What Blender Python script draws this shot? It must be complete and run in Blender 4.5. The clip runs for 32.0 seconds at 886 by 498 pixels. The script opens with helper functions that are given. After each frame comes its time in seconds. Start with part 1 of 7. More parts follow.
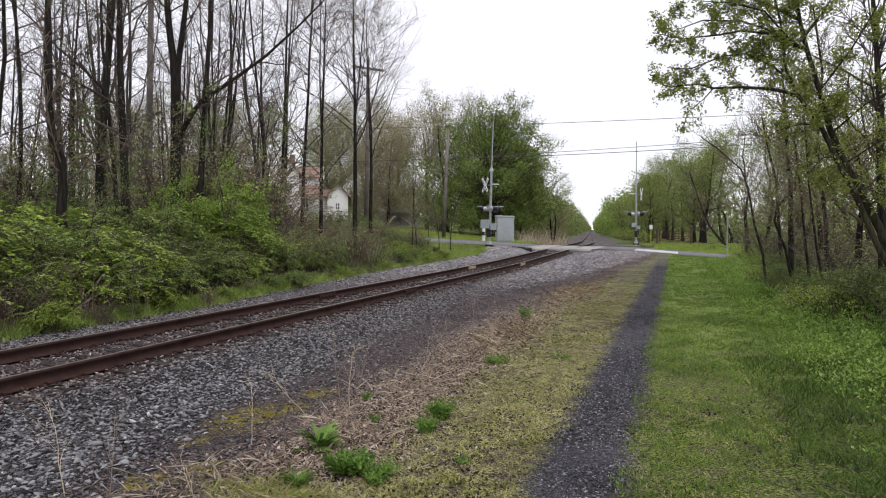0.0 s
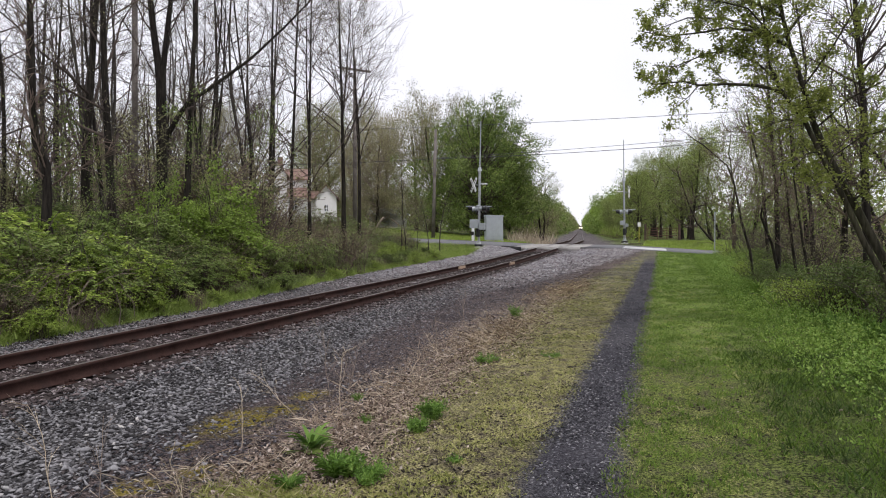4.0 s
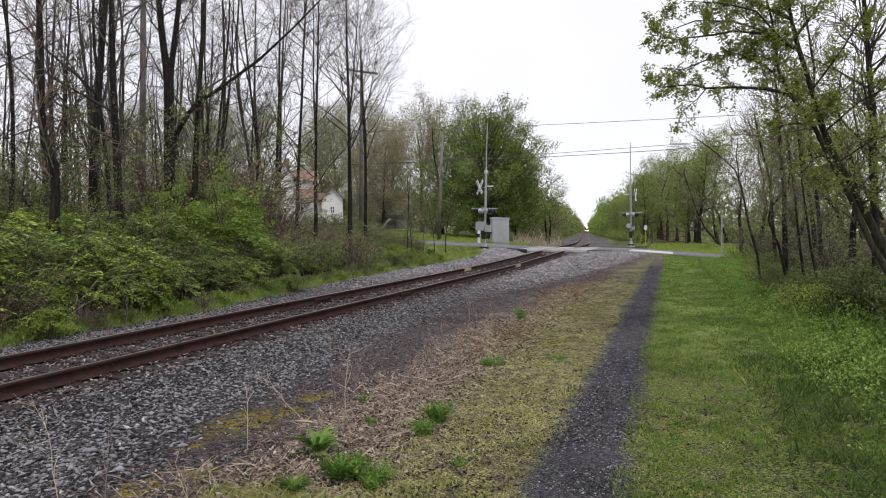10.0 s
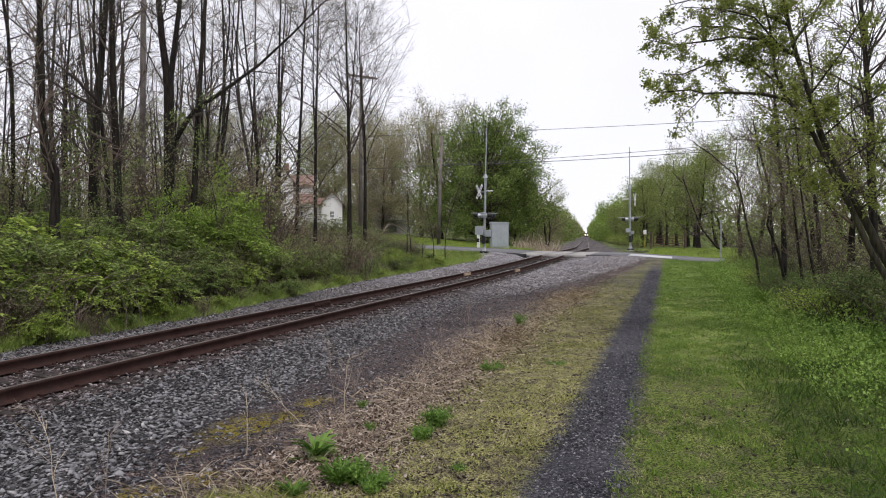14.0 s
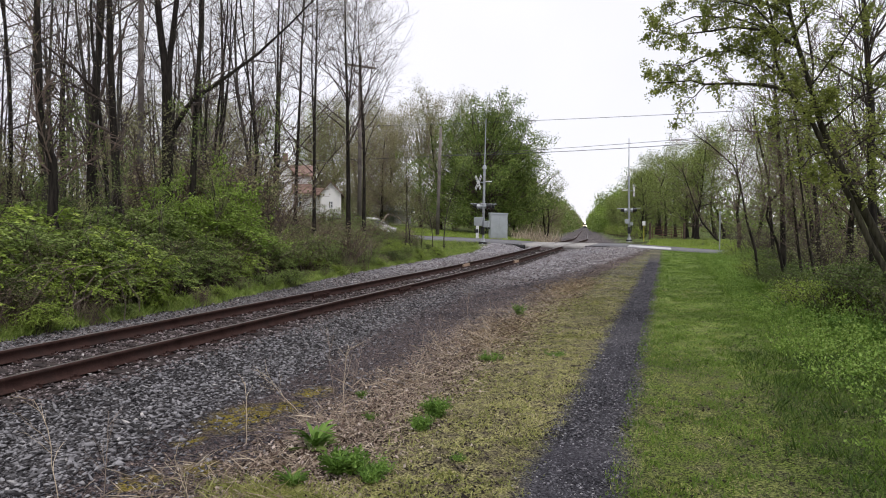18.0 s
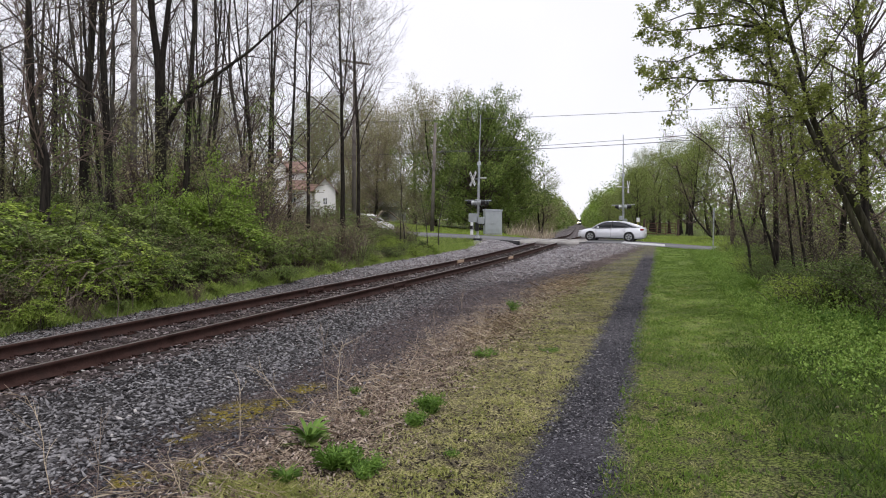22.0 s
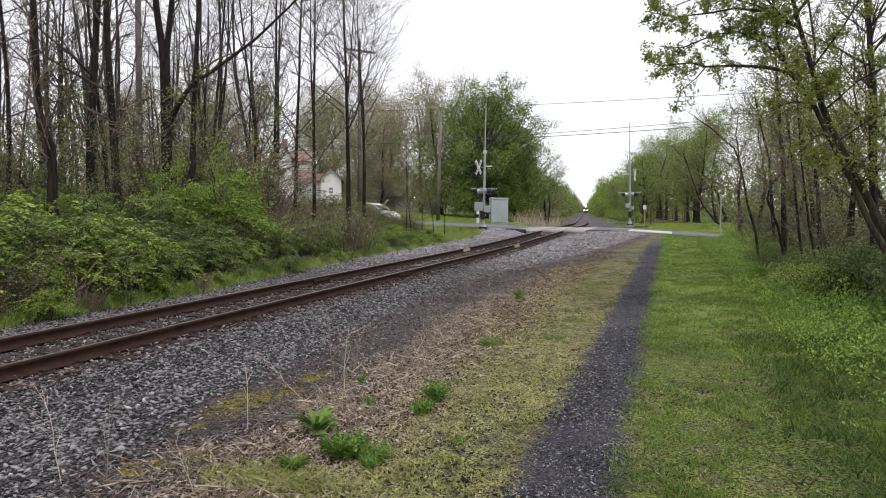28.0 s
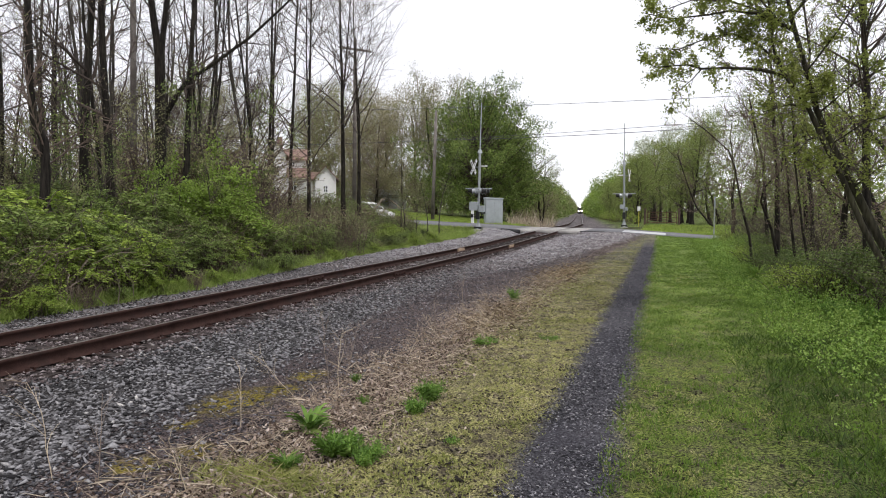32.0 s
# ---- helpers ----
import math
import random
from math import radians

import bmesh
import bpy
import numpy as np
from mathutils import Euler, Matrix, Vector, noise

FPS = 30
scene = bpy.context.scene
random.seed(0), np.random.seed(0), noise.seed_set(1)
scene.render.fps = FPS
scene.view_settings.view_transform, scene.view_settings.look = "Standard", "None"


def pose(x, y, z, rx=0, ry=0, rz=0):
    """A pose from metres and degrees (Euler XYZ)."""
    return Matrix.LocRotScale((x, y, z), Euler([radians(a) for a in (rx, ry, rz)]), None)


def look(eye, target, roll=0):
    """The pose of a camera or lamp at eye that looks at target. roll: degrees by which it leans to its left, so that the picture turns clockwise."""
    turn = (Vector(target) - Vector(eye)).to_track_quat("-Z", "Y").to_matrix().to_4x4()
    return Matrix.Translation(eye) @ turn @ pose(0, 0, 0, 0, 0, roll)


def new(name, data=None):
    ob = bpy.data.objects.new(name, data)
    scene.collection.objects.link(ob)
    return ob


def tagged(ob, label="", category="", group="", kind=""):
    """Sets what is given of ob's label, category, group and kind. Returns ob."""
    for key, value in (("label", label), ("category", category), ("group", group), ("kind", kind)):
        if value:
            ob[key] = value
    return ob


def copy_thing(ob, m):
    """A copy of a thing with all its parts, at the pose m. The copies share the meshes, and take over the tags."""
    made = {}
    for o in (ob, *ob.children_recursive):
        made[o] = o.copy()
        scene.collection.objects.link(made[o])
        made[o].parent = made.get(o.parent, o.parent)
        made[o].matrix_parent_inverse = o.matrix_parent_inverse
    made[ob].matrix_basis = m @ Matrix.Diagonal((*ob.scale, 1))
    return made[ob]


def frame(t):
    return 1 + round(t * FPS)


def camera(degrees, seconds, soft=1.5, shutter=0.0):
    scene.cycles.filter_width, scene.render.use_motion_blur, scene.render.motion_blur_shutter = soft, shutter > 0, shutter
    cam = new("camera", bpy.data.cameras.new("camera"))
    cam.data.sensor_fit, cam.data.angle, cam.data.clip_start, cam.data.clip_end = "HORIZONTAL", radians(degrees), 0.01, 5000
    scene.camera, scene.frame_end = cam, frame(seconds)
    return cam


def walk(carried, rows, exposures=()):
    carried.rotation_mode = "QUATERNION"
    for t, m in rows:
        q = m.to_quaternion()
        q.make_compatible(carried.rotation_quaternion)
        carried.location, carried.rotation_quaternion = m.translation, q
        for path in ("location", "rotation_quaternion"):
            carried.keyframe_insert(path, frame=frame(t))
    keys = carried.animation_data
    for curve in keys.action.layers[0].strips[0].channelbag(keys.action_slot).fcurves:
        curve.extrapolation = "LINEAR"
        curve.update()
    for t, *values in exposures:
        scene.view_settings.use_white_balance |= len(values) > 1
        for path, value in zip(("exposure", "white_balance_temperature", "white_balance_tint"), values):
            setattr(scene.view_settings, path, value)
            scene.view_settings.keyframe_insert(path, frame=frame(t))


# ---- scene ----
LENS = 67.0
cam = camera(LENS, 32.0, soft=1.05)
# seconds, place, pitch, roll, yaw
PATH = [
    (0, 0.000, -0.000, 1.700, -1.90, -0.50, 19.15),
    (0.5, -0.004, -0.003, 1.702, -1.82, -0.44, 18.85),
    (1, 0.005, -0.003, 1.704, -2.00, -0.18, 18.49),
    (1.5, -0.004, 0.005, 1.703, -1.89, -0.13, 18.13),
    (2, -0.002, -0.001, 1.700, -1.99, -0.03, 18.68),
    (2.5, -0.000, 0.005, 1.698, -1.62, 0.18, 18.65),
    (3, -0.002, 0.001, 1.699, -1.67, -0.12, 18.13),
    (3.5, 0.006, 0.007, 1.690, -1.87, 0.32, 18.20),
    (5.5, 0.004, -0.000, 1.699, -1.84, -0.04, 18.56),
    (6, 0.001, 0.001, 1.696, -1.87, -0.17, 18.65),
    (6.5, 0.001, 0.005, 1.700, -1.94, -0.09, 18.64),
    (7, 0.003, 0.010, 1.696, -1.77, 0.19, 18.87),
    (7.5, 0.008, 0.005, 1.697, -1.63, 0.04, 19.00),
    (8, 0.008, 0.008, 1.699, -1.54, 0.10, 19.00),
    (8.5, 0.006, 0.005, 1.699, -1.76, 0.15, 18.82),
    (9, 0.005, 0.008, 1.697, -1.70, 0.18, 18.67),
    (9.5, 0.002, 0.008, 1.699, -1.73, 0.13, 18.73),
    (10, -0.002, 0.014, 1.697, -1.69, 0.02, 18.73),
    (10.5, 0.003, -0.001, 1.702, -1.37, 0.03, 18.96),
    (11, 0.005, 0.002, 1.699, -1.34, -0.18, 18.66),
    (11.5, 0.005, -0.004, 1.704, -1.27, -0.05, 18.55),
    (12, 0.008, -0.003, 1.700, -1.38, 0.07, 18.66),
    (12.5, 0.014, -0.001, 1.697, -1.34, 0.10, 18.95),
    (13, 0.006, -0.001, 1.698, -1.33, -0.04, 18.85),
    (13.5, 0.009, -0.001, 1.699, -1.06, -0.09, 18.81),
    (14, 0.009, -0.006, 1.702, -1.30, 0.04, 18.69),
    (14.5, 0.004, 0.005, 1.697, -1.76, -0.05, 18.54),
    (16.5, 0.001, 0.005, 1.702, -1.77, -0.63, 19.05),
    (17, 0.001, 0.010, 1.699, -2.15, -0.15, 18.79),
    (17.5, 0.003, 0.002, 1.702, -2.04, -0.07, 18.81),
    (18, -0.002, 0.004, 1.702, -2.10, -0.11, 18.59),
    (18.5, 0.007, 0.006, 1.705, -2.02, 0.03, 18.65),
    (19, 0.008, 0.004, 1.703, -2.25, 0.02, 18.63),
    (19.5, 0.010, -0.001, 1.703, -2.41, 0.04, 18.78),
    (20, 0.015, 0.006, 1.702, -2.31, 0.04, 18.46),
    (20.5, 0.008, 0.010, 1.699, -1.96, 0.22, 18.39),
    (21, 0.010, 0.008, 1.703, -2.06, 0.12, 18.46),
    (21.5, 0.007, 0.011, 1.701, -2.32, -0.02, 18.34),
    (22, 0.004, 0.006, 1.698, -2.40, -0.14, 18.13),
    (22.5, 0.003, 0.008, 1.701, -2.62, -0.16, 18.34),
    (23, 0.003, 0.009, 1.700, -2.61, -0.18, 18.28),
    (23.5, 0.003, 0.005, 1.710, -2.62, -0.29, 18.20),
    (24, 0.003, 0.006, 1.706, -2.73, -0.23, 17.96),
    (24.5, 0.001, 0.006, 1.698, -2.75, -0.13, 18.03),
    (25, -0.000, 0.010, 1.698, -2.73, -0.22, 18.28),
    (25.5, 0.004, 0.010, 1.702, -2.98, -0.16, 18.37),
    (27.5, 0.008, 0.015, 1.692, -3.52, 0.18, 18.55),
    (28, 0.011, 0.013, 1.697, -3.36, 0.22, 18.65),
    (28.5, 0.005, 0.012, 1.696, -3.27, 0.09, 18.40),
    (29, 0.003, 0.010, 1.697, -3.38, -0.03, 18.42),
    (29.5, -0.001, 0.011, 1.700, -3.40, -0.06, 18.48),
    (30, -0.001, 0.010, 1.695, -3.51, 0.03, 18.19),
    (30.5, 0.006, 0.011, 1.698, -3.47, 0.10, 18.19),
    (31, 0.001, 0.008, 1.690, -2.82, 0.06, 18.02),
    (31.5, 0.005, 0.011, 1.695, -2.90, -0.13, 18.04),
    (32, -0.001, 0.016, 1.693, -3.40, -0.29, 18.18),
]
walk(cam, [(t, pose(x, y, z, 90 + pitch, roll, yaw)) for t, x, y, z, pitch, roll, yaw in PATH], [(0, 0.05, 6350, 15), (9, 0.02, 6350, 15), (18, 0.0, 6350, 15), (24.5, 0.05, 6350, 15), (28, 0.15, 6400, 13), (32, 0.18, 6400, 13)])

# ---- world and light: a bright overcast spring day ----
world = bpy.data.worlds.new("overcast_sky")
scene.world = world
world.use_nodes = True
wn = world.node_tree.nodes
wl = world.node_tree.links
wn.clear()
w_out = wn.new("ShaderNodeOutputWorld")
w_bg = wn.new("ShaderNodeBackground")
w_sky = wn.new("ShaderNodeTexSky")
w_sky.sky_type = "NISHITA"
w_sky.sun_disc = False
w_sky.sun_elevation = radians(48)
w_sky.sun_rotation = radians(200)
w_gain = wn.new("ShaderNodeMix")
w_gain.data_type = "RGBA"
w_gain.blend_type = "MULTIPLY"
w_gain.inputs["Factor"].default_value = 1.0
w_gain.inputs["B"].default_value = (0.10, 0.10, 0.10, 1)
w_noise = wn.new("ShaderNodeTexNoise")
w_noise.inputs["Scale"].default_value = 2.2
w_noise.inputs["Detail"].default_value = 4
w_cloud = wn.new("ShaderNodeMix")
w_cloud.data_type = "RGBA"
w_cloud.inputs["A"].default_value = (0.98, 0.99, 1.03, 1)
w_cloud.inputs["B"].default_value = (1.20, 1.20, 1.22, 1)
w_mix = wn.new("ShaderNodeMix")
w_mix.data_type = "RGBA"
w_mix.inputs["Factor"].default_value = 0.90
wl.new(w_sky.outputs["Color"], w_gain.inputs["A"])
wl.new(w_noise.outputs["Fac"], w_cloud.inputs["Factor"])
wl.new(w_gain.outputs["Result"], w_mix.inputs["A"])
wl.new(w_cloud.outputs["Result"], w_mix.inputs["B"])
wl.new(w_mix.outputs["Result"], w_bg.inputs["Color"])
w_bg.inputs["Strength"].default_value = 0.97
wl.new(w_bg.outputs["Background"], w_out.inputs["Surface"])

sun = new("sun", bpy.data.lights.new("sun", "SUN"))
sun.data.energy = 1.35
sun.data.angle = radians(14)
sun.data.color = (1.0, 0.97, 0.92)
sun.matrix_world = look((28, -22, 90), (0, 20, 0))

# ---- materials ----


def material(name, rough=0.8, metal=0.0, spec=0.3):
    m = bpy.data.materials.new(name)
    m.use_nodes = True
    b = m.node_tree.nodes["Principled BSDF"]
    b.inputs["Roughness"].default_value = rough
    b.inputs["Metallic"].default_value = metal
    b.inputs["Specular IOR Level"].default_value = spec
    return m, m.node_tree.nodes, m.node_tree.links, b


def noise_node(nodes, links, scale, detail=4.0, coord="Object", rough=0.6):
    c = nodes.new("ShaderNodeTexCoord")
    n = nodes.new("ShaderNodeTexNoise")
    n.inputs["Scale"].default_value = scale
    n.inputs["Detail"].default_value = detail
    n.inputs["Roughness"].default_value = rough
    links.new(c.outputs[coord], n.inputs["Vector"])
    return n


def ramp_node(nodes, links, source, stops):
    r = nodes.new("ShaderNodeValToRGB")
    e = r.color_ramp.elements
    while len(e) < len(stops):
        e.new(0.5)
    for k, (pos, col) in enumerate(stops):
        e[k].position = pos
        e[k].color = (*col, 1)
    links.new(source, r.inputs["Fac"])
    return r


def mix_node(nodes, links, fac, a, b, blend="MIX"):
    m = nodes.new("ShaderNodeMix")
    m.data_type = "RGBA"
    m.blend_type = blend
    for key, v in (("Factor", fac), ("A", a), ("B", b)):
        if isinstance(v, (int, float)):
            m.inputs[key].default_value = v
        elif isinstance(v, tuple):
            m.inputs[key].default_value = (*v, 1)
        else:
            links.new(v, m.inputs[key])
    return m.outputs["Result"]


def bump_node(nodes, links, bsdf, height, strength=0.4, distance=0.02):
    b = nodes.new("ShaderNodeBump")
    b.inputs["Strength"].default_value = strength
    b.inputs["Distance"].default_value = distance
    links.new(height, b.inputs["Height"])
    links.new(b.outputs["Normal"], bsdf.inputs["Normal"])


def mottled(name, c1, c2, scale=6.0, fine=60.0, rough=0.8, metal=0.0, bump=0.3, distance=0.01, spec=0.3, c3=None):
    """Two colours by a coarse noise, darkened and lit by a fine one, with relief."""
    m, nd, ln, b = material(name, rough, metal, spec)
    a = noise_node(nd, ln, scale)
    f = noise_node(nd, ln, fine, 6)
    stops = [(0.35, c1), (0.65, c2)] if c3 is None else [(0.3, c1), (0.5, c2), (0.68, c3)]
    r = ramp_node(nd, ln, a.outputs["Fac"], stops)
    g = ramp_node(nd, ln, f.outputs["Fac"], [(0.3, (0.6, 0.6, 0.6)), (0.7, (1.25, 1.25, 1.25))])
    ln.new(mix_node(nd, ln, 1.0, r.outputs["Color"], g.outputs["Color"], "MULTIPLY"), b.inputs["Base Color"])
    if bump:
        bump_node(nd, ln, b, f.outputs["Fac"], bump, distance)
    return m


def leafy(name, stops, rough=0.55, translucent=0.30, spec=0.25, clumps=1.3):
    """Foliage: each leaf and each clump takes its own colour, light passes through."""
    m, nd, ln, b = material(name, rough, 0.0, spec)
    g = nd.new("ShaderNodeNewGeometry")
    clump = noise_node(nd, ln, clumps, 3)
    spread = nd.new("ShaderNodeMapRange")
    spread.inputs["From Min"].default_value = 0.30
    spread.inputs["From Max"].default_value = 0.70
    ln.new(clump.outputs["Fac"], spread.inputs["Value"])
    both = nd.new("ShaderNodeMix")
    both.inputs["Factor"].default_value = 0.5
    ln.new(g.outputs["Random Per Island"], both.inputs["A"])
    ln.new(spread.outputs["Result"], both.inputs["B"])
    r = ramp_node(nd, ln, both.outputs["Result"], stops)
    ln.new(r.outputs["Color"], b.inputs["Base Color"])
    t = nd.new("ShaderNodeBsdfTranslucent")
    ln.new(r.outputs["Color"], t.inputs["Color"])
    mx = nd.new("ShaderNodeMixShader")
    mx.inputs["Fac"].default_value = translucent
    out = nd["Material Output"]
    ln.new(b.outputs["BSDF"], mx.inputs[1])
    ln.new(t.outputs["BSDF"], mx.inputs[2])
    ln.new(mx.outputs["Shader"], out.inputs["Surface"])
    return m


def bark(name, c1, c2):
    m, nd, ln, b = material(name, 0.9, 0.0, 0.15)
    c = nd.new("ShaderNodeTexCoord")
    mp = nd.new("ShaderNodeMapping")
    mp.inputs["Scale"].default_value = (14, 14, 2.2)
    ln.new(c.outputs["Object"], mp.inputs["Vector"])
    n = nd.new("ShaderNodeTexNoise")
    n.inputs["Scale"].default_value = 1.6
    n.inputs["Detail"].default_value = 6
    ln.new(mp.outputs["Vector"], n.inputs["Vector"])
    lich = noise_node(nd, ln, 1.3, 3)
    r = ramp_node(nd, ln, n.outputs["Fac"], [(0.32, c1), (0.68, c2)])
    l2 = ramp_node(nd, ln, lich.outputs["Fac"], [(0.45, (0.8, 0.8, 0.8)), (0.7, (1.25, 1.3, 1.15))])
    ln.new(mix_node(nd, ln, 1.0, r.outputs["Color"], l2.outputs["Color"], "MULTIPLY"), b.inputs["Base Color"])
    bump_node(nd, ln, b, n.outputs["Fac"], 0.7, 0.03)
    return m


def painted(name, col, rough=0.45, metal=0.0, dirt=0.25, scale=3.0, spec=0.4):
    """Paint or metal with streaks of dirt."""
    m, nd, ln, b = material(name, rough, metal, spec)
    n = noise_node(nd, ln, scale, 6)
    r = ramp_node(nd, ln, n.outputs["Fac"], [(0.35, tuple(c * (1 - dirt) for c in col)), (0.65, col)])
    ln.new(r.outputs["Color"], b.inputs["Base Color"])
    return m


def varied(name, stops, rough=0.85, spec=0.25, fine=90.0, bump=0.5):
    """Each loose piece of a mesh takes its own colour."""
    m, nd, ln, b = material(name, rough, 0.0, spec)
    g = nd.new("ShaderNodeNewGeometry")
    r = ramp_node(nd, ln, g.outputs["Random Per Island"], stops)
    f = noise_node(nd, ln, fine, 4)
    k = ramp_node(nd, ln, f.outputs["Fac"], [(0.3, (0.7, 0.7, 0.7)), (0.7, (1.2, 1.2, 1.2))])
    ln.new(mix_node(nd, ln, 1.0, r.outputs["Color"], k.outputs["Color"], "MULTIPLY"), b.inputs["Base Color"])
    if bump:
        bump_node(nd, ln, b, f.outputs["Fac"], bump, 0.006)
    return m


def glowing(name, col, strength):
    m, nd, ln, b = material(name, 0.3)
    b.inputs["Base Color"].default_value = (*col, 1)
    b.inputs["Emission Color"].default_value = (*col, 1)
    b.inputs["Emission Strength"].default_value = strength
    return m


LEAF_FULL = leafy("leaf_full", [(0.0, (0.040, 0.070, 0.014)), (0.5, (0.160, 0.230, 0.050)), (1.0, (0.380, 0.450, 0.130))])
BARK_DARK = bark("bark_dark", (0.012, 0.010, 0.009), (0.045, 0.038, 0.032))
BARK_GREY = bark("bark_grey", (0.040, 0.035, 0.031), (0.105, 0.092, 0.080))
TWIG_BROWN = mottled("twig_brown", (0.050, 0.038, 0.033), (0.130, 0.100, 0.084), 1.2, 20, 0.9, bump=0)
TWIG_RUSSET = mottled("twig_russet", (0.100, 0.070, 0.056), (0.230, 0.172, 0.140), 1.2, 20, 0.9, bump=0)
TWIG_VINE = mottled("twig_vine", (0.085, 0.066, 0.064), (0.200, 0.160, 0.155), 1.2, 20, 0.9, bump=0)
BARK_MOSSY = bark("bark_mossy", (0.022, 0.020, 0.014), (0.075, 0.068, 0.046))
TWIG_PALE = mottled("twig_pale", (0.20, 0.155, 0.125), (0.34, 0.28, 0.23), 1.2, 20, 0.9, bump=0)
LEAF_BRIGHT = leafy("leaf_bright", [(0.0, (0.080, 0.140, 0.018)), (0.4, (0.250, 0.348, 0.055)), (1.0, (0.470, 0.560, 0.130))])
LEAF_MID = leafy("leaf_mid", [(0.0, (0.060, 0.105, 0.020)), (0.5, (0.192, 0.265, 0.066)), (1.0, (0.380, 0.450, 0.150))])
LEAF_DARK = leafy("leaf_dark", [(0.0, (0.036, 0.064, 0.018)), (0.5, (0.120, 0.164, 0.046)), (1.0, (0.260, 0.310, 0.095))])
LEAF_OLIVE = leafy("leaf_olive", [(0.0, (0.130, 0.145, 0.042)), (0.5, (0.260, 0.262, 0.120)), (1.0, (0.410, 0.395, 0.220))])
LEAF_BUD = leafy("leaf_bud", [(0.0, (0.210, 0.180, 0.105)), (0.5, (0.345, 0.315, 0.175)), (1.0, (0.450, 0.430, 0.220))])
LEAF_YELLOW = leafy("leaf_yellow", [(0.0, (0.095, 0.155, 0.024)), (0.5, (0.230, 0.340, 0.054)), (1.0, (0.420, 0.540, 0.130))])
LEAF_SPRING = leafy("leaf_spring", [(0.0, (0.115, 0.155, 0.036)), (0.5, (0.240, 0.300, 0.080)), (1.0, (0.390, 0.440, 0.145))], clumps=0.5)
GRASS_GREEN = leafy("grass_green", [(0.0, (0.042, 0.080, 0.013)), (0.45, (0.115, 0.195, 0.028)), (0.85, (0.215, 0.305, 0.056)), (1.0, (0.36, 0.36, 0.15))])
GRASS_DEEP = leafy("grass_deep", [(0.0, (0.022, 0.045, 0.010)), (0.5, (0.066, 0.115, 0.020)), (1.0, (0.160, 0.215, 0.045))])
GRASS_YELLOW = leafy("grass_yellow", [(0.0, (0.080, 0.095, 0.024)), (0.5, (0.300, 0.325, 0.090)), (0.75, (0.470, 0.445, 0.185)), (1.0, (0.64, 0.56, 0.40))])
GRASS_PALE = leafy("grass_pale", [(0.0, (0.110, 0.165, 0.030)), (0.5, (0.270, 0.370, 0.080)), (0.85, (0.420, 0.480, 0.150)), (1.0, (0.60, 0.55, 0.33))])
STRAW = varied("straw", [(0.0, (0.20, 0.145, 0.10)), (0.5, (0.42, 0.345, 0.25)), (1.0, (0.70, 0.60, 0.46))], 0.9, bump=0)
DEAD_STRAW = varied("dead_straw_brown", [(0.0, (0.050, 0.034, 0.022)), (0.5, (0.210, 0.150, 0.090)), (1.0, (0.52, 0.42, 0.27))], 0.9, bump=0)
DEAD_LEAF = varied("dead_leaf", [(0.0, (0.030, 0.019, 0.014)), (0.4, (0.160, 0.112, 0.086)), (0.8, (0.40, 0.315, 0.255)), (1.0, (0.58, 0.50, 0.44))], 0.9, bump=0)
STONE = varied("ballast_stone", [(0.0, (0.014, 0.013, 0.014)), (0.3, (0.070, 0.067, 0.069)), (0.6, (0.205, 0.198, 0.202)), (0.85, (0.28, 0.275, 0.285)), (0.975, (0.34, 0.33, 0.33)), (1.0, (0.56, 0.53, 0.50))], 0.85)
STONE_BROWN = varied("ballast_stone_brown", [(0.0, (0.018, 0.013, 0.011)), (0.4, (0.120, 0.096, 0.094)), (0.8, (0.31, 0.262, 0.260)), (0.97, (0.28, 0.25, 0.24)), (1.0, (0.60, 0.57, 0.54))], 0.88)
STONE_DUSTY = varied("ballast_stone_dusty", [(0.0, (0.070, 0.064, 0.066)), (0.4, (0.19, 0.178, 0.184)), (0.8, (0.36, 0.34, 0.345)), (1.0, (0.62, 0.60, 0.58))], 0.88)
SOIL = varied("soil", [(0.0, (0.012, 0.010, 0.008)), (0.6, (0.060, 0.048, 0.038)), (0.9, (0.16, 0.135, 0.10)), (1.0, (0.36, 0.31, 0.24))], 0.95)
CINDER = varied("cinder", [(0.0, (0.014, 0.014, 0.016)), (0.55, (0.075, 0.073, 0.084)), (0.9, (0.21, 0.205, 0.22)), (1.0, (0.42, 0.41, 0.41))], 0.9)
RAIL_RUST = mottled("rail_rust", (0.032, 0.016, 0.0135), (0.060, 0.032, 0.026), 3.0, 70, 0.85, 0.0, 0.3, 0.003, 0.15, c3=(0.038, 0.024, 0.021))
RAIL_SHINE = mottled("rail_shine", (0.13, 0.105, 0.095), (0.22, 0.190, 0.175), 5.0, 60, 0.34, 0.6, 0.1, 0.002)
TIE_WOOD = mottled("tie_wood", (0.016, 0.012, 0.011), (0.060, 0.045, 0.040), 5.0, 40, 0.92, 0, 0.6, 0.01)
ASPHALT = mottled("asphalt", (0.150, 0.150, 0.158), (0.215, 0.215, 0.222), 0.8, 90, 0.9, 0, 0.4, 0.006)
CONCRETE = mottled("concrete", (0.33, 0.315, 0.295), (0.47, 0.455, 0.43), 2.0, 50, 0.85, 0, 0.3, 0.004)
PALE_PAVING = mottled("pale_paving", (0.54, 0.54, 0.55), (0.68, 0.68, 0.68), 2.0, 50, 0.8, 0, 0.2, 0.004)
RUBBER = mottled("rubber", (0.022, 0.022, 0.024), (0.045, 0.045, 0.047), 4.0, 60, 0.8)
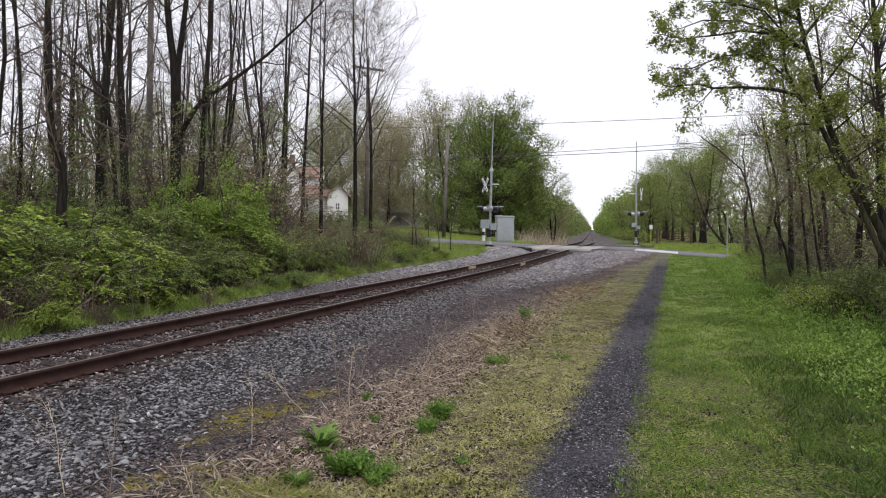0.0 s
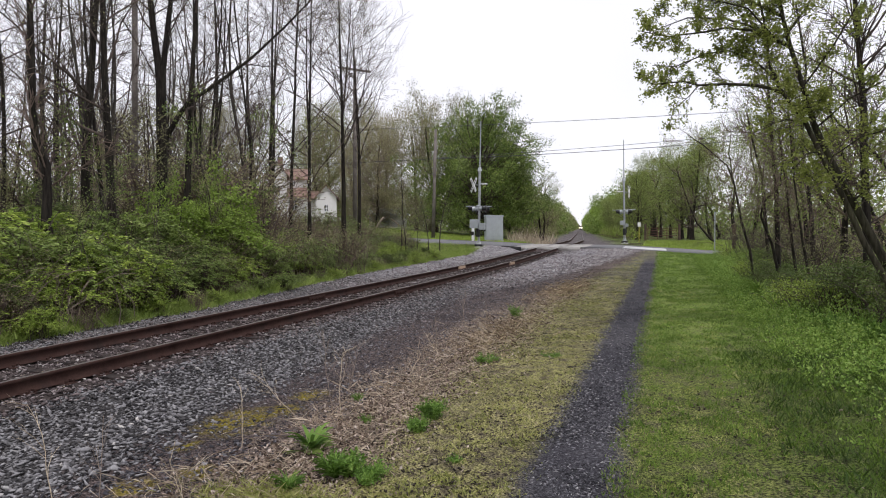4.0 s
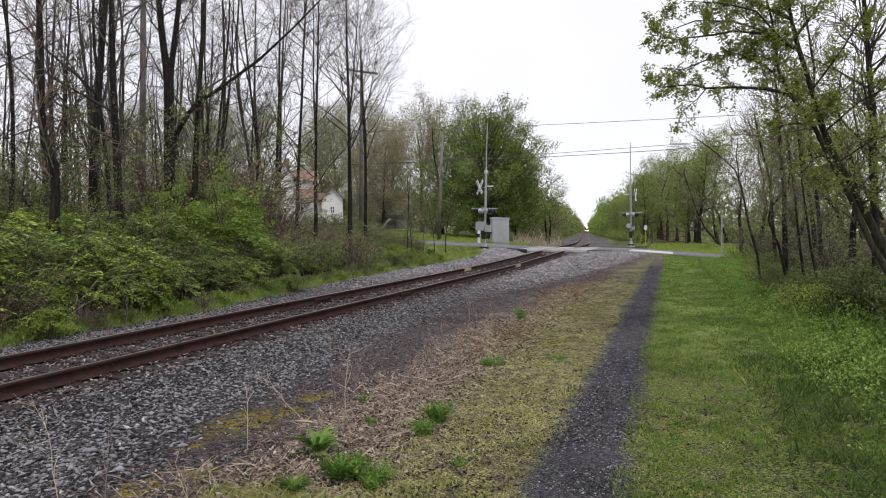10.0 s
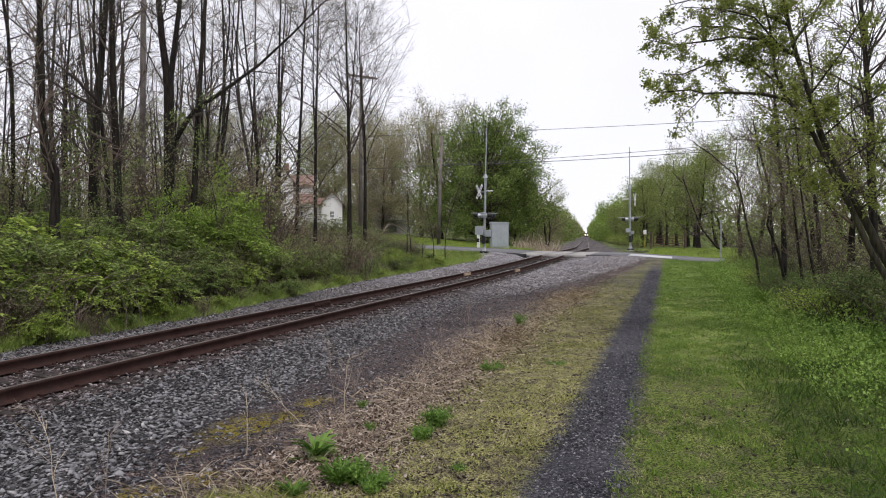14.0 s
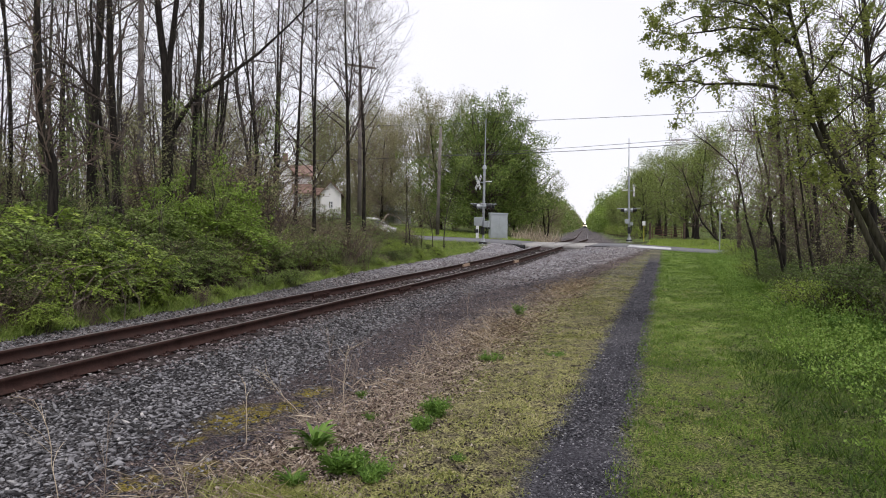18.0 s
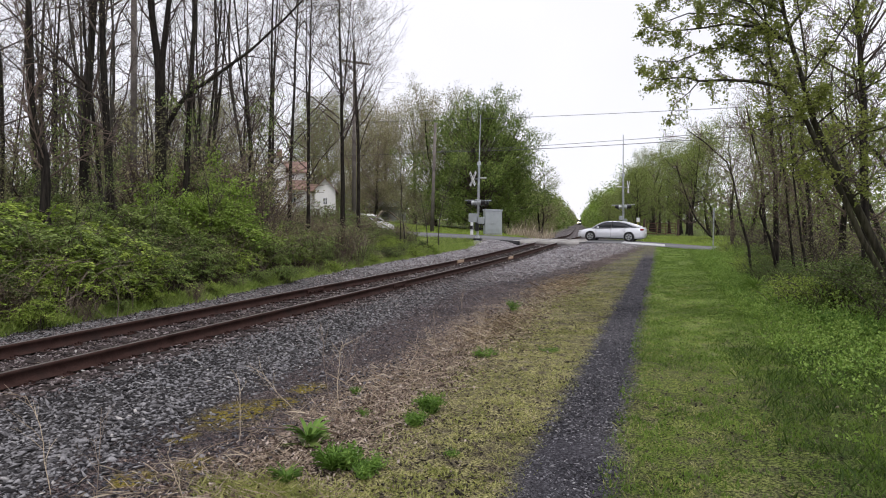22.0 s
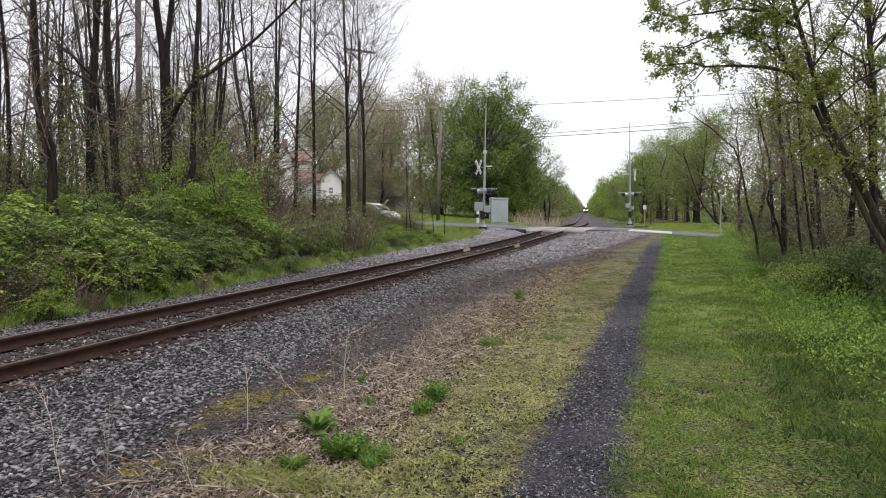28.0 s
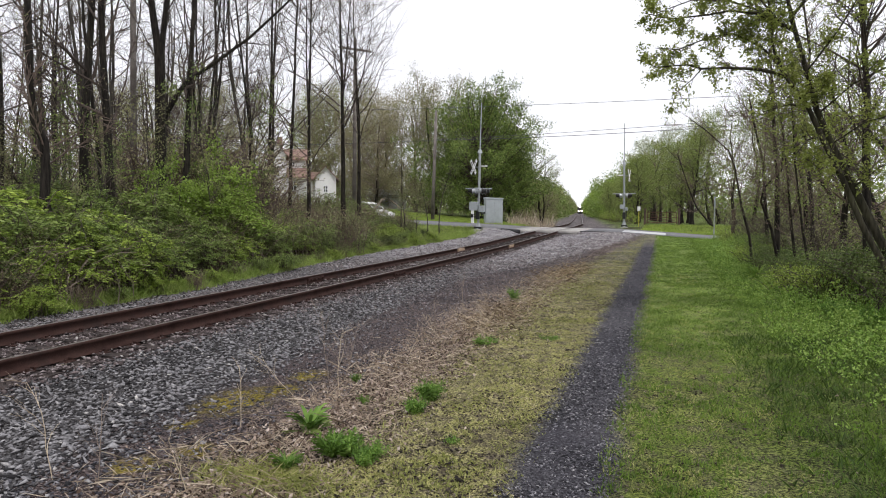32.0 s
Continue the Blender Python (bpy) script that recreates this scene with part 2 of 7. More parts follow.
POLE_WOOD = mottled("pole_wood", (0.115, 0.098, 0.088), (0.25, 0.220, 0.200), 1.1, 25, 0.9, 0, 0.5, 0.01)
GALVANISED = painted("galvanised", (0.46, 0.48, 0.50), 0.45, 0.55)
CABINET_GREY = painted("cabinet_grey", (0.40, 0.43, 0.45), 0.5, 0.15, 0.12)
SIGN_WHITE = painted("sign_white", (0.82, 0.82, 0.82), 0.4, 0, 0.1)
BLACK_PAINT = painted("black_paint", (0.022, 0.022, 0.023), 0.45)
RED_LENS = painted("red_lens", (0.14, 0.016, 0.016), 0.2, 0, 0.1)
INSULATION = painted("joint_insulation", (0.55, 0.40, 0.28), 0.7, 0, 0.3, 20)
HOUSE_WHITE = painted("house_white", (0.80, 0.78, 0.77), 0.7, 0, 0.12, 1.0)
ROOF_RED = mottled("roof_red", (0.20, 0.125, 0.10), (0.30, 0.20, 0.165), 2.0, 30, 0.9)
GLASS_DARK = painted("glass_dark", (0.03, 0.035, 0.04), 0.08, 0, 0.2, 1.0, 0.6)
CAR_SILVER = painted("car_silver", (0.74, 0.75, 0.79), 0.2, 0.25, 0.04, 1.0, 0.6)
CAR_WHITE = painted("car_white", (0.80, 0.80, 0.79), 0.25, 0.0, 0.04, 1.0, 0.6)
TYRE = painted("tyre", (0.018, 0.018, 0.019), 0.85)
ALLOY = painted("alloy", (0.50, 0.51, 0.53), 0.3, 0.85)
LAMP_CLEAR = painted("lamp_clear", (0.75, 0.77, 0.80), 0.1, 0.2, 0.1)
LAMP_RED = painted("lamp_red", (0.25, 0.015, 0.02), 0.15)
WIRE = painted("wire", (0.11, 0.11, 0.115), 0.6)
TRAIN_BLUE = painted("train_dark", (0.035, 0.035, 0.045), 0.5)
HEADLIGHT = glowing("headlight", (1.0, 0.86, 0.62), 9.0)
# gate red is dimmed in the colour for the shade it stands in
GATE_RED = painted("gate_red", (0.12, 0.050, 0.034), 0.7)
WOOD_POST = mottled("wood_post", (0.060, 0.040, 0.032), (0.12, 0.085, 0.066), 4.0, 40, 0.9)

# ---- mesh helpers ----


def from_arrays(name, verts, faces, mat, parent=None, smooth=False, label="", mats=None, index=None):
    """A mesh object from a vertex array and face arrays of three or four corners."""
    me = bpy.data.meshes.new(name)
    verts = np.asarray(verts, dtype=np.float32)
    groups = [np.asarray(f, dtype=np.int32) for f in faces if len(f)]
    loops = np.concatenate([g.ravel() for g in groups])
    counts = np.concatenate([np.full(len(g), g.shape[1], dtype=np.int32) for g in groups])
    starts = np.concatenate([[0], np.cumsum(counts)[:-1]]).astype(np.int32)
    me.vertices.add(len(verts))
    me.vertices.foreach_set("co", verts.ravel())
    me.loops.add(len(loops))
    me.loops.foreach_set("vertex_index", loops)
    me.polygons.add(len(counts))
    me.polygons.foreach_set("loop_start", starts)
    me.polygons.foreach_set("loop_total", counts)
    if smooth:
        me.polygons.foreach_set("use_smooth", np.ones(len(counts), dtype=bool))
    for m in (mats or [mat]):
        me.materials.append(m)
    if index is not None:
        me.polygons.foreach_set("material_index", np.asarray(index, dtype=np.int32))
    me.update(calc_edges=True)
    ob = new(name, me)
    if parent:
        ob.parent = parent
    if label:
        ob["label"] = label
    return ob


class Build:
    """Gathers tubes, leaves and boxes for one mesh."""

    def __init__(self):
        self.v, self.f3, self.f4, self.n, self.wait = [], [], [], 0, {}

    def add(self, v, f3=None, f4=None):
        self.v.append(np.asarray(v, dtype=np.float32))
        if f3 is not None and len(f3):
            self.f3.append(np.asarray(f3, dtype=np.int32) + self.n)
        if f4 is not None and len(f4):
            self.f4.append(np.asarray(f4, dtype=np.int32) + self.n)
        self.n += len(v)

    def tube(self, pts, radii, sides=6):
        self.wait.setdefault((len(pts), sides), []).append((pts, radii))

    def flush(self):
        """Sweeps all tubes of one kind at once."""
        for (n, sides), todo in self.wait.items():
            pts = np.array([p for p, _ in todo], dtype=float)
            radii = np.array([r for _, r in todo], dtype=float)
            m = len(todo)
            d = np.gradient(pts, axis=1)
            d /= np.linalg.norm(d, axis=2)[:, :, None] + 1e-9
            ref = np.where(np.abs(d[:, :1, 2:3]) > 0.9, np.array([1.0, 0, 0]), np.array([0, 0, 1.0]))
            a = np.cross(d, np.repeat(ref, n, axis=1))
            a /= np.linalg.norm(a, axis=2)[:, :, None] + 1e-9
            b = np.cross(d, a)
            ang = np.linspace(0, 2 * np.pi, sides, endpoint=False)
            ring = a[:, :, None, :] * np.cos(ang)[:, None] + b[:, :, None, :] * np.sin(ang)[:, None]
            v = (pts[:, :, None, :] + ring * radii[:, :, None, None]).reshape(-1, 3)
            t = np.arange(m)[:, None, None] * (n * sides)
            i = np.arange(n - 1)[None, :, None] * sides + t
            j = np.arange(sides)[None, None, :]
            k = (j + 1) % sides
            f = np.stack([i + j, i + k, i + sides + k, i + sides + j], axis=-1).reshape(-1, 4)
            self.add(v, None, f)
        self.wait = {}

    def leaves(self, rng, centres, size, droop=0.3, aspect=0.55):
        """A folded leaf of two triangles at each centre."""
        n = len(centres)
        if not n:
            return
        c = np.asarray(centres, dtype=float)
        u = rng.normal(size=(n, 3))
        u[:, 2] -= droop
        u /= np.linalg.norm(u, axis=1)[:, None]
        w = np.cross(u, rng.normal(size=(n, 3)) * 0.75 + np.array([0, 0, 0.9]))
        w /= np.linalg.norm(w, axis=1)[:, None] + 1e-9
        h = np.cross(u, w)
        s = (size * rng.uniform(0.6, 1.35, size=n))[:, None]
        v = np.stack([c, c + u * s * 0.5 + w * s * aspect * 0.5 + h * s * 0.12, c + u * s, c + u * s * 0.5 - w * s * aspect * 0.5 + h * s * 0.12], axis=1).reshape(-1, 3)
        i = np.arange(n)[:, None] * 4
        self.add(v, np.vstack([i + np.array([[0, 1, 2]]), i + np.array([[0, 2, 3]])]))

    def flat_leaves(self, rng, centres, ways, size, tilt=0.35, aspect=0.55):
        """Folded leaves that point along their ways with their faces to the sky."""
        n = len(centres)
        c = np.asarray(centres, dtype=float)
        u = np.asarray(ways, dtype=float)
        u = u / (np.linalg.norm(u, axis=1)[:, None] + 1e-9)
        w = np.cross(rng.normal(size=(n, 3)) * tilt + np.array([0, 0, 1.0]), u)
        w /= np.linalg.norm(w, axis=1)[:, None] + 1e-9
        h = np.cross(u, w)
        s = (size * rng.uniform(0.6, 1.3, size=n))[:, None]
        v = np.stack([c, c + u * s * 0.5 + w * s * aspect * 0.5 + h * s * 0.10, c + u * s, c + u * s * 0.5 - w * s * aspect * 0.5 + h * s * 0.10], axis=1).reshape(-1, 3)
        i = np.arange(n)[:, None] * 4
        self.add(v, np.vstack([i + np.array([[0, 1, 2]]), i + np.array([[0, 2, 3]])]))

    def box(self, x0, x1, y0, y1, z0, z1, m=None):
        v = np.array([(x, y, z) for x in (x0, x1) for y in (y0, y1) for z in (z0, z1)], dtype=float)
        if m is not None:
            v = np.array([tuple(m @ Vector(p)) for p in v])
        self.add(v, None, [(0, 1, 3, 2), (4, 6, 7, 5), (0, 4, 5, 1), (2, 3, 7, 6), (0, 2, 6, 4), (1, 5, 7, 3)])

    def done(self, name, mat, parent=None, smooth=False, label=""):
        self.flush()
        return from_arrays(name, np.vstack(self.v), [np.vstack(g) for g in (self.f3, self.f4) if g], mat, parent, smooth, label)


def part(name, bm, mat, parent=None, label="", smooth=False, matrix=None):
    """Links a bmesh as one mesh object under a thing or part."""
    me = bpy.data.meshes.new(name)
    bmesh.ops.recalc_face_normals(bm, faces=bm.faces)
    bm.to_mesh(me)
    bm.free()
    me.materials.append(mat)
    if smooth:
        me.polygons.foreach_set("use_smooth", [True] * len(me.polygons))
    ob = new(name, me)
    if parent:
        ob.parent = parent
    if matrix is not None:
        ob.matrix_basis = matrix
    if label:
        ob["label"] = label
    return ob


def box_bm(x0, x1, y0, y1, z0, z1, bevel=0.0):
    bm = bmesh.new()
    bmesh.ops.create_cube(bm, size=1)
    for v in bm.verts:
        v.co = Vector(((x0 + x1) / 2 + v.co.x * (x1 - x0), (y0 + y1) / 2 + v.co.y * (y1 - y0), (z0 + z1) / 2 + v.co.z * (z1 - z0)))
    if bevel:
        bmesh.ops.bevel(bm, geom=bm.edges[:], offset=bevel, segments=2, affect="EDGES", profile=0.5)
    return bm


def rod_bm(p, q, r, sides=12, r2=None):
    """A rod from p to q."""
    bm = bmesh.new()
    p, q = Vector(p), Vector(q)
    m = Matrix.Translation((p + q) / 2) @ (q - p).to_track_quat("Z", "Y").to_matrix().to_4x4()
    bmesh.ops.create_cone(bm, cap_ends=True, segments=sides, radius1=r, radius2=r if r2 is None else r2, depth=(q - p).length, matrix=m)
    return bm


def thing(name, m, label, category, group=""):
    ob = new(name)
    ob.empty_display_size = 0.2
    ob.matrix_basis = m
    return tagged(ob, label, category, group)


# ---- the lie of the land ----


def speckle(x, y, cell, seed):
    """Smooth random patches of about one cell, 0 to 1."""
    table = np.random.default_rng(seed).uniform(size=(257, 257))
    u, v = np.asarray(x) / cell, np.asarray(y) / cell
    i, j = np.floor(u).astype(int), np.floor(v).astype(int)
    a, b = u - i, v - j
    a, b = a * a * (3 - 2 * a), b * b * (3 - 2 * b)
    i, j = i % 256, j % 256
    return (table[i, j] * (1 - a) + table[i + 1, j] * a) * (1 - b) + (table[i, j + 1] * (1 - a) + table[i + 1, j + 1] * a) * b


def smooth01(t):
    t = np.clip(t, 0.0, 1.0)
    return t * t * (3 - 2 * t)


def track_x(y):
    y = np.asarray(y, dtype=float)
    c = np.clip(y - 45, 0, 35)
    return -7.7 - 0.115 * c * c / 70 - 0.115 * np.clip(y - 80, 0, None)


def rail_z(y):
    return np.interp(y, [-400, 25, 32, 47, 56, 66, 90, 330, 700, 1500, 4000], [0, 0, 0.03, 0.225, 0.29, 0.26, 0.08, -0.5, -1.5, -4, -9])


def left_edge(y):
    """Where the ballast ends at the foot of the bank."""
    return -11.15 - 0.085 * np.clip(np.asarray(y, dtype=float) - 13, 0, 14)


def road_y(x):
    return 49.2 - 0.12 * np.asarray(x, dtype=float)


def road_z(x):
    return np.interp(x, [-400, -90, -45, -30, -20, -12, -10, -5.5, -3, 0, 3, 8, 30, 400], [2.4, 2.4, 1.7, 1.1, 0.62, 0.40, 0.265, 0.25, 0.25, 0.08, -0.1, -0.25, -0.3, -0.3])


def land(x, y):
    """Height of the ground."""
    x = np.asarray(x, dtype=float)
    y = np.asarray(y, dtype=float)
    u = x - track_x(y)
    bed = np.interp(u, [-400, -40, -20, -10, -5, -3.2, -2.3, -1.45, 1.45, 2.2, 3.4, 5.5, 7.1, 10, 30, 400], [2.2, 1.6, 0.5, 0.05, -0.2, -0.36, -0.32, -0.205, -0.205, -0.27, -0.235, -0.16, -0.15, -0.1, 0.0, 0.3])
    far = np.interp(u, [-400, -40, -20, -9, -4, -2.3, -1.45, 1.45, 2.3, 4.5, 8, 30, 400], [2.6, 2.2, 1.2, 0.35, -0.15, -0.3, -0.205, -0.205, -0.3, -0.05, 0.1, 0.2, 0.4])
    z = np.where(y < road_y(x), bed, far) + rail_z(y)
    d = y - road_y(x)
    w = np.where(d < 0, smooth01((d + 8.6) / 4.2), 1 - smooth01((d - 4.5) / 9))
    inner = smooth01((np.abs(u) - 1.5) / 1.2)
    w = w * inner + np.where(np.abs(d) < 3.9, 1.0, 0.0) * (1 - inner)
    return z * (1 - w) + (road_z(x) - 0.03 - 0.06 * (1 - inner)) * w


def land_at(x, y):
    return float(land(x, y))

# ---- ground ----


def ground_material():
    m, nd, ln, b = material("ground_soil", 0.95, 0.0, 0.1)
    co = nd.new("ShaderNodeTexCoord")
    sp = nd.new("ShaderNodeSeparateXYZ")
    ln.new(co.outputs["Object"], sp.inputs["Vector"])
    warp = noise_node(nd, ln, 1.1, 5)
    fine = noise_node(nd, ln, 46, 8, rough=0.72)
    mid = noise_node(nd, ln, 5.5, 5)
    broad = noise_node(nd, ln, 0.6, 4)

    def calc(op, p, q=None):
        k = nd.new("ShaderNodeMath")
        k.operation = op
        for i, v in enumerate((p, q)):
            if v is None:
                continue
            if isinstance(v, (int, float)):
                k.inputs[i].default_value = v
            else:
                ln.new(v, k.inputs[i])
        return k.outputs["Value"]

    def above(v, edge, soft):
        r = nd.new("ShaderNodeMapRange")
        r.interpolation_type = "SMOOTHSTEP"
        r.inputs["From Min"].default_value = edge - soft
        r.inputs["From Max"].default_value = edge + soft
        ln.new(v, r.inputs["Value"])
        return r.outputs["Result"]

    x, y = sp.outputs["X"], sp.outputs["Y"]
    wob = calc("MULTIPLY", calc("SUBTRACT", warp.outputs["Fac"], 0.5), 1.5)
    wob = calc("ADD", wob, calc("MULTIPLY", calc("SUBTRACT", mid.outputs["Fac"], 0.5), 0.7))
    xw = calc("ADD", x, wob)
    # the right edge of the ballast swings out towards the crossing
    fc = nd.new("ShaderNodeFloatCurve")
    cv = fc.mapping.curves[0]
    for k, (py, ex) in enumerate([(0, -4.25), (4, -4.25), (5.5, -4.45), (8.5, -4.7), (13, -5.2), (18, -5.4), (25, -4.0), (37, -2.5), (46, -0.9)]):
        pt = (py / 46, (ex + 6) / 7)
        if k == 0:
            cv.points[0].location = pt
        elif k == 8:
            cv.points[1].location = pt
        else:
            cv.points.new(*pt)
    fc.mapping.update()
    ln.new(calc("DIVIDE", y, 46.0), fc.inputs["Value"])
    edge = calc("SUBTRACT", calc("MULTIPLY", fc.outputs["Value"], 7.0), 6.0)
    to_edge = calc("SUBTRACT", xw, edge)

    def tint(stops, src):
        return ramp_node(nd, ln, src.outputs["Fac"], stops).outputs["Color"]

    # near gravel is darkened to stand for shade in the gaps between stones
    gravel = tint([(0.43, (0.008, 0.007, 0.007)), (0.5, (0.035, 0.032, 0.032)), (0.60, (0.13, 0.122, 0.122))], fine)
    dusty = tint([(0.43, (0.120, 0.114, 0.122)), (0.5, (0.255, 0.243, 0.255)), (0.60, (0.47, 0.450, 0.465))], fine)
    gravel = mix_node(nd, ln, above(calc("ADD", y, calc("MULTIPLY", wob, 4.0)), 23.0, 6.0), gravel, dusty)
    dirt = tint([(0.42, (0.009, 0.007, 0.007)), (0.5, (0.056, 0.043, 0.042)), (0.59, (0.185, 0.150, 0.147))], fine)
    litter = tint([(0.43, (0.012, 0.009, 0.008)), (0.5, (0.112, 0.082, 0.066)), (0.58, (0.43, 0.345, 0.275))], fine)
    dry = tint([(0.42, (0.034, 0.031, 0.015)), (0.5, (0.205, 0.196, 0.072)), (0.59, (0.50, 0.460, 0.225))], fine)
    lawn = tint([(0.43, (0.028, 0.048, 0.009)), (0.5, (0.138, 0.222, 0.032)), (0.60, (0.275, 0.380, 0.075))], fine)
    cinder = tint([(0.41, (0.022, 0.021, 0.025)), (0.52, (0.066, 0.063, 0.073)), (0.68, (0.16, 0.155, 0.165))], fine)
    moss = tint([(0.40, (0.052, 0.040, 0.008)), (0.58, (0.28, 0.225, 0.036))], fine)
    wild = tint([(0.41, (0.012, 0.014, 0.007)), (0.5, (0.045, 0.046, 0.020)), (0.60, (0.120, 0.095, 0.060))], fine)

    blot = noise_node(nd, ln, 8.5, 8, rough=0.7)
    bare = ramp_node(nd, ln, blot.outputs["Fac"], [(0.46, (0, 0, 0)), (0.60, (1, 1, 1))]).outputs["Color"]
    soil = tint([(0.41, (0.020, 0.016, 0.013)), (0.60, (0.150, 0.122, 0.096))], fine)
    dry = mix_node(nd, ln, calc("MULTIPLY", bare, 0.85), dry, soil)
    dapple = ramp_node(nd, ln, mid.outputs["Fac"], [(0.47, (0, 0, 0)), (0.62, (1, 1, 1))]).outputs["Color"]
    dry = mix_node(nd, ln, calc("MULTIPLY", dapple, 0.6), dry, soil)
    # the strip grows thin and grey ahead
    grey = tint([(0.42, (0.030, 0.027, 0.024)), (0.5, (0.100, 0.098, 0.070)), (0.59, (0.22, 0.21, 0.165))], fine)
    dry = mix_node(nd, ln, calc("MULTIPLY", above(calc("ADD", y, calc("MULTIPLY", wob, 6.0)), 21.0, 7.0), 0.75), dry, grey)
    thin = tint([(0.43, (0.018, 0.022, 0.007)), (0.5, (0.082, 0.112, 0.022)), (0.60, (0.215, 0.255, 0.062))], fine)
    lawn = mix_node(nd, ln, calc("MULTIPLY", bare, 0.30), lawn, soil)
    lawn = mix_node(nd, ln, calc("MULTIPLY", dapple, 0.30), lawn, dry)
    thin = mix_node(nd, ln, calc("MULTIPLY", ramp_node(nd, ln, mid.outputs["Fac"], [(0.46, (0, 0, 0)), (0.62, (1, 1, 1))]).outputs["Color"], 0.55), thin, soil)
    lawn = mix_node(nd, ln, above(y, 10.5, 4.0), thin, lawn)
    # darker green ground below the rank grass, towards the verge
    deep_green = tint([(0.43, (0.010, 0.014, 0.005)), (0.5, (0.044, 0.066, 0.015)), (0.60, (0.125, 0.160, 0.045))], fine)
    deep_green_at = calc("MULTIPLY", above(calc("ADD", x, calc("MULTIPLY", wob, 0.8)), 1.0, 0.4), calc("SUBTRACT", 1.0, above(y, 8.5, 3.0)))
    lawn = mix_node(nd, ln, calc("MULTIPLY", deep_green_at, 0.85), lawn, deep_green)
    c = mix_node(nd, ln, above(calc("ADD", xw, calc("MULTIPLY", calc("MINIMUM", calc("MAXIMUM", calc("SUBTRACT", y, 13.0), 0.0), 14.0), 0.085)), -11.15, 0.30), wild, gravel)
    mid_bed = calc("SUBTRACT", 1.0, above(calc("ABSOLUTE", calc("ADD", x, 7.7)), 1.30, 0.18))
    c = mix_node(nd, ln, mid_bed, c, dirt)
    c = mix_node(nd, ln, above(to_edge, 0.0, 0.30), c, dirt)
    # yellow moss in the dirt strip
    spot = nd.new("ShaderNodeMapRange")
    spot.inputs["From Min"].default_value = 0.495
    spot.inputs["From Max"].default_value = 0.60
    ln.new(warp.outputs["Fac"], spot.inputs["Value"])
    tuft = ramp_node(nd, ln, blot.outputs["Fac"], [(0.43, (0, 0, 0)), (0.53, (1, 1, 1))]).outputs["Color"]
    patches = None
    for mx, my, mr in ((-4.02, 5.62, 0.34), (-3.75, 6.05, 0.20), (-3.70, 3.92, 0.13), (-3.45, 4.30, 0.13), (-3.85, 6.75, 0.18), (-3.05, 8.3, 0.17), (-4.0, 4.85, 0.12), (-3.0, 7.1, 0.12)):
        ax = calc("SUBTRACT", calc("ADD", x, calc("MULTIPLY", wob, 0.35)), mx)
        ay = calc("MULTIPLY", calc("SUBTRACT", calc("SUBTRACT", y, calc("MULTIPLY", wob, 0.3)), my), 0.8)
        away = calc("SQRT", calc("ADD", calc("MULTIPLY", ax, ax), calc("MULTIPLY", ay, ay)))
        one = calc("SUBTRACT", 1.0, above(away, mr, mr * 0.5))
        patches = one if patches is None else calc("MAXIMUM", patches, one)
    c = mix_node(nd, ln, calc("MULTIPLY", patches, tuft), c, moss)
    # dead leaves and straw, fading out ahead
    near_lit = calc("SUBTRACT", 1.0, calc("MULTIPLY", above(y, 13.5, 4.0), 0.8))
    strip_x = calc("SUBTRACT", xw, calc("MULTIPLY", calc("MINIMUM", calc("MAXIMUM", calc("SUBTRACT", y, 5.0), 0.0), 9.0), -0.085))
    c = mix_node(nd, ln, calc("MULTIPLY", above(strip_x, -3.25, 0.30), near_lit), c, litter)
    strip_x = calc("SUBTRACT", strip_x, calc("MULTIPLY", calc("MINIMUM", calc("MAXIMUM", calc("SUBTRACT", y, 18.0), 0.0), 22.0), 0.075))
    c = mix_node(nd, ln, above(strip_x, -2.12, 0.40), c, dry)
    # a mat of brown dead grass at the strip's edge
    ax = calc("SUBTRACT", xw, -2.75)
    ay = calc("MULTIPLY", calc("SUBTRACT", calc("ADD", y, calc("MULTIPLY", wob, 2.0)), 20.0), 0.22)
    mat_away = calc("SQRT", calc("ADD", calc("MULTIPLY", ax, ax), calc("MULTIPLY", ay, ay)))
    c = mix_node(nd, ln, calc("MULTIPLY", calc("SUBTRACT", 1.0, above(mat_away, 0.55, 0.25)), 0.85), c, litter)
    # the trodden cinder path and the mown grass beside it
    xs = calc("ADD", x, calc("MULTIPLY", wob, 0.26))
    path = calc("MULTIPLY", above(xs, -0.98, 0.13), calc("SUBTRACT", 1.0, above(xs, -0.30, 0.13)))
    path = calc("MULTIPLY", path, calc("SUBTRACT", 1.0, above(y, 37.0, 4.0)))
    green = calc("MULTIPLY", above(xs, -0.32, 0.15), calc("SUBTRACT", 1.0, calc("MULTIPLY", spot.outputs["Result"], 0.25)))
    c = mix_node(nd, ln, green, c, lawn)
    c = mix_node(nd, ln, path, c, cinder)
    # past the road: a ballasted line between rough grass
    beyond = above(y, 53.5, 0.8)
    u = calc("ADD", calc("ADD", x, 7.7), calc("MULTIPLY", calc("MAXIMUM", calc("SUBTRACT", y, 62.5), 0.0), 0.115))
    off = calc("ABSOLUTE", u)
    line = calc("SUBTRACT", 1.0, above(off, 3.6, 1.0))
    far_c = mix_node(nd, ln, above(broad.outputs["Fac"], 0.5, 0.12), wild, lawn)
    far_c = mix_node(nd, ln, line, far_c, mix_node(nd, ln, 0.25, dirt, dusty))
    c = mix_node(nd, ln, beyond, c, far_c)
    shade = ramp_node(nd, ln, broad.outputs["Fac"], [(0.35, (0.72, 0.72, 0.74)), (0.65, (1.25, 1.25, 1.2))])
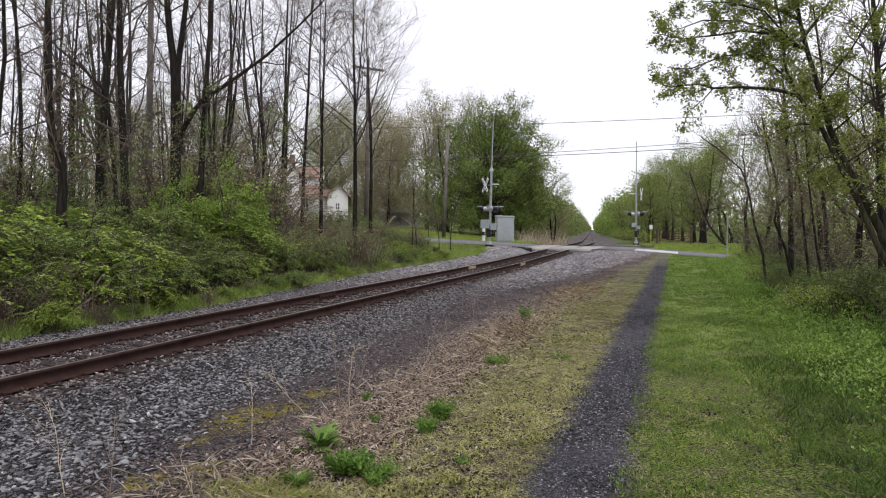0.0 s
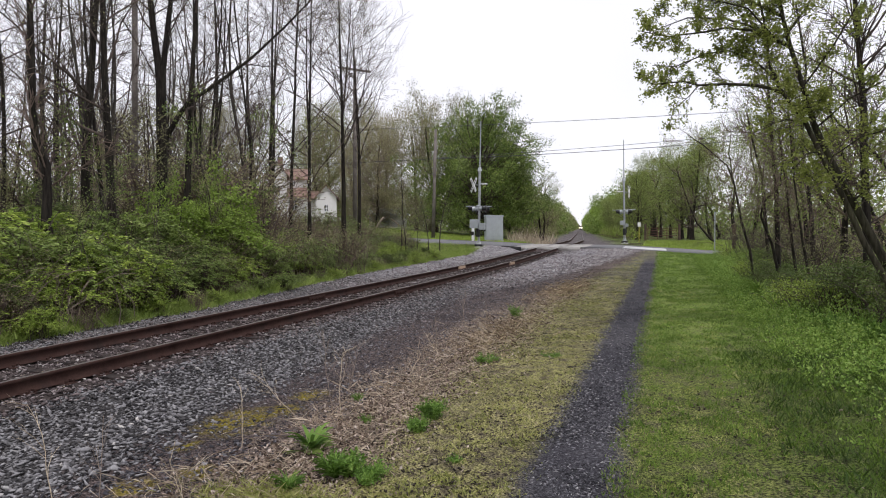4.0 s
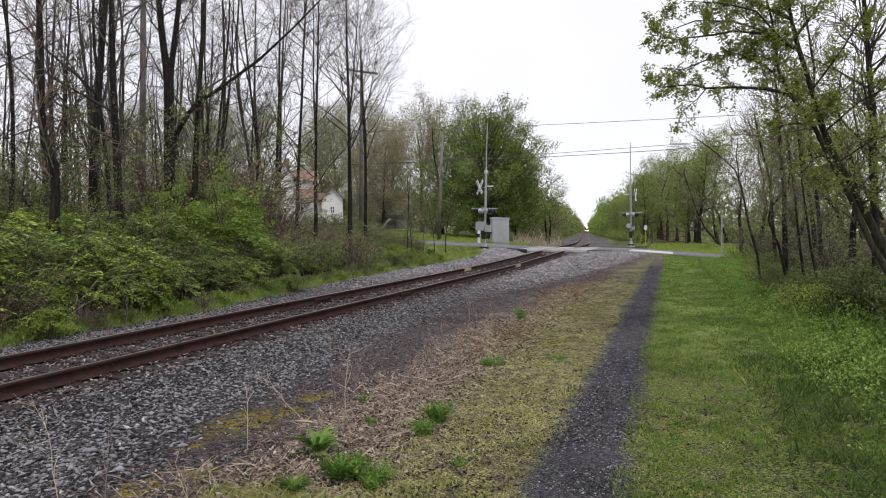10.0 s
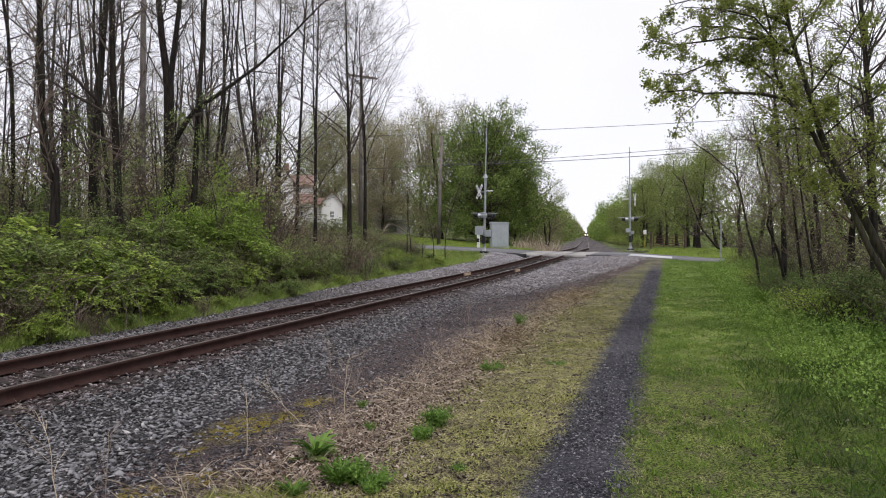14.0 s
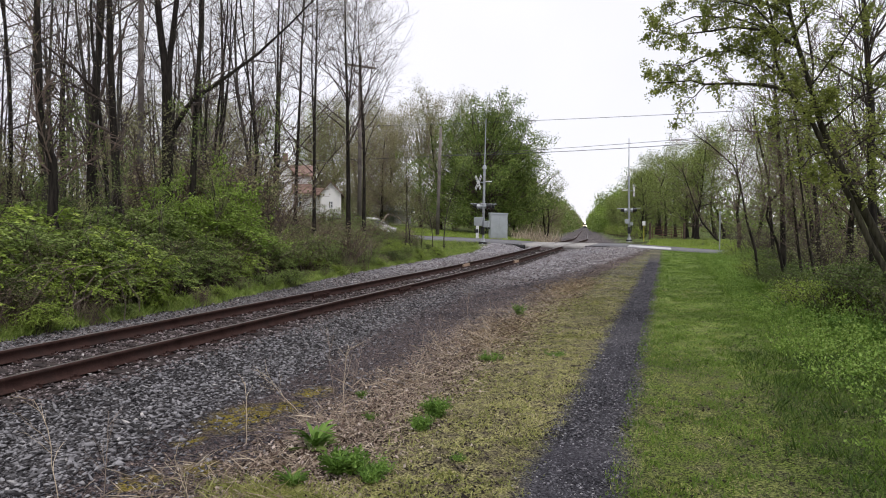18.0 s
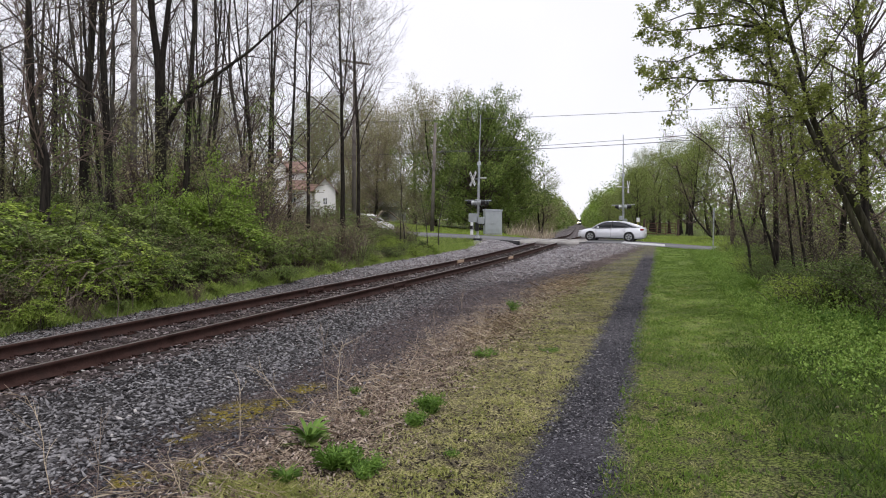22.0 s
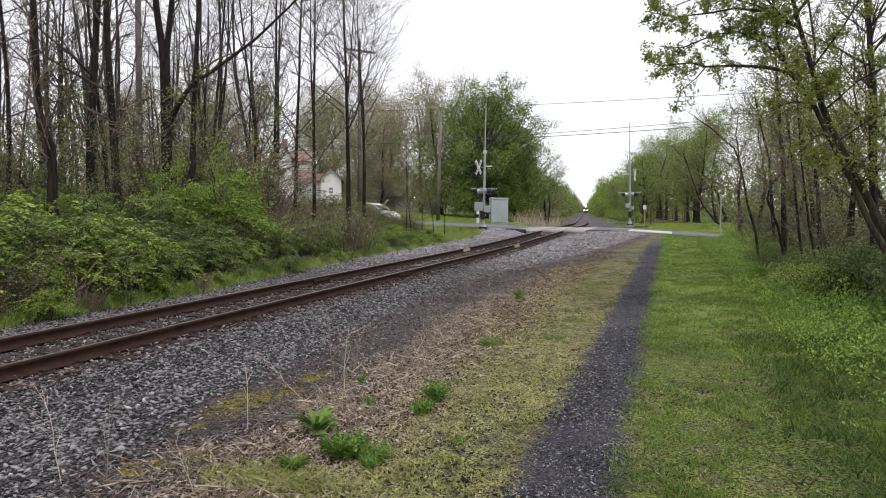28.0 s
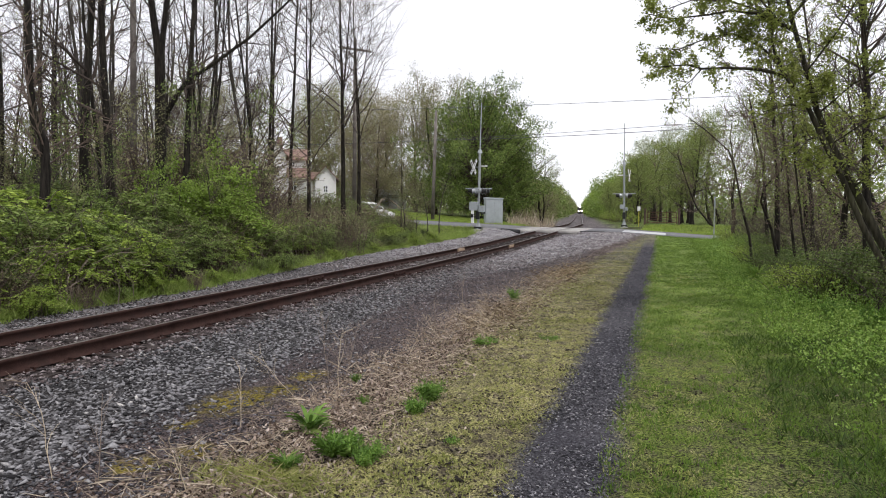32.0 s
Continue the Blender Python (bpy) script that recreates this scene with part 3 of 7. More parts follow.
    ln.new(mix_node(nd, ln, 1.0, c, shade.outputs["Color"], "MULTIPLY"), b.inputs["Base Color"])
    bump_node(nd, ln, b, fine.outputs["Fac"], 0.6, 0.03)
    return m


def build_ground():
    def spread(near0, near1, step, outer, grow=1.35):
        mid = list(np.arange(near0, near1 + 1e-6, step))
        d, s = step, near1
        while s < outer:
            d *= grow
            s += d
            mid.append(s)
        d, s = step, near0
        while s > -outer:
            d *= grow
            s -= d
            mid.insert(0, s)
        return np.array(mid)
    xs = spread(-34, 14, 0.30, 2600)
    ys = spread(-4, 84, 0.45, 3600)
    gx, gy = np.meshgrid(xs, ys)
    gz = land(gx, gy)
    rng = np.random.default_rng(4)
    bumps = rng.normal(size=gx.shape) * 0.004
    gz = gz + np.where((np.abs(gx + 10) < 24) & (gy > -4) & (gy < 84), bumps, 0)
    n, w = gx.shape
    i = (np.arange(n - 1)[:, None] * w + np.arange(w - 1)[None, :]).ravel()
    f = np.stack([i, i + 1, i + w + 1, i + w], axis=1)
    ob = from_arrays("ground", np.stack([gx, gy, gz], axis=-1).reshape(-1, 3), [f], ground_material(), smooth=True)
    tagged(ob, "grassy railside ground with gravel ballast and a cinder path", "ground", kind="structure")


build_ground()


def strip(name, xs, y0, y1, lift, thick, mat):
    """A slab that follows the road's height; y0 and y1 are offsets from its middle line."""
    xs = np.asarray(xs, dtype=float)
    z = road_z(xs) + lift
    tip = 0.016 * np.clip((-xs - 11) / 8, 0, 1)
    v = np.concatenate([np.stack([xs, road_y(xs) + yy, z + dz + tip * yy], axis=1) for yy in (y0, y1) for dz in (0.0, -thick)])
    n = len(xs)
    i = np.arange(n - 1)
    a, b, c, d = i, i + n, i + 2 * n, i + 3 * n
    f = np.concatenate([np.stack(q, axis=1) for q in ((a, a + 1, c + 1, c), (b, d, d + 1, b + 1), (a, b, b + 1, a + 1), (c, c + 1, d + 1, d))])
    ends = np.array([(0, 2 * n, 3 * n, n), (n - 1, 2 * n - 1, 4 * n - 1, 3 * n - 1)])
    return from_arrays(name, v, [np.vstack([f, ends])], mat)


def build_road():
    left = strip("road", np.arange(-140, -10.19, 1.0).tolist() + [-10.25], -3.6, 3.6, 0.02, 0.35, ASPHALT)
    tagged(left, "grey asphalt road leading up from the crossing", "road", kind="structure")
    right = strip("road", [-5.15] + np.arange(-5, 141, 1.0).tolist(), -3.6, 3.6, 0.02, 0.35, ASPHALT)
    tagged(right, "grey asphalt road dipping away from the crossing", "road", kind="structure")
    deck = thing("crossing_deck", Matrix.Identity(4), "pale concrete crossing panels between and beside the rails", "level crossing")
    tagged(deck, kind="structure")
    for x0, x1 in ((-10.2, -8.56), (-8.36, -7.04), (-6.84, -5.2)):
        for k in range(3):
            y0 = -3.9 + k * 2.6
            ob = strip("panel", [x0, (x0 + x1) / 2, x1], y0 + 0.01, y0 + 2.59, 0.022, 0.25, CONCRETE)
            ob.parent = deck
    for x0, x1 in ((-10.9, -9.5), (-5.3, -3.7)):
        beam = strip("edge_beam", [x0, x1], -4.12, -3.92, 0.03, 0.3, RUBBER)
        beam.parent = deck
        beam["label"] = "dark timber edging the crossing panels"
    patch = strip("pavement_patch", [-2.6, -1.2, 0.2], -3.4, 0.7, 0.028, 0.03, PALE_PAVING)
    tagged(patch, "pale new paving patch set in the asphalt road", "pavement", kind="structure")


build_road()

# ---- the railway ----
GAUGE = 0.753


def rail_part(name, side, ys, parent):
    """A rail of true section swept along the line."""
    sec = np.array([(-0.070, -0.175), (0.070, -0.175), (0.070, -0.163), (0.012, -0.148), (0.009, -0.055), (0.036, -0.042), (0.037, -0.008), (0.030, 0.0), (-0.030, 0.0), (-0.037, -0.008), (-0.036, -0.042), (-0.009, -0.055), (-0.012, -0.148), (-0.070, -0.163)])
    k = len(sec)
    ys = np.asarray(ys, dtype=float)
    cx = track_x(ys) + side * GAUGE
    cz = rail_z(ys)
    v = np.stack([cx[:, None] + sec[None, :, 0], np.repeat(ys[:, None], k, 1), cz[:, None] + sec[None, :, 1]], axis=-1).reshape(-1, 3)
    i = np.arange(len(ys) - 1)[:, None] * k
    j = np.arange(k)[None, :]
    f = np.stack([i + j, i + (j + 1) % k, i + k + (j + 1) % k, i + k + j], axis=-1).reshape(-1, 4)
    idx = np.tile((np.arange(k) == 7).astype(int), len(ys) - 1)
    return from_arrays(name, v, [f], None, parent, mats=[RAIL_RUST, RAIL_SHINE], index=idx, label="rusty steel rail with a dull worn head")


def build_track():
    line = thing("railway_track", Matrix.Identity(4), "single railway track with rusty rails on weathered wooden ties", "railway track")
    tagged(line, kind="structure")
    near = np.arange(-30, 60.1, 1.5)
    far = np.concatenate([np.arange(60, 130, 3), np.arange(130, 1500, 25)])
    for s in (-1, 1):
        rail_part("rail", s, near, line)
        rail_part("rail", s, far, line)
    # wooden ties, with plates and spikes under each rail
    rng = np.random.default_rng(7)
    shapes = []
    for k in range(4):
        bm = box_bm(-1.28, 1.28, -0.115, 0.115, -0.17, 0.0, 0.012)
        for v in bm.verts:
            v.co += Vector((rng.normal() * 0.012, rng.normal() * 0.008, rng.normal() * 0.006))
        me = bpy.data.meshes.new("tie")
        bm.to_mesh(me)
        bm.free()
        me.materials.append(TIE_WOOD)
        shapes.append(me)
    bm = box_bm(-0.17, 0.17, -0.09, 0.09, 0.0, 0.018, 0.004)
    for dx in (-0.13, -0.085, 0.085, 0.13):
        for dy in (-0.05, 0.05):
            if (dx > 0) == (dy > 0) or abs(dx) > 0.1:
                bmesh.ops.create_cube(bm, size=1, matrix=Matrix.Translation((dx, dy, 0.03)) @ Matrix.Diagonal((0.03, 0.022, 0.04, 1)))
    plate_me = bpy.data.meshes.new("tie_plate")
    bm.to_mesh(plate_me)
    bm.free()
    plate_me.materials.append(RAIL_RUST)
    count = 0
    y = -6.0
    while y < 63:
        if not 44.9 < y < 53.9:
            ob = new("tie", shapes[count % 4])
            ob.parent = line
            ob.matrix_basis = pose(float(track_x(y)) + rng.normal() * 0.025, y, float(rail_z(y)) - 0.181, rng.normal() * 0.5, 0, rng.normal() * 0.9)
            if 3.5 < y < 40:
                for s in (-1, 1):
                    pl = new("tie_plate", plate_me)
                    pl.parent = line
                    pl.matrix_basis = pose(float(track_x(y)) + s * GAUGE, y, float(rail_z(y)) - 0.189)
        count += 1
        y += 0.53 + rng.normal() * 0.012
    # bolted joints and pale insulated joints
    for s, y in ((-1, 15.25), (1, 17.25)):
        joint = thing("joint_bar", pose(float(track_x(y)) + s * GAUGE, y, float(rail_z(y))), "bolted rusty joint bar clamping two rail ends", "rail joint", "rail joints")
        for d in (-1, 1):
            part("bar", box_bm(d * 0.015, d * 0.05, -0.42, 0.42, -0.135, -0.05, 0.006), RAIL_RUST, joint)
            for k in range(4):
                q = -0.3 + 0.2 * k
                part("bolt", rod_bm((d * 0.045, q, -0.095), (d * 0.085, q, -0.095), 0.022, 6), RAIL_RUST, joint)
    for s, y in ((-1, 28.2), (1, 31.6)):
        joint = thing("insulated_joint", pose(float(track_x(y)) + s * GAUGE, y, float(rail_z(y))), "pale tan insulated rail joint cover on the rail", "rail joint", "insulated joints")
        for d in (-1, 1):
            part("cover", box_bm(d * 0.012, d * 0.075, -0.46, 0.46, -0.15, -0.03, 0.01), INSULATION, joint)
        part("end_post", box_bm(-0.039, 0.039, -0.012, 0.012, -0.12, 0.003), INSULATION, joint)


build_track()


def stones(name, rng, x0, x1, y0, y1, count, size, mat, label, category, keep=None, flat=0.42, lift=0.0):
    """Loose angular stones, one joined heap."""
    x = rng.uniform(x0, x1, count)
    y = y0 + (y1 - y0) * rng.uniform(0, 1, count) ** 1.5
    if keep is not None:
        k = keep(x, y)
        x, y = x[k], y[k]
    n = len(x)
    base = np.array([(1, 0, 0), (0, 1, 0), (-1, 0, 0), (0, -1, 0), (0.2, 0.1, 1), (-0.1, 0.15, -1)], dtype=float)
    v = base[None] + rng.normal(size=(n, 6, 3)) * 0.28
    s = (size * rng.lognormal(0, 0.26, n))[:, None, None]
    v = v * s * np.array([1.3, 0.74, flat])
    a = rng.uniform(0, 6.28, n)
    ca, sa = np.cos(a)[:, None], np.sin(a)[:, None]
    til = rng.normal(size=(n, 1)) * 0.35
    vx = v[:, :, 0] * ca - v[:, :, 1] * sa
    vy = v[:, :, 0] * sa + v[:, :, 1] * ca
    vz = v[:, :, 2] + vx * til
    z = land(x, y) + size * rng.uniform(-0.3, 0.6, n) + lift
    v = np.stack([vx + x[:, None], vy + y[:, None], vz + z[:, None]], axis=-1).reshape(-1, 3)
    t = np.array([(0, 1, 4), (1, 2, 4), (2, 3, 4), (3, 0, 4), (1, 0, 5), (2, 1, 5), (3, 2, 5), (0, 3, 5)])
    f = (np.arange(n)[:, None, None] * 6 + t[None]).reshape(-1, 3)
    ob = from_arrays(name, v, [f], mat)
    return tagged(ob, label, category, kind="stuff")


def ballast_edge(y):
    return np.interp(y, [0, 4, 5.5, 8.5, 13, 18, 25, 37, 46], [-4.25, -4.25, -4.45, -4.7, -5.2, -5.4, -4.0, -2.5, -0.9])


def build_ballast():
    rng = np.random.default_rng(11)

    def bed(x, y):
        u = x + 7.7
        rails = np.abs(np.abs(u) - GAUGE) > 0.08
        edge = x < ballast_edge(y) + rng.normal(size=len(x)) * 0.28
        ties = ~((np.abs(u) < 1.28) & (rng.uniform(size=len(x)) < 0.5))
        edge &= x > left_edge(y) + 0.05 + rng.normal(size=len(x)) * 0.12
        return rails & edge & ties & (y < 46)
    def outer(x, y):
        return bed(x, y) & (np.abs(x + 7.7) > 1.15) & ((x < -6.4 + rng.normal(size=len(x)) * 0.25) | (y < 19 + rng.normal(size=len(x)) * 4) | (rng.uniform(size=len(x)) < 0.45))

    def inner(x, y):
        return bed(x, y) & ((np.abs(x + 7.7) <= 1.3) | (y > 16 + rng.normal(size=len(x)) * 4) | (x < -9))
    stones("ballast", rng, -12.4, -3.4, 2.5, 24, 135000, 0.0225, STONE, "grey crushed stone ballast around the track", "ballast", outer)
    stones("ballast", rng, -12.4, -3.4, 2.5, 24, 56000, 0.0225, STONE_BROWN, "brown-stained crushed stone ballast between the rails", "ballast", inner)
    stones("ballast", rng, -12.9, -1.0, 21, 46, 17000, 0.034, STONE_DUSTY, "grey crushed stone ballast spreading towards the crossing", "ballast", bed)
    stones("ballast", rng, -12.9, -1.0, 21, 46, 18000, 0.030, STONE_BROWN, "brown-stained ballast spreading towards the crossing", "ballast", bed)
    stones("ballast", rng, -9.25, -6.1, 3.0, 30, 9000, 0.021, STONE_BROWN, "brown stones strewn over the ties", "ballast", lambda x, y: np.abs(np.abs(x + 7.7) - GAUGE) > 0.09, 0.5, 0.030)
    stones("cinders", rng, -1.05, -0.25, 3.2, 34, 18000, 0.011, CINDER, "dark fine cinders trodden into a narrow path", "gravel",
           lambda x, y: np.abs(x + 0.64 + 0.03 * np.sin(y * 1.3)) < 0.32 + rng.normal(size=len(x)) * 0.05)
    stones("cinders", rng, -1.05, -0.25, 3.2, 11, 9000, 0.010, CINDER, "dark fine cinders trodden into a narrow path", "gravel",
           lambda x, y: np.abs(x + 0.64) < 0.33 + rng.normal(size=len(x)) * 0.06)
    stones("cinders", rng, -6.4, -2.9, 3.0, 30, 26000, 0.014, CINDER, "dark fine cinders and grit beside the ballast", "gravel",
           lambda x, y: (x > ballast_edge(y) - 0.3 + rng.normal(size=len(x)) * 0.2))
    stones("soil_crumbs", rng, -3.0, -0.95, 3.2, 30, 15000, 0.011, SOIL, "crumbs of dark soil in the thin dry grass", "soil", None, 0.6)
    stones("soil_crumbs", rng, -0.30, 2.2, 3.2, 24, 6000, 0.010, SOIL, "crumbs of dark soil in the mown grass", "soil", None, 0.6)


build_ballast()

# ---- trees ----


def limb(rng, p, d, length, r0, r1, n=5, wob=0.12, up=0.0):
    """A wandering branch: its points, radii and directions."""
    x, y, z = float(d[0]), float(d[1]), float(d[2])
    k = 1 / math.sqrt(x * x + y * y + z * z)
    x, y, z = x * k, y * k, z * k
    step = length / n
    px, py, pz = float(p[0]), float(p[1]), float(p[2])
    pts, dirs = [(px, py, pz)], [(x, y, z)]
    for a, b, c in (rng.normal(size=(n, 3)) * wob).tolist():
        x, y, z = x + a, y + b, z + c + up
        k = 1 / math.sqrt(x * x + y * y + z * z)
        x, y, z = x * k, y * k, z * k
        px, py, pz = px + x * step, py + y * step, pz + z * step
        pts.append((px, py, pz))
        dirs.append((x, y, z))
    return np.array(pts), np.linspace(r0, r1, n + 1), np.array(dirs)


def along(pts, t):
    f = t * (len(pts) - 1)
    i = min(int(f), len(pts) - 2)
    return pts[i] + (pts[i + 1] - pts[i]) * (f - i)


def side_way(rng, d, angle):
    """A way that leaves d by the angle, to any side."""
    a, b, c = rng.normal(size=3).tolist()
    x, y, z = float(d[0]), float(d[1]), float(d[2])
    u, v, w = y * c - z * b, z * a - x * c, x * b - y * a
    k = math.sin(angle) / (math.sqrt(u * u + v * v + w * w) + 1e-9)
    q = math.cos(angle)
    return np.array((x * q + u * k, y * q + v * k, z * q + w * k))


def twigs_on(rng, mb, tips, pts, dirs, length, r, count, depth, start=0.2, up=0.04, angle=(0.5, 1.0), sides=3):
    """Side shoots along a branch, and shoots on those."""
    for _ in range(count):
        t = rng.uniform(start, 1.0)
        p = along(pts, t)
        d = dirs[min(int(t * (len(dirs) - 1)), len(dirs) - 1)]
        ln = length * rng.uniform(0.5, 1.1) * (1.15 - 0.5 * t)
        rr = r * rng.uniform(0.7, 1.1)
        q, rad, dd = limb(rng, p, side_way(rng, d, rng.uniform(*angle)), ln, rr, rr * 0.35, 3, 0.14, up)
        mb.tube(q, rad, sides)
        if depth > 0:
            twigs_on(rng, mb, tips, q, dd, ln * 0.55, rr * 0.55, max(2, int(count * 0.6)), depth - 1, 0.15, up, angle, 3)
        else:
            tips.extend([q[-1], q[-2], q[1]])


def tree_parts(rng, height, radius, limbs, first=0.35, lean=(0, 0), spread=0.6, twig_n=5, depth=1, limb_len=0.3, fork=0.0, wob=0.05, up=0.10, crown_round=False, min_twig=0.009):
    """Trunk and crown wood of a tree, and the places of its twigs' ends."""
    trunk, crown, tips = Build(), Build(), []
    stems = []
    n = 12
    pts, rad, dirs = limb(rng, (0, 0, -0.25), (lean[0], lean[1], 1), height, radius, radius * 0.16, n, wob, 0.06)
    rad = rad * (1 + 0.5 * np.exp(-np.arange(n + 1) * 1.6))
    stems.append((pts, rad, dirs, first))
    trunk.tube(pts, rad, 9)
    if fork:
        k = int(fork * n)
        q, r2, d2 = limb(rng, pts[k], side_way(rng, dirs[k], 0.17), height * (1 - fork) * 0.95, rad[k] * 0.7, rad[k] * 0.12, 9, wob, 0.10)
        trunk.tube(q, r2, 8)
        stems.append((q, r2, d2, 0.2))
    for pts, rad, dirs, start in stems:
        for _ in range(limbs // len(stems)):
            t = start + (1 - start) * rng.uniform(0, 1) ** 0.8
            p = along(pts, min(t, 0.98))
            d = dirs[min(int(t * (len(dirs) - 1)), len(dirs) - 1)]
            rr = float(np.interp(t, np.linspace(0, 1, len(rad)), rad)) * rng.uniform(0.3, 0.55)
            ln = height * limb_len * rng.uniform(0.6, 1.15) * (1.25 - 0.75 * t)
            if crown_round:
                ln = height * limb_len * rng.uniform(0.75, 1.1) * math.sqrt(max(0.12, 1 - ((t - 0.45) / 0.60) ** 2))
            q, r2, d2 = limb(rng, p, side_way(rng, d, rng.uniform(0.45, 0.75 + spread * 0.5)), ln, rr, rr * 0.25, 5, 0.12, up)
            crown.tube(q, r2, 5)
            twigs_on(rng, crown, tips, q, d2, ln * 0.42, max(rr * 0.35, min_twig), twig_n, depth)
    return trunk, crown, np.array(tips)


def make_tree(seed, m, label, category="tree", group="", bark_mat=BARK_DARK, twig_mat=TWIG_BROWN, leaf_mat=None, leaf_n=3, leaf_size=0.08, leaf_spread=0.25, **kw):
    rng = np.random.default_rng(seed)
    trunk, crown, tips = tree_parts(rng, **kw)
    t = thing("tree", m, label, category, group)
    trunk.done("trunk", bark_mat, t, True)
    tagged(crown.done("crown", twig_mat, t), kind="stuff")
    if leaf_mat is not None:
        fol = Build()
        c = np.repeat(tips, leaf_n, axis=0)
        fol.leaves(rng, c + rng.normal(size=c.shape) * leaf_spread, leaf_size)
        tagged(fol.done("foliage", leaf_mat, t), kind="stuff")
    return t


def ground_pose(x, y, rz=0.0, s=1.0, sink=0.0):
    return Matrix.Translation((x, y, land_at(x, y) - sink)) @ Matrix.Rotation(rz, 4, "Z")


def put_copy(src, x, y, rz, s, label=""):
    ob = copy_thing(src, Matrix.Translation((x, y, land_at(x, y))) @ Matrix.Rotation(rz, 4, "Z"))
    ob.scale = (s, s, s)
    if label:
        ob["label"] = label
    return ob


def clear_view(x, y):
    """The thin stretch of the wood through which the house shows."""
    return y > 22 and 23.0 < math.degrees(math.atan2(-x, y)) < 33.5


def woods():
    rng = np.random.default_rng(21)
    bare = "bare spring tree with dark bark in the railside wood"
    W = "trees of the railside wood"
    # those that stand out at the edge of the wood: place, height, girth, lean, fork
    marked = [

        (-18.0, 17.1, 18, 0.16, (0.0, 0.0), 0.62), (-17.0, 17.3, 17, 0.15, (0.0, 0.0), 0.60),
        (-16.0, 19.6, 16, 0.135, (0.004, 0.0), 0.0), (-22.0, 29.1, 18, 0.12, (0.0, 0.0), 0.35),
        (-18.0, 27.7, 17, 0.095, (0.02, 0.02), 0.0), (-22.0, 34.5, 18, 0.11, (0.03, 0.0), 0.5),
        (-19.0, 31.3, 18, 0.11, (0.02, 0.02), 0.0), (-17.0, 30.0, 15, 0.11, (0.0, 0.0), 0.45),
        (-17.5, 34.9, 16, 0.15, (0.0, 0.0), 0.52), (-18.0, 38.0, 15, 0.13, (0.02, 0.02), 0.48),
        (-15.6, 10.2, 14, 0.07, (0.0, 0.0), 0.0), (-16.8, 12.4, 15, 0.075, (0.02, 0.0), 0.5), (-17.5, 22.3, 15, 0.06, (0.0, 0.0), 0.0), (-17.2, 25.2, 16, 0.075, (0.0, 0.02), 0.5),
        (-18.6, 24.0, 17, 0.085, (0.0, 0.0), 0.0), (-20.0, 25.5, 17, 0.08, (0.02, 0.0), 0.4), (-19.5, 19.5, 17, 0.09, (0.0, 0.0), 0.0), (-18.5, 14.6, 16, 0.08, (0.0, 0.0), 0.5),
    ]
    made = []
    for k, (x, y, h, r, lean, fork) in enumerate(marked, 2):
        made.append(make_tree(100 + k, ground_pose(x, y), bare, group=W, height=h, radius=r, limbs=(46 if k in (9, 10, 11) else 28) if r > 0.09 else 18, first=0.20, lean=lean, fork=fork, twig_n=8, depth=1, limb_len=0.40 if k in (9, 10, 11) else 0.27, spread=0.95, up=0.06, wob=0.022 if r > 0.09 else 0.045,
                              leaf_mat=LEAF_BUD if k % 2 else None, leaf_n=1, leaf_size=0.05, leaf_spread=0.1, min_twig=0.010))
    # the forked tree with one long limb reaching out over the bank
    rg = np.random.default_rng(55)
    t = thing("tree", ground_pose(-16.5, 19.1), "dark forked tree with one long limb reaching over the bank", "tree", W)
    tr, cr, tips = Build(), Build(), []
    main, rad, dirs = limb(rg, (0, 0, -0.2), (0.0, 0.0, 1), 7.4, 0.20, 0.165, 7, 0.012)
    tr.tube(main, rad * np.array([1.3, 1.08, 1, 1, 1, 1, 1, 1]), 10)
    for d, ln, r in (((-0.035, -0.035, 1), 10, 0.135), ((0.115, 0.09, 1), 9, 0.11)):
        q, r2, d2 = limb(rg, main[-2], d, ln, r, 0.02, 9, 0.03, 0.05)
        tr.tube(q, r2, 9)
        for _ in range(10):
            f = rg.uniform(0.05, 0.95)
            b, rb, db = limb(rg, along(q, f), side_way(rg, d2[4], rg.uniform(0.5, 0.9)), rg.uniform(1.2, 2.8), 0.03, 0.010, 5, 0.12, 0.06)
            cr.tube(b, rb, 5)
            twigs_on(rg, cr, tips, b, db, 1.0, 0.010, 7, 1)
    base = land_at(-16.5, 19.1)
    q = np.array([(0.0, 0.05, 4.7 - base), (0.25, 0.1, 5.1 - base), (0.62, 0.13, 5.6 - base), (0.92, 0.19, 6.0 - base), (1.67, 0.53, 6.57 - base), (2.97, 0.97, 7.55 - base), (4.09, 1.33, 8.62 - base), (4.94, 1.59, 9.5 - base), (6.1, 1.9, 10.6 - base)])
    tr.tube(q, np.array([0.115, 0.10, 0.085, 0.078, 0.062, 0.048, 0.038, 0.026, 0.010]), 8)
    dd = np.gradient(q, axis=0)
    dd /= np.linalg.norm(dd, axis=1)[:, None]
    for _ in range(16):
        f = rg.uniform(0.3, 0.97)
        b, rb, db = limb(rg, along(q, f), side_way(rg, dd[min(int(f * 8), 8)], rg.uniform(0.5, 1.0)), rg.uniform(0.8, 2.2), 0.024, 0.009, 5, 0.14, 0.06)
        cr.tube(b, rb, 4)
        twigs_on(rg, cr, tips, b, db, 0.9, 0.009, 6, 1)
    tr.done("trunk", BARK_DARK, t, True)
    tagged(cr.done("crown", TWIG_BROWN, t), kind="stuff")
    # the depth of the wood
    deep = []
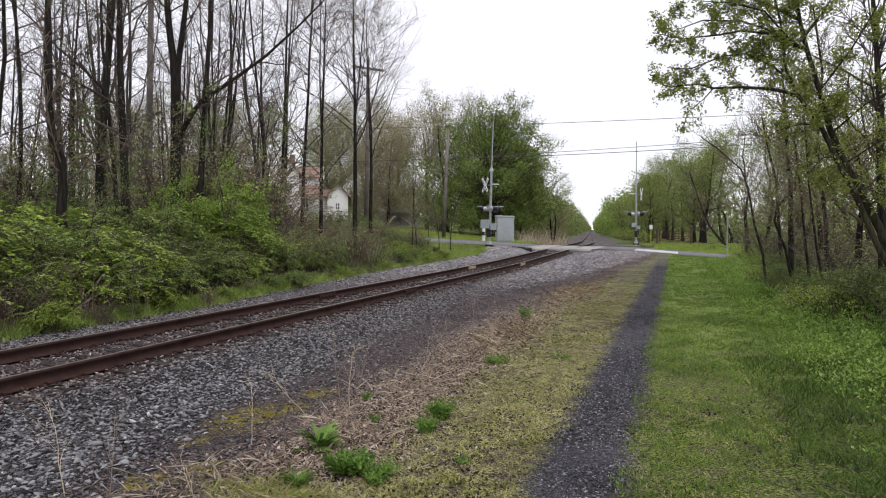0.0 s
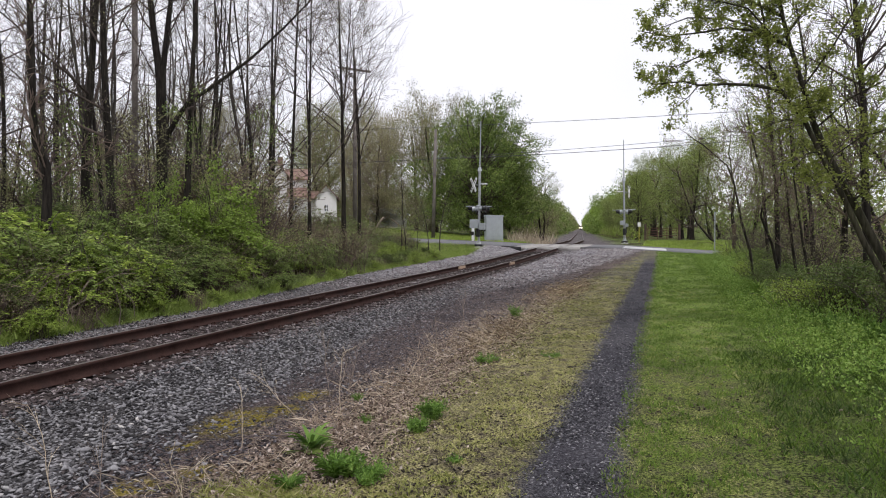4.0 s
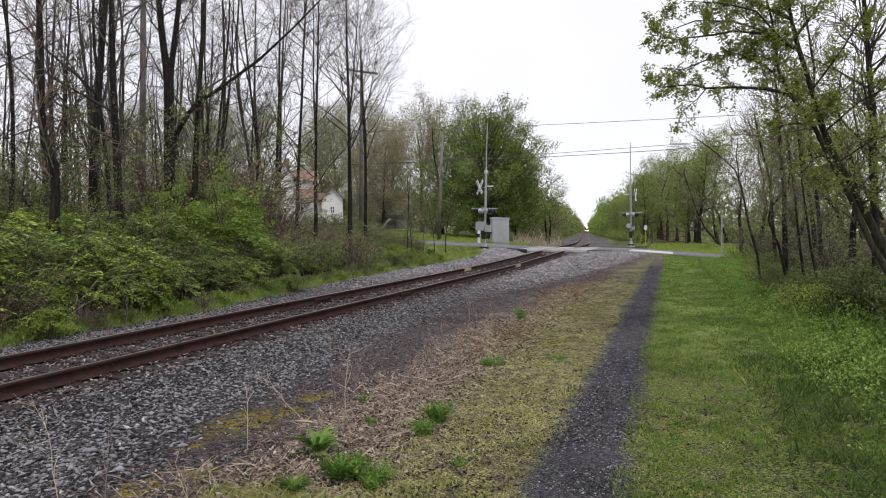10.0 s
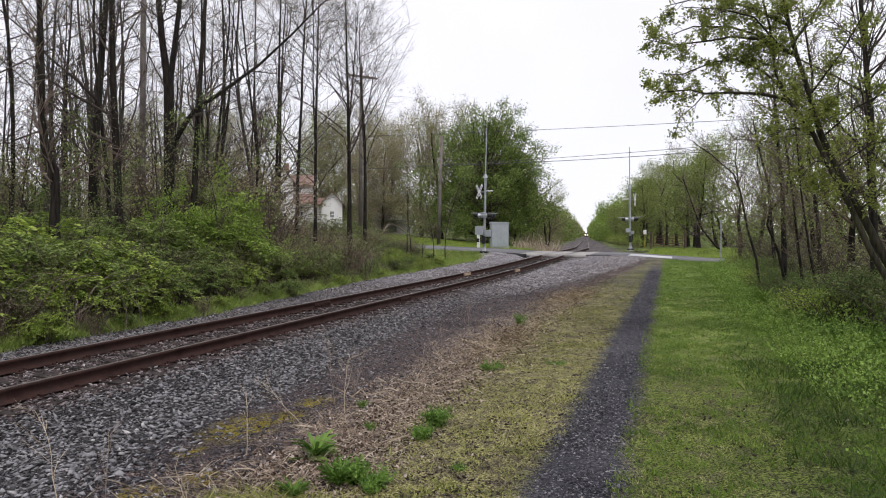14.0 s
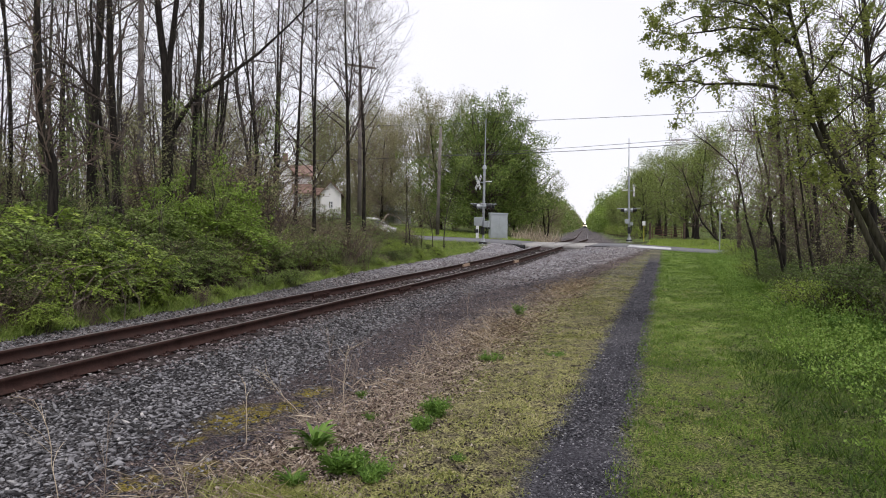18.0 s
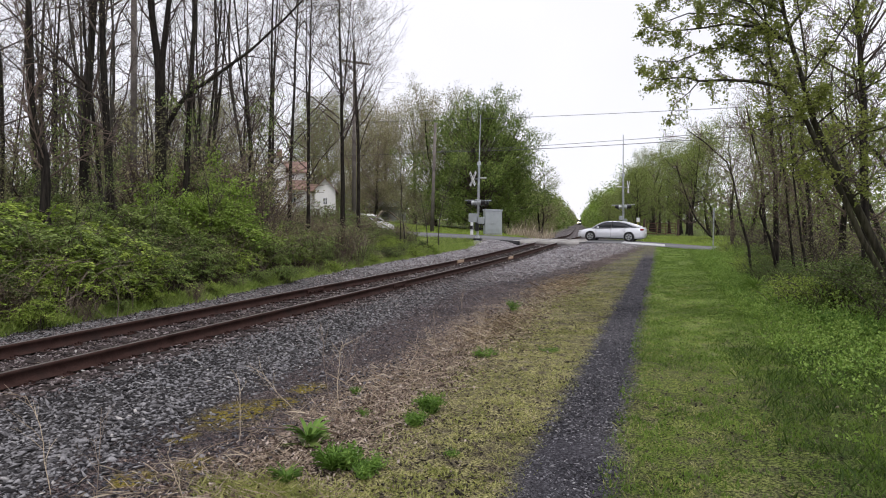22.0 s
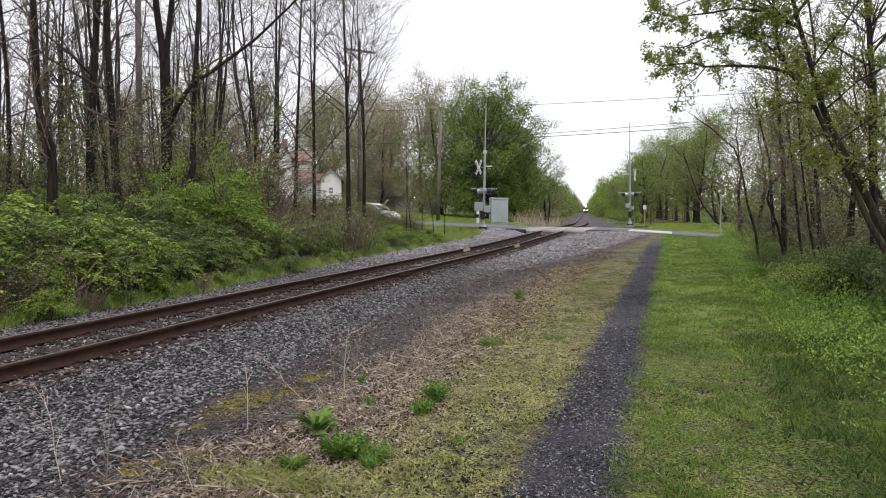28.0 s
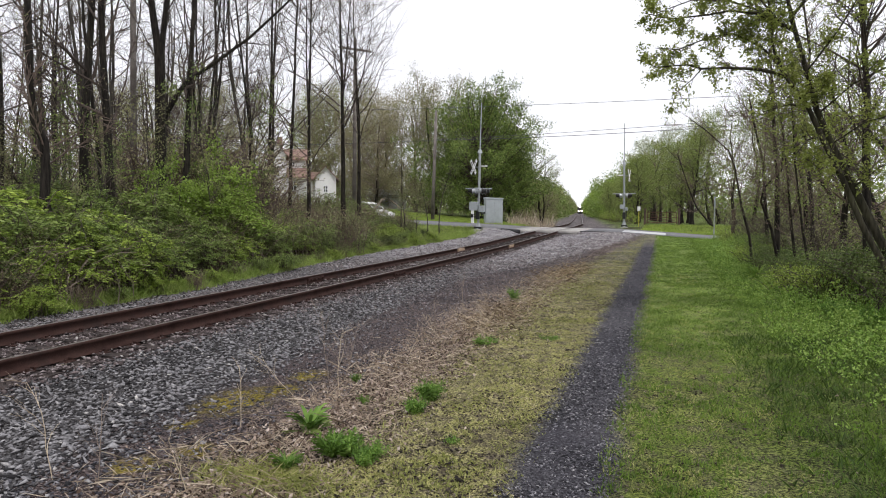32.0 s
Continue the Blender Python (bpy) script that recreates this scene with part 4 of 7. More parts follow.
    for k in range(6):
        deep.append(make_tree(200 + k, ground_pose(-24 - 2 * k, 14 + 5 * k), "slender grey tree deep in the bare wood", group=W, bark_mat=BARK_GREY if k % 2 else BARK_DARK,
                              height=15 + k % 3, radius=0.10 + 0.015 * (k % 4), limbs=22, first=0.15, lean=(rng.normal() * 0.025, rng.normal() * 0.025), fork=0.45 if k % 2 else 0.0, wob=0.035,
                              twig_n=7, depth=1, limb_len=0.22, min_twig=0.012, leaf_mat=LEAF_OLIVE if k == 3 else None, leaf_n=1, leaf_size=0.06, leaf_spread=0.2))
    for k in range(56):
        x = -rng.uniform(17.5, 46)
        y = rng.uniform(5, 41) + (-x - 16) * 0.25
        if abs(y - float(road_y(x))) < 6.5 or (y > 40 and x > -40):
            continue
        if clear_view(x, y):
            continue
        put_copy(deep[k % 6], x, y, rng.uniform(0, 6.28), rng.uniform(0.7, 1.15))
    # the far depth of the wood, past counting
    stems, twig = Build(), Build()
    for k in range(150):
        x = -rng.uniform(30, 95)
        y = rng.uniform(-5, 62) + (-x - 30) * 0.35
        if abs(y - float(road_y(x))) < 7 or (x > -50 and y > 52) or (y < 30 and k % 3 == 0):
            continue
        h = rng.uniform(8, 18)
        q, r, d = limb(rng, (x, y, land_at(x, y) - 0.1), (rng.normal() * 0.05, rng.normal() * 0.05, 1), h, rng.uniform(0.06, 0.17), 0.02, 7, 0.05, 0.05)
        stems.tube(q, r, 5)
        for _ in range(18):
            f = rng.uniform(0.08, 0.97)
            b, rb, db = limb(rng, along(q, f), side_way(rng, d[3], rng.uniform(0.4, 1.0)), rng.uniform(1.0, 3.4), 0.03, 0.012, 3, 0.15, 0.08)
            twig.tube(b, rb, 3)
            for _ in range(3):
                g = along(b, rng.uniform(0.3, 1))
                e, re_, de = limb(rng, g, side_way(rng, db[2], rng.uniform(0.4, 1.0)), rng.uniform(0.5, 1.4), 0.014, 0.008, 2, 0.15, 0.08)
                twig.tube(e, re_, 3)
    tagged(stems.done("wood_trunks", BARK_GREY), "grey trunks deep in the bare wood", "trees", kind="stuff")
    tagged(twig.done("wood_twigs", TWIG_BROWN), "brown twigs deep in the bare wood", "trees", kind="stuff")
    # saplings
    sap = [make_tree(260 + k, ground_pose(-14.5 - k, 10 + 7 * k), "thin leafing sapling among the brush", "sapling", "saplings", BARK_GREY, TWIG_BROWN, LEAF_MID if k % 2 == 0 else LEAF_OLIVE, 3, 0.075, 0.12,
                     height=5 + k, radius=0.04, limbs=14, first=0.15, twig_n=4, depth=1, limb_len=0.26) for k in range(3)]
    for k in range(64):
        x = -rng.uniform(13.2, 25)
        y = rng.uniform(6, 40)
        if clear_view(x, y):
            continue
        put_copy(sap[k % 3], x, y, rng.uniform(0, 6.28), rng.uniform(0.45, 0.95))
    for k in range(16):
        x = -rng.uniform(16.5, 23)
        y = rng.uniform(7, 22)
        put_copy(sap[(0, 2, 1)[k % 3]], x, y, rng.uniform(0, 6.28), rng.uniform(0.55, 0.95))
    return deep, sap


DEEP, SAP = woods()


def make_shrub(seed, m, label, leaf_mat, canes=60, height=1.6, reach=1.1, leaf_n=26, leaf_size=0.06, twig_mat=TWIG_BROWN, group="", name="shrub", loose=1.0):
    """Arching canes with leaves all along them."""
    rng = np.random.default_rng(seed)
    t = thing(name, m, label, "shrub", group)
    wood, fol = Build(), Build()
    cs = []
    for _ in range(canes):
        a = rng.uniform(0, 6.28)
        out = reach * rng.uniform(0.3, 1.2)
        h = height * rng.uniform(0.55, 1.15)
        b0 = rng.normal(size=2) * reach * 0.30
        s = np.linspace(0, 1, 7)
        q = np.stack([b0[0] + np.cos(a) * out * s ** 1.3, b0[1] + np.sin(a) * out * s ** 1.3, h * (1.75 * s - 0.95 * s * s)], axis=1)
        q[:, :2] += np.cumsum(rng.normal(size=(7, 2)) * 0.05, axis=0)
        q[:, 2] = np.maximum(q[:, 2], -0.05)
        wood.tube(q, np.linspace(0.011, 0.004, 7), 3)
        f = 1 - 0.72 * rng.uniform(0, 1, leaf_n) ** 1.35
        p = np.array([along(q, v) for v in f])
        cs.append(p + rng.normal(size=p.shape) * 0.06 * height * loose)
    tagged(wood.done("cane_tangle", twig_mat, t), kind="stuff")
    if leaf_n:
        fol.leaves(rng, np.vstack(cs), leaf_size)
        tagged(fol.done("foliage", leaf_mat, t), kind="stuff")
    return t


def spray_shrub(seed, m, label, leaf_mat, canes=60, height=2.0, reach=1.4, sprays=10, leaves=12, leaf_size=0.07, droop=0.7, twig_mat=TWIG_BROWN, group="", spray_len=0.42, start=0.28):
    """Long canes that arch out and hang, set with flat side sprays of leaves in tiers."""
    rng = np.random.default_rng(seed)
    t = thing("shrub", m, label, "shrub", group)
    wood, fol = Build(), Build()
    cs, us = [], []
    for _ in range(canes):
        a = rng.uniform(0, 6.28)
        out = reach * rng.uniform(0.25, 1.1)
        h = height * rng.uniform(0.45, 1.12)
        b0 = rng.normal(size=2) * reach * 0.24
        g = np.linspace(0, 1, 8)
        q = np.stack([b0[0] + np.cos(a) * out * g ** 1.25, b0[1] + np.sin(a) * out * g ** 1.25, h * ((2.2 + droop) * g - (1.4 + 1.45 * droop) * g * g)], axis=1)
        q[:, :2] += np.cumsum(rng.normal(size=(8, 2)) * 0.04, axis=0)
        q[:, 2] = np.maximum(q[:, 2], -0.05)
        wood.tube(q, np.linspace(0.012, 0.004, 8), 3)
        for f in rng.uniform(start, 1.0, sprays):
            o = along(q, f)
            b = a + rng.choice([-1, 1]) * rng.uniform(0.2, 1.3)
            ln = spray_len * rng.uniform(0.5, 1.25)
            way = np.array([math.cos(b), math.sin(b), rng.uniform(-0.45, 0.12)])
            if rng.uniform() < 0.3:
                wood.tube(np.array([o, o + way * ln * 0.55, o + way * ln + np.array([0, 0, -0.12 * ln])]), np.array([0.004, 0.003, 0.002]), 3)
            k = np.linspace(0.12, 1.0, leaves)[:, None]
            side = np.where(np.arange(leaves) % 2 == 0, 1.0, -1.0)[:, None]
            cross = np.array([-math.sin(b), math.cos(b), 0.0])
            cs.append(o + way * ln * k + np.array([0, 0, -0.12 * ln]) * k * k + rng.normal(size=(leaves, 3)) * 0.012)
            us.append(way * 0.7 + cross * side * 0.8 + rng.normal(size=(leaves, 3)) * 0.2)
    tagged(wood.done("cane_tangle", twig_mat, t), kind="stuff")
    fol.flat_leaves(rng, np.vstack(cs), np.vstack(us), leaf_size)
    tagged(fol.done("foliage", leaf_mat, t), kind="stuff")
    return t


def scrub(name, rng, places, low, high, mats=(LEAF_MID, LEAF_OLIVE), twig=TWIG_RUSSET, leaf=0.11, label="mixed green and brown undergrowth"):
    """A joined sheet of undergrowth."""
    wood, fols = Build(), [Build(), Build()]
    for n, (x, y) in enumerate(places):
        h = rng.uniform(low, high) * 1.3
        z = land_at(x, y)
        for _ in range(16):
            a = rng.uniform(0, 6.28)
            out = h * rng.uniform(0.2, 0.8)
            s = np.linspace(0, 1, 4)
            q = np.stack([x + rng.normal() * 0.3 + np.cos(a) * out * s, y + rng.normal() * 0.3 + np.sin(a) * out * s, z + h * rng.uniform(0.6, 1.2) * (1.6 * s - 0.8 * s * s)], axis=1)
            wood.tube(q, np.linspace(0.014, 0.007, 4), 3)
            m = rng.integers(4, 14)
            p = np.array([along(q, v) for v in rng.uniform(0.2, 1, m)])
            fols[n % 2].leaves(rng, p + rng.normal(size=p.shape) * 0.16, leaf)
    tagged(wood.done(name, twig), label, "undergrowth", kind="stuff")
    for f, mat in zip(fols, mats):
        tagged(f.done(name, mat), label, "undergrowth", kind="stuff")


def bank():
    rng = np.random.default_rng(31)
    G = "shrubs on the bank"
    kinds = [
        spray_shrub(1, ground_pose(-12.6, 8.0), "bright green leafy bramble shrub spilling down the bank", LEAF_BRIGHT, 58, 1.9, 1.5, 10, 15, 0.088, 0.75, group=G),
        spray_shrub(2, ground_pose(-12.7, 11.9), "mid-green arching shrub on the railside bank", LEAF_MID, 58, 1.9, 1.5, 10, 15, 0.084, 0.8, group=G),
        spray_shrub(3, ground_pose(-14.6, 15.0), "dense dark green shrub under the trees", LEAF_DARK, 58, 1.9, 1.3, 10, 14, 0.080, 0.6, group=G),
        spray_shrub(4, ground_pose(-14.4, 19.6), "tall yellow-green leafing shrub at the wood's edge", LEAF_YELLOW, 32, 2.6, 1.25, 11, 14, 0.095, 0.35, group=G, spray_len=0.6),
        make_shrub(5, ground_pose(-13.0, 26.0), "tangle of bare brown canes with few buds", LEAF_BUD, 120, 2.2, 1.4, 8, 0.06, TWIG_RUSSET, group=G),
        spray_shrub(6, ground_pose(-13.0, 23.0), "olive budding shrub with brown stems", LEAF_MID, 60, 1.6, 1.3, 6, 10, 0.065, 0.5, TWIG_RUSSET, group=G),
    ]
    # the dense mounds by the ballast, and the ranks behind them
    for x, y, k, z in ((-12.5, 5.6, 0, 1.10), (-12.9, 6.8, 1, 1.12), (-13.9, 7.4, 1, 1.2), (-14.4, 9.0, 2, 1.18), (-13.4, 9.6, 1, 1.08), (-12.1, 9.4, 2, 0.62), (-12.0, 10.6, 0, 0.70), (-13.9, 11.0, 1, 1.02), (-14.8, 12.2, 2, 1.02),
                       (-13.4, 13.1, 1, 0.95), (-12.2, 12.6, 0, 0.76), (-12.4, 13.9, 1, 0.72), (-14.2, 14.4, 2, 1.0), (-13.2, 15.2, 2, 0.85), (-12.7, 16.2, 1, 0.66), (-14.9, 16.2, 1, 1.05), (-13.8, 17.0, 1, 0.9), (-12.9, 17.8, 0, 0.60),
                       (-14.1, 18.6, 3, 1.15), (-15.2, 18.6, 3, 1.2), (-14.6, 20.6, 3, 1.05), (-13.2, 19.4, 1, 0.72), (-13.4, 21.0, 1, 0.66), (-14.4, 22.2, 5, 0.9), (-15.8, 21.4, 2, 1.1), (-13.4, 22.8, 0, 0.5), (-16.0, 14.0, 2, 1.1), (-16.2, 11.2, 2, 1.15),
                       (-15.6, 9.8, 1, 1.2), (-15.2, 6.6, 2, 1.3), (-17.0, 8.4, 1, 1.3), (-13.6, 24.4, 1, 0.62), (-14.6, 24.0, 5, 0.8), (-15.2, 25.6, 5, 1.0), (-14.0, 26.6, 3, 0.45), (-16.6, 17.0, 2, 1.1), (-14.9, 10.7, 0, 1.38), (-15.6, 13.4, 3, 1.05), (-14.2, 8.3, 0, 1.32), (-15.0, 15.4, 1, 1.3), (-13.0, 12.4, 0, 1.02)):
        put_copy(kinds[k], x, y, rng.uniform(0, 6.28), z)
    for x, y, k, s in ((-20, 11, 2, 1.5), (-17.5, 13.5, 2, 1.3), (-18.5, 15.5, 1, 1.3), (-17.0, 10.5, 2, 1.3), (-19.0, 18.0, 2, 1.4), (-22, 14, 4, 2.0), (-23, 12, 2, 1.7), (-24, 18, 4, 2.2), (-26, 20, 2, 1.8), (-21, 17, 2, 1.4), (-19, 9, 3, 1.4), (-27, 15, 4, 2.4), (-30, 22, 2, 2.0)):
        put_copy(kinds[k], x, y, rng.uniform(0, 6.28), s)
    dead = make_shrub(7, ground_pose(-11.9, 12.5), "pale bare dead canes sprawling at the bank's foot", LEAF_BUD, 22, 1.2, 0.9, 0, 0.06, TWIG_PALE, group=G)
    for x, y, s in ((-11.7, 8.6, 0.9), (-11.6, 10.4, 1.1), (-12.4, 14.0, 1.0), (-12.0, 9.4, 0.7), (-12.6, 18.5, 1.1), (-13.2, 22.5, 1.2), (-12.9, 25.5, 0.9), (-13.4, 29.0, 1.2), (-13.0, 11.5, 1.2)):
        put_copy(dead, x, y, rng.uniform(0, 6.28), s)
    for x, y, k, s in ((-11.75, 8.0, 4, 0.42), (-11.7, 8.8, 4, 0.48), (-11.65, 9.6, 4, 0.40), (-12.0, 11.4, 4, 0.5), (-12.3, 13.3, 4, 0.5), (-13.1, 14.4, 4, 0.75), (-13.6, 12.3, 4, 0.8), (-12.9, 16.9, 4, 0.55), (-13.6, 18.2, 4, 0.8), (-13.4, 20.2, 4, 0.75), (-13.9, 21.6, 4, 0.9), (-14.0, 23.4, 4, 0.8), (-13.0, 10.5, 4, 0.75), (-13.4, 7.8, 4, 0.8)):
        put_copy(kinds[k], x, y, rng.uniform(0, 6.28), s)
    for x, y, s in ((-11.75, 10.1, 1.15), (-11.85, 9.1, 1.2), (-12.1, 12.0, 1.1)):
        put_copy(dead, x, y, rng.uniform(0, 6.28), s)
    # creeping shoots at the bank's foot
    y = 4.0
    while y < 36:
        put_copy(kinds[int(rng.choice([0, 1, 0, 5, 4]))], float(left_edge(y)) + 0.15 - rng.uniform(0, 0.4), y, rng.uniform(0, 6.28), rng.uniform(0.18, 0.34))
        y += rng.uniform(0.8, 1.4)
    y = 23.0
    while y < 38.5:
        edge = float(left_edge(y)) - 0.25
        for row in range(4):
            x = edge - row * 1.25 - rng.uniform(0, 0.8)
            if y < 27:
                k = rng.choice([1, 2, 0, 4 if row > 1 else 1, 5, 5])
            else:
                k = rng.choice([1, 4 if row > 1 else 0, 0, 5, 5, 2])
            s = rng.uniform(0.55, 1.1) * (0.45, 0.65, 0.85, 0.95)[row] * (1.0 if y < 30 else 0.72)
            put_copy(kinds[int(k)], x, y + rng.uniform(-0.6, 0.6), rng.uniform(0, 6.28), s)
        y += 1.25
    # tall brown tangles hanging with vines
    for x, y, k, s in ((-18.0, 30.6, 4, 1.0), (-20.2, 32.6, 5, 1.2), (-21.0, 35.4, 4, 1.05), (-22.6, 37.2, 5, 1.3), (-19.8, 36.4, 4, 1.0), (-18.2, 34.2, 5, 1.15), (-23.4, 39.0, 4, 1.1), (-21.6, 33.4, 4, 1.1), (-19.2, 32.0, 4, 1.1), (-20.6, 39.4, 5, 1.2), (-24.6, 41.0, 5, 1.2), (-18.9, 40.0, 5, 1.2), (-19.6, 41.0, 5, 1.3), (-20.3, 42.0, 5, 1.35), (-18.5, 38.6, 5, 1.15), (-21.4, 42.6, 5, 1.4)):
        put_copy(kinds[k], x, y, rng.uniform(0, 6.28), s)
    for x, y, s in ((-16.4, 21.6, 1.9), (-17.2, 22.6, 2.2), (-16.2, 23.2, 1.5), (-18.6, 22.0, 2.5), (-17.5, 23.5, 1.9), (-18.2, 25.2, 2.3), (-18.8, 26.8, 1.9), (-19.6, 29.4, 1.3), (-19.4, 36.0, 1.6), (-21.2, 37.6, 1.7), (-20.8, 38.0, 0.9), (-22.0, 40.0, 0.9), (-17.4, 31.5, 0.8), (-18.5, 33.2, 0.85), (-17.2, 36.5, 0.75), (-18.4, 38.5, 0.75), (-16.4, 38.0, 0.7), (-19.6, 40.2, 0.8), (-17.6, 40.4, 0.7), (-16.6, 40.8, 0.6), (-15.6, 39.6, 0.6), (-21.0, 41.5, 0.9), (-17.0, 39.4, 0.85), (-18.0, 39.8, 0.9), (-19.0, 39.2, 0.9), (-16.2, 40.2, 0.75), (-17.2, 41.2, 0.7), (-18.8, 41.6, 0.75), (-15.8, 41.4, 0.6), (-20.0, 38.0, 1.1), (-19.0, 36.4, 1.1), (-20.5, 23.5, 2.2), (-21.5, 27.0, 2.4)):
        put_copy(kinds[5 if y > 35 and int(-x * 10) % 3 else 4], x, y, rng.uniform(0, 6.28), s)
    young = make_tree(91, ground_pose(-14.4, 17.2), "small spreading yellow-green leafing tree on the bank", "tree", "", BARK_GREY, TWIG_BROWN, LEAF_YELLOW, 3, 0.085, 0.09, height=3.2, radius=0.035, limbs=26, first=0.10, spread=1.3, twig_n=5, depth=1, limb_len=0.36, up=0.02, crown_round=True)
    for x, y, s in ((-14.6, 18.9, 1.0), (-15.0, 19.9, 1.25), (-15.4, 17.6, 0.9), (-13.6, 22.0, 0.5), (-14.2, 25.0, 0.4)):
        put_copy(young, x, y, rng.uniform(0, 6.28), s)
    # grey-brown vines hanging between the trunks
    vines = Build()
    for cx, cy, cz, w, h, n in ((-17.3, 22.4, 3.2, 1.5, 1.9, 150), (-16.6, 23.4, 2.4, 1.1, 1.3, 90), (-18.4, 23.6, 4.0, 1.3, 1.8, 80)):
        for _ in range(n):
            o = np.array([cx, cy, cz]) + rng.normal(size=3) * np.array([w, w * 0.7, h]) * 0.5
            a, ln = rng.uniform(0, 6.28), rng.uniform(0.9, 2.4)
            way = np.array([math.cos(a), math.sin(a), rng.uniform(-0.9, 0.5)])
            q = o + way * ln * np.linspace(-0.5, 0.5, 6)[:, None] + np.cumsum(rng.normal(size=(6, 3)) * 0.09, axis=0)
            q[:, 2] -= 0.35 * ln * (1 - np.linspace(-1, 1, 6) ** 2)
            q[:, 2] = np.maximum(q[:, 2], 0.1)
            vines.tube(q, np.full(6, rng.uniform(0.006, 0.013)), 3)
    tagged(vines.done("vine_tangle", TWIG_VINE), "grey-brown bare vines hanging in the trees", "vines", kind="stuff")
    # undergrowth further in, past counting
    scrub("wood_undergrowth", rng, [q for q in [(-rng.uniform(16.5, 45), rng.uniform(3, 42)) for _ in range(200)] if not clear_view(*q)], 0.5, 1.5)
    scrub("wood_thicket", rng, [q for q in [(-rng.uniform(36, 95), rng.uniform(-6, 70)) for _ in range(180)] if not clear_view(*q)], 1.8, 3.6, (LEAF_OLIVE, LEAF_MID), TWIG_BROWN, 0.22, "tall brown thicket deep in the wood")


bank()


def dome_tree(seed, m, label, leaf_mat, height, reach, limbs, leaf_n, leaf_size, spread, twig=TWIG_BROWN, low=0.10, rad0=0.42, shoots=4):
    """A tree whose limbs fill a broad round crown down to the ground."""
    rng = np.random.default_rng(seed)
    t = thing("tree", m, label, "tree")
    trunk, crown, tips, fol = Build(), Build(), [], Build()
    pts, rad, dirs = limb(rng, (0, 0, -0.3), (0, 0, 1), height * 0.75, rad0, rad0 * 0.25, 9, 0.05, 0.05)
    trunk.tube(pts, rad, 10)
    for k in range(limbs):
        a = rng.uniform(0, 6.28)
        z = height * (low + (1 - low) * rng.uniform(0, 1))
        f = z / height
        w = reach * max(0.05, 1 - ((f - 0.42) / 0.60) ** 2) ** 0.36 * rng.uniform(0.55, 1.08)
        tip = np.array([math.cos(a) * w, math.sin(a) * w, z + rng.normal() * 0.3])
        root = along(pts, min(0.97, max(0.08, f * 0.85 - 0.10)))
        s = np.linspace(0, 1, 6)[:, None]
        q = root * (1 - s) + tip * s
        q[:, 2] += 0.9 * np.sin(np.pi * s[:, 0]) * (0.3 if f < 0.25 else -0.5)
        q[1:-1] += rng.normal(size=(4, 3)) * 0.18
        crown.tube(q, np.linspace(rad0 * 0.2, 0.016, 6), 5)
        d = np.gradient(q, axis=0)
        d /= np.linalg.norm(d, axis=1)[:, None]
        twigs_on(rng, crown, tips, q, d, 1.5, 0.016, shoots, 1, 0.40, 0.03, (0.4, 0.9))
    trunk.done("trunk", BARK_DARK, t, True)
    tagged(crown.done("crown", twig, t), kind="stuff")
    c = np.repeat(np.array(tips), leaf_n, axis=0)
    c = c[rng.uniform(size=len(c)) < 0.62]
    fol.leaves(rng, c + rng.normal(size=c.shape) * spread, leaf_size)
    tagged(fol.done("foliage", leaf_mat, t), kind="stuff")
    return t


def leafy_kinds():
    """Trees in leaf for the far side of the road and along the line."""
    return [
        dome_tree(301, ground_pose(-18.3, 69.5), "big round full green tree beside the line", LEAF_FULL, 14.9, 7.2, 165, 30, 0.18, 0.34),
        make_tree(302, ground_pose(2.6, 68.0), "fresh light green tree in young leaf", leaf_mat=LEAF_SPRING, leaf_n=6, leaf_size=0.13, leaf_spread=0.30, height=9.0, radius=0.20, limbs=36, first=0.15, spread=1.0, twig_n=5, depth=1, limb_len=0.36, up=0.05, crown_round=True),
        dome_tree(303, ground_pose(-25.5, 75.0), "olive budding tree with a thin airy crown", LEAF_OLIVE, 17.0, 5.8, 85, 22, 0.15, 0.45, TWIG_PALE, 0.16, 0.24),
        make_tree(304, ground_pose(6.2, 65.5), "half-bare dark tree with scattered young leaves", bark_mat=BARK_DARK, twig_mat=TWIG_RUSSET, leaf_mat=LEAF_SPRING, leaf_n=3, leaf_size=0.10, leaf_spread=0.22, height=10, radius=0.17, limbs=26, first=0.14, spread=1.1, twig_n=7, depth=1, limb_len=0.36, up=0.06, crown_round=True, wob=0.15),
        dome_tree(305, ground_pose(-36.0, 84.0), "reddish budding tree behind the lawn", LEAF_BUD, 16.5, 5.6, 85, 20, 0.15, 0.45, TWIG_PALE, 0.16, 0.24),
        make_tree(306, ground_pose(8.6, 30.0), "brown half-bare tree with olive buds on the verge", twig_mat=TWIG_RUSSET, leaf_mat=LEAF_YELLOW, leaf_n=1, leaf_size=0.08, leaf_spread=0.15, height=9, radius=0.12, limbs=26, first=0.14, spread=0.9, twig_n=8, depth=1, limb_len=0.32, up=0.06, crown_round=True, wob=0.15),
    ]


KINDS = leafy_kinds()


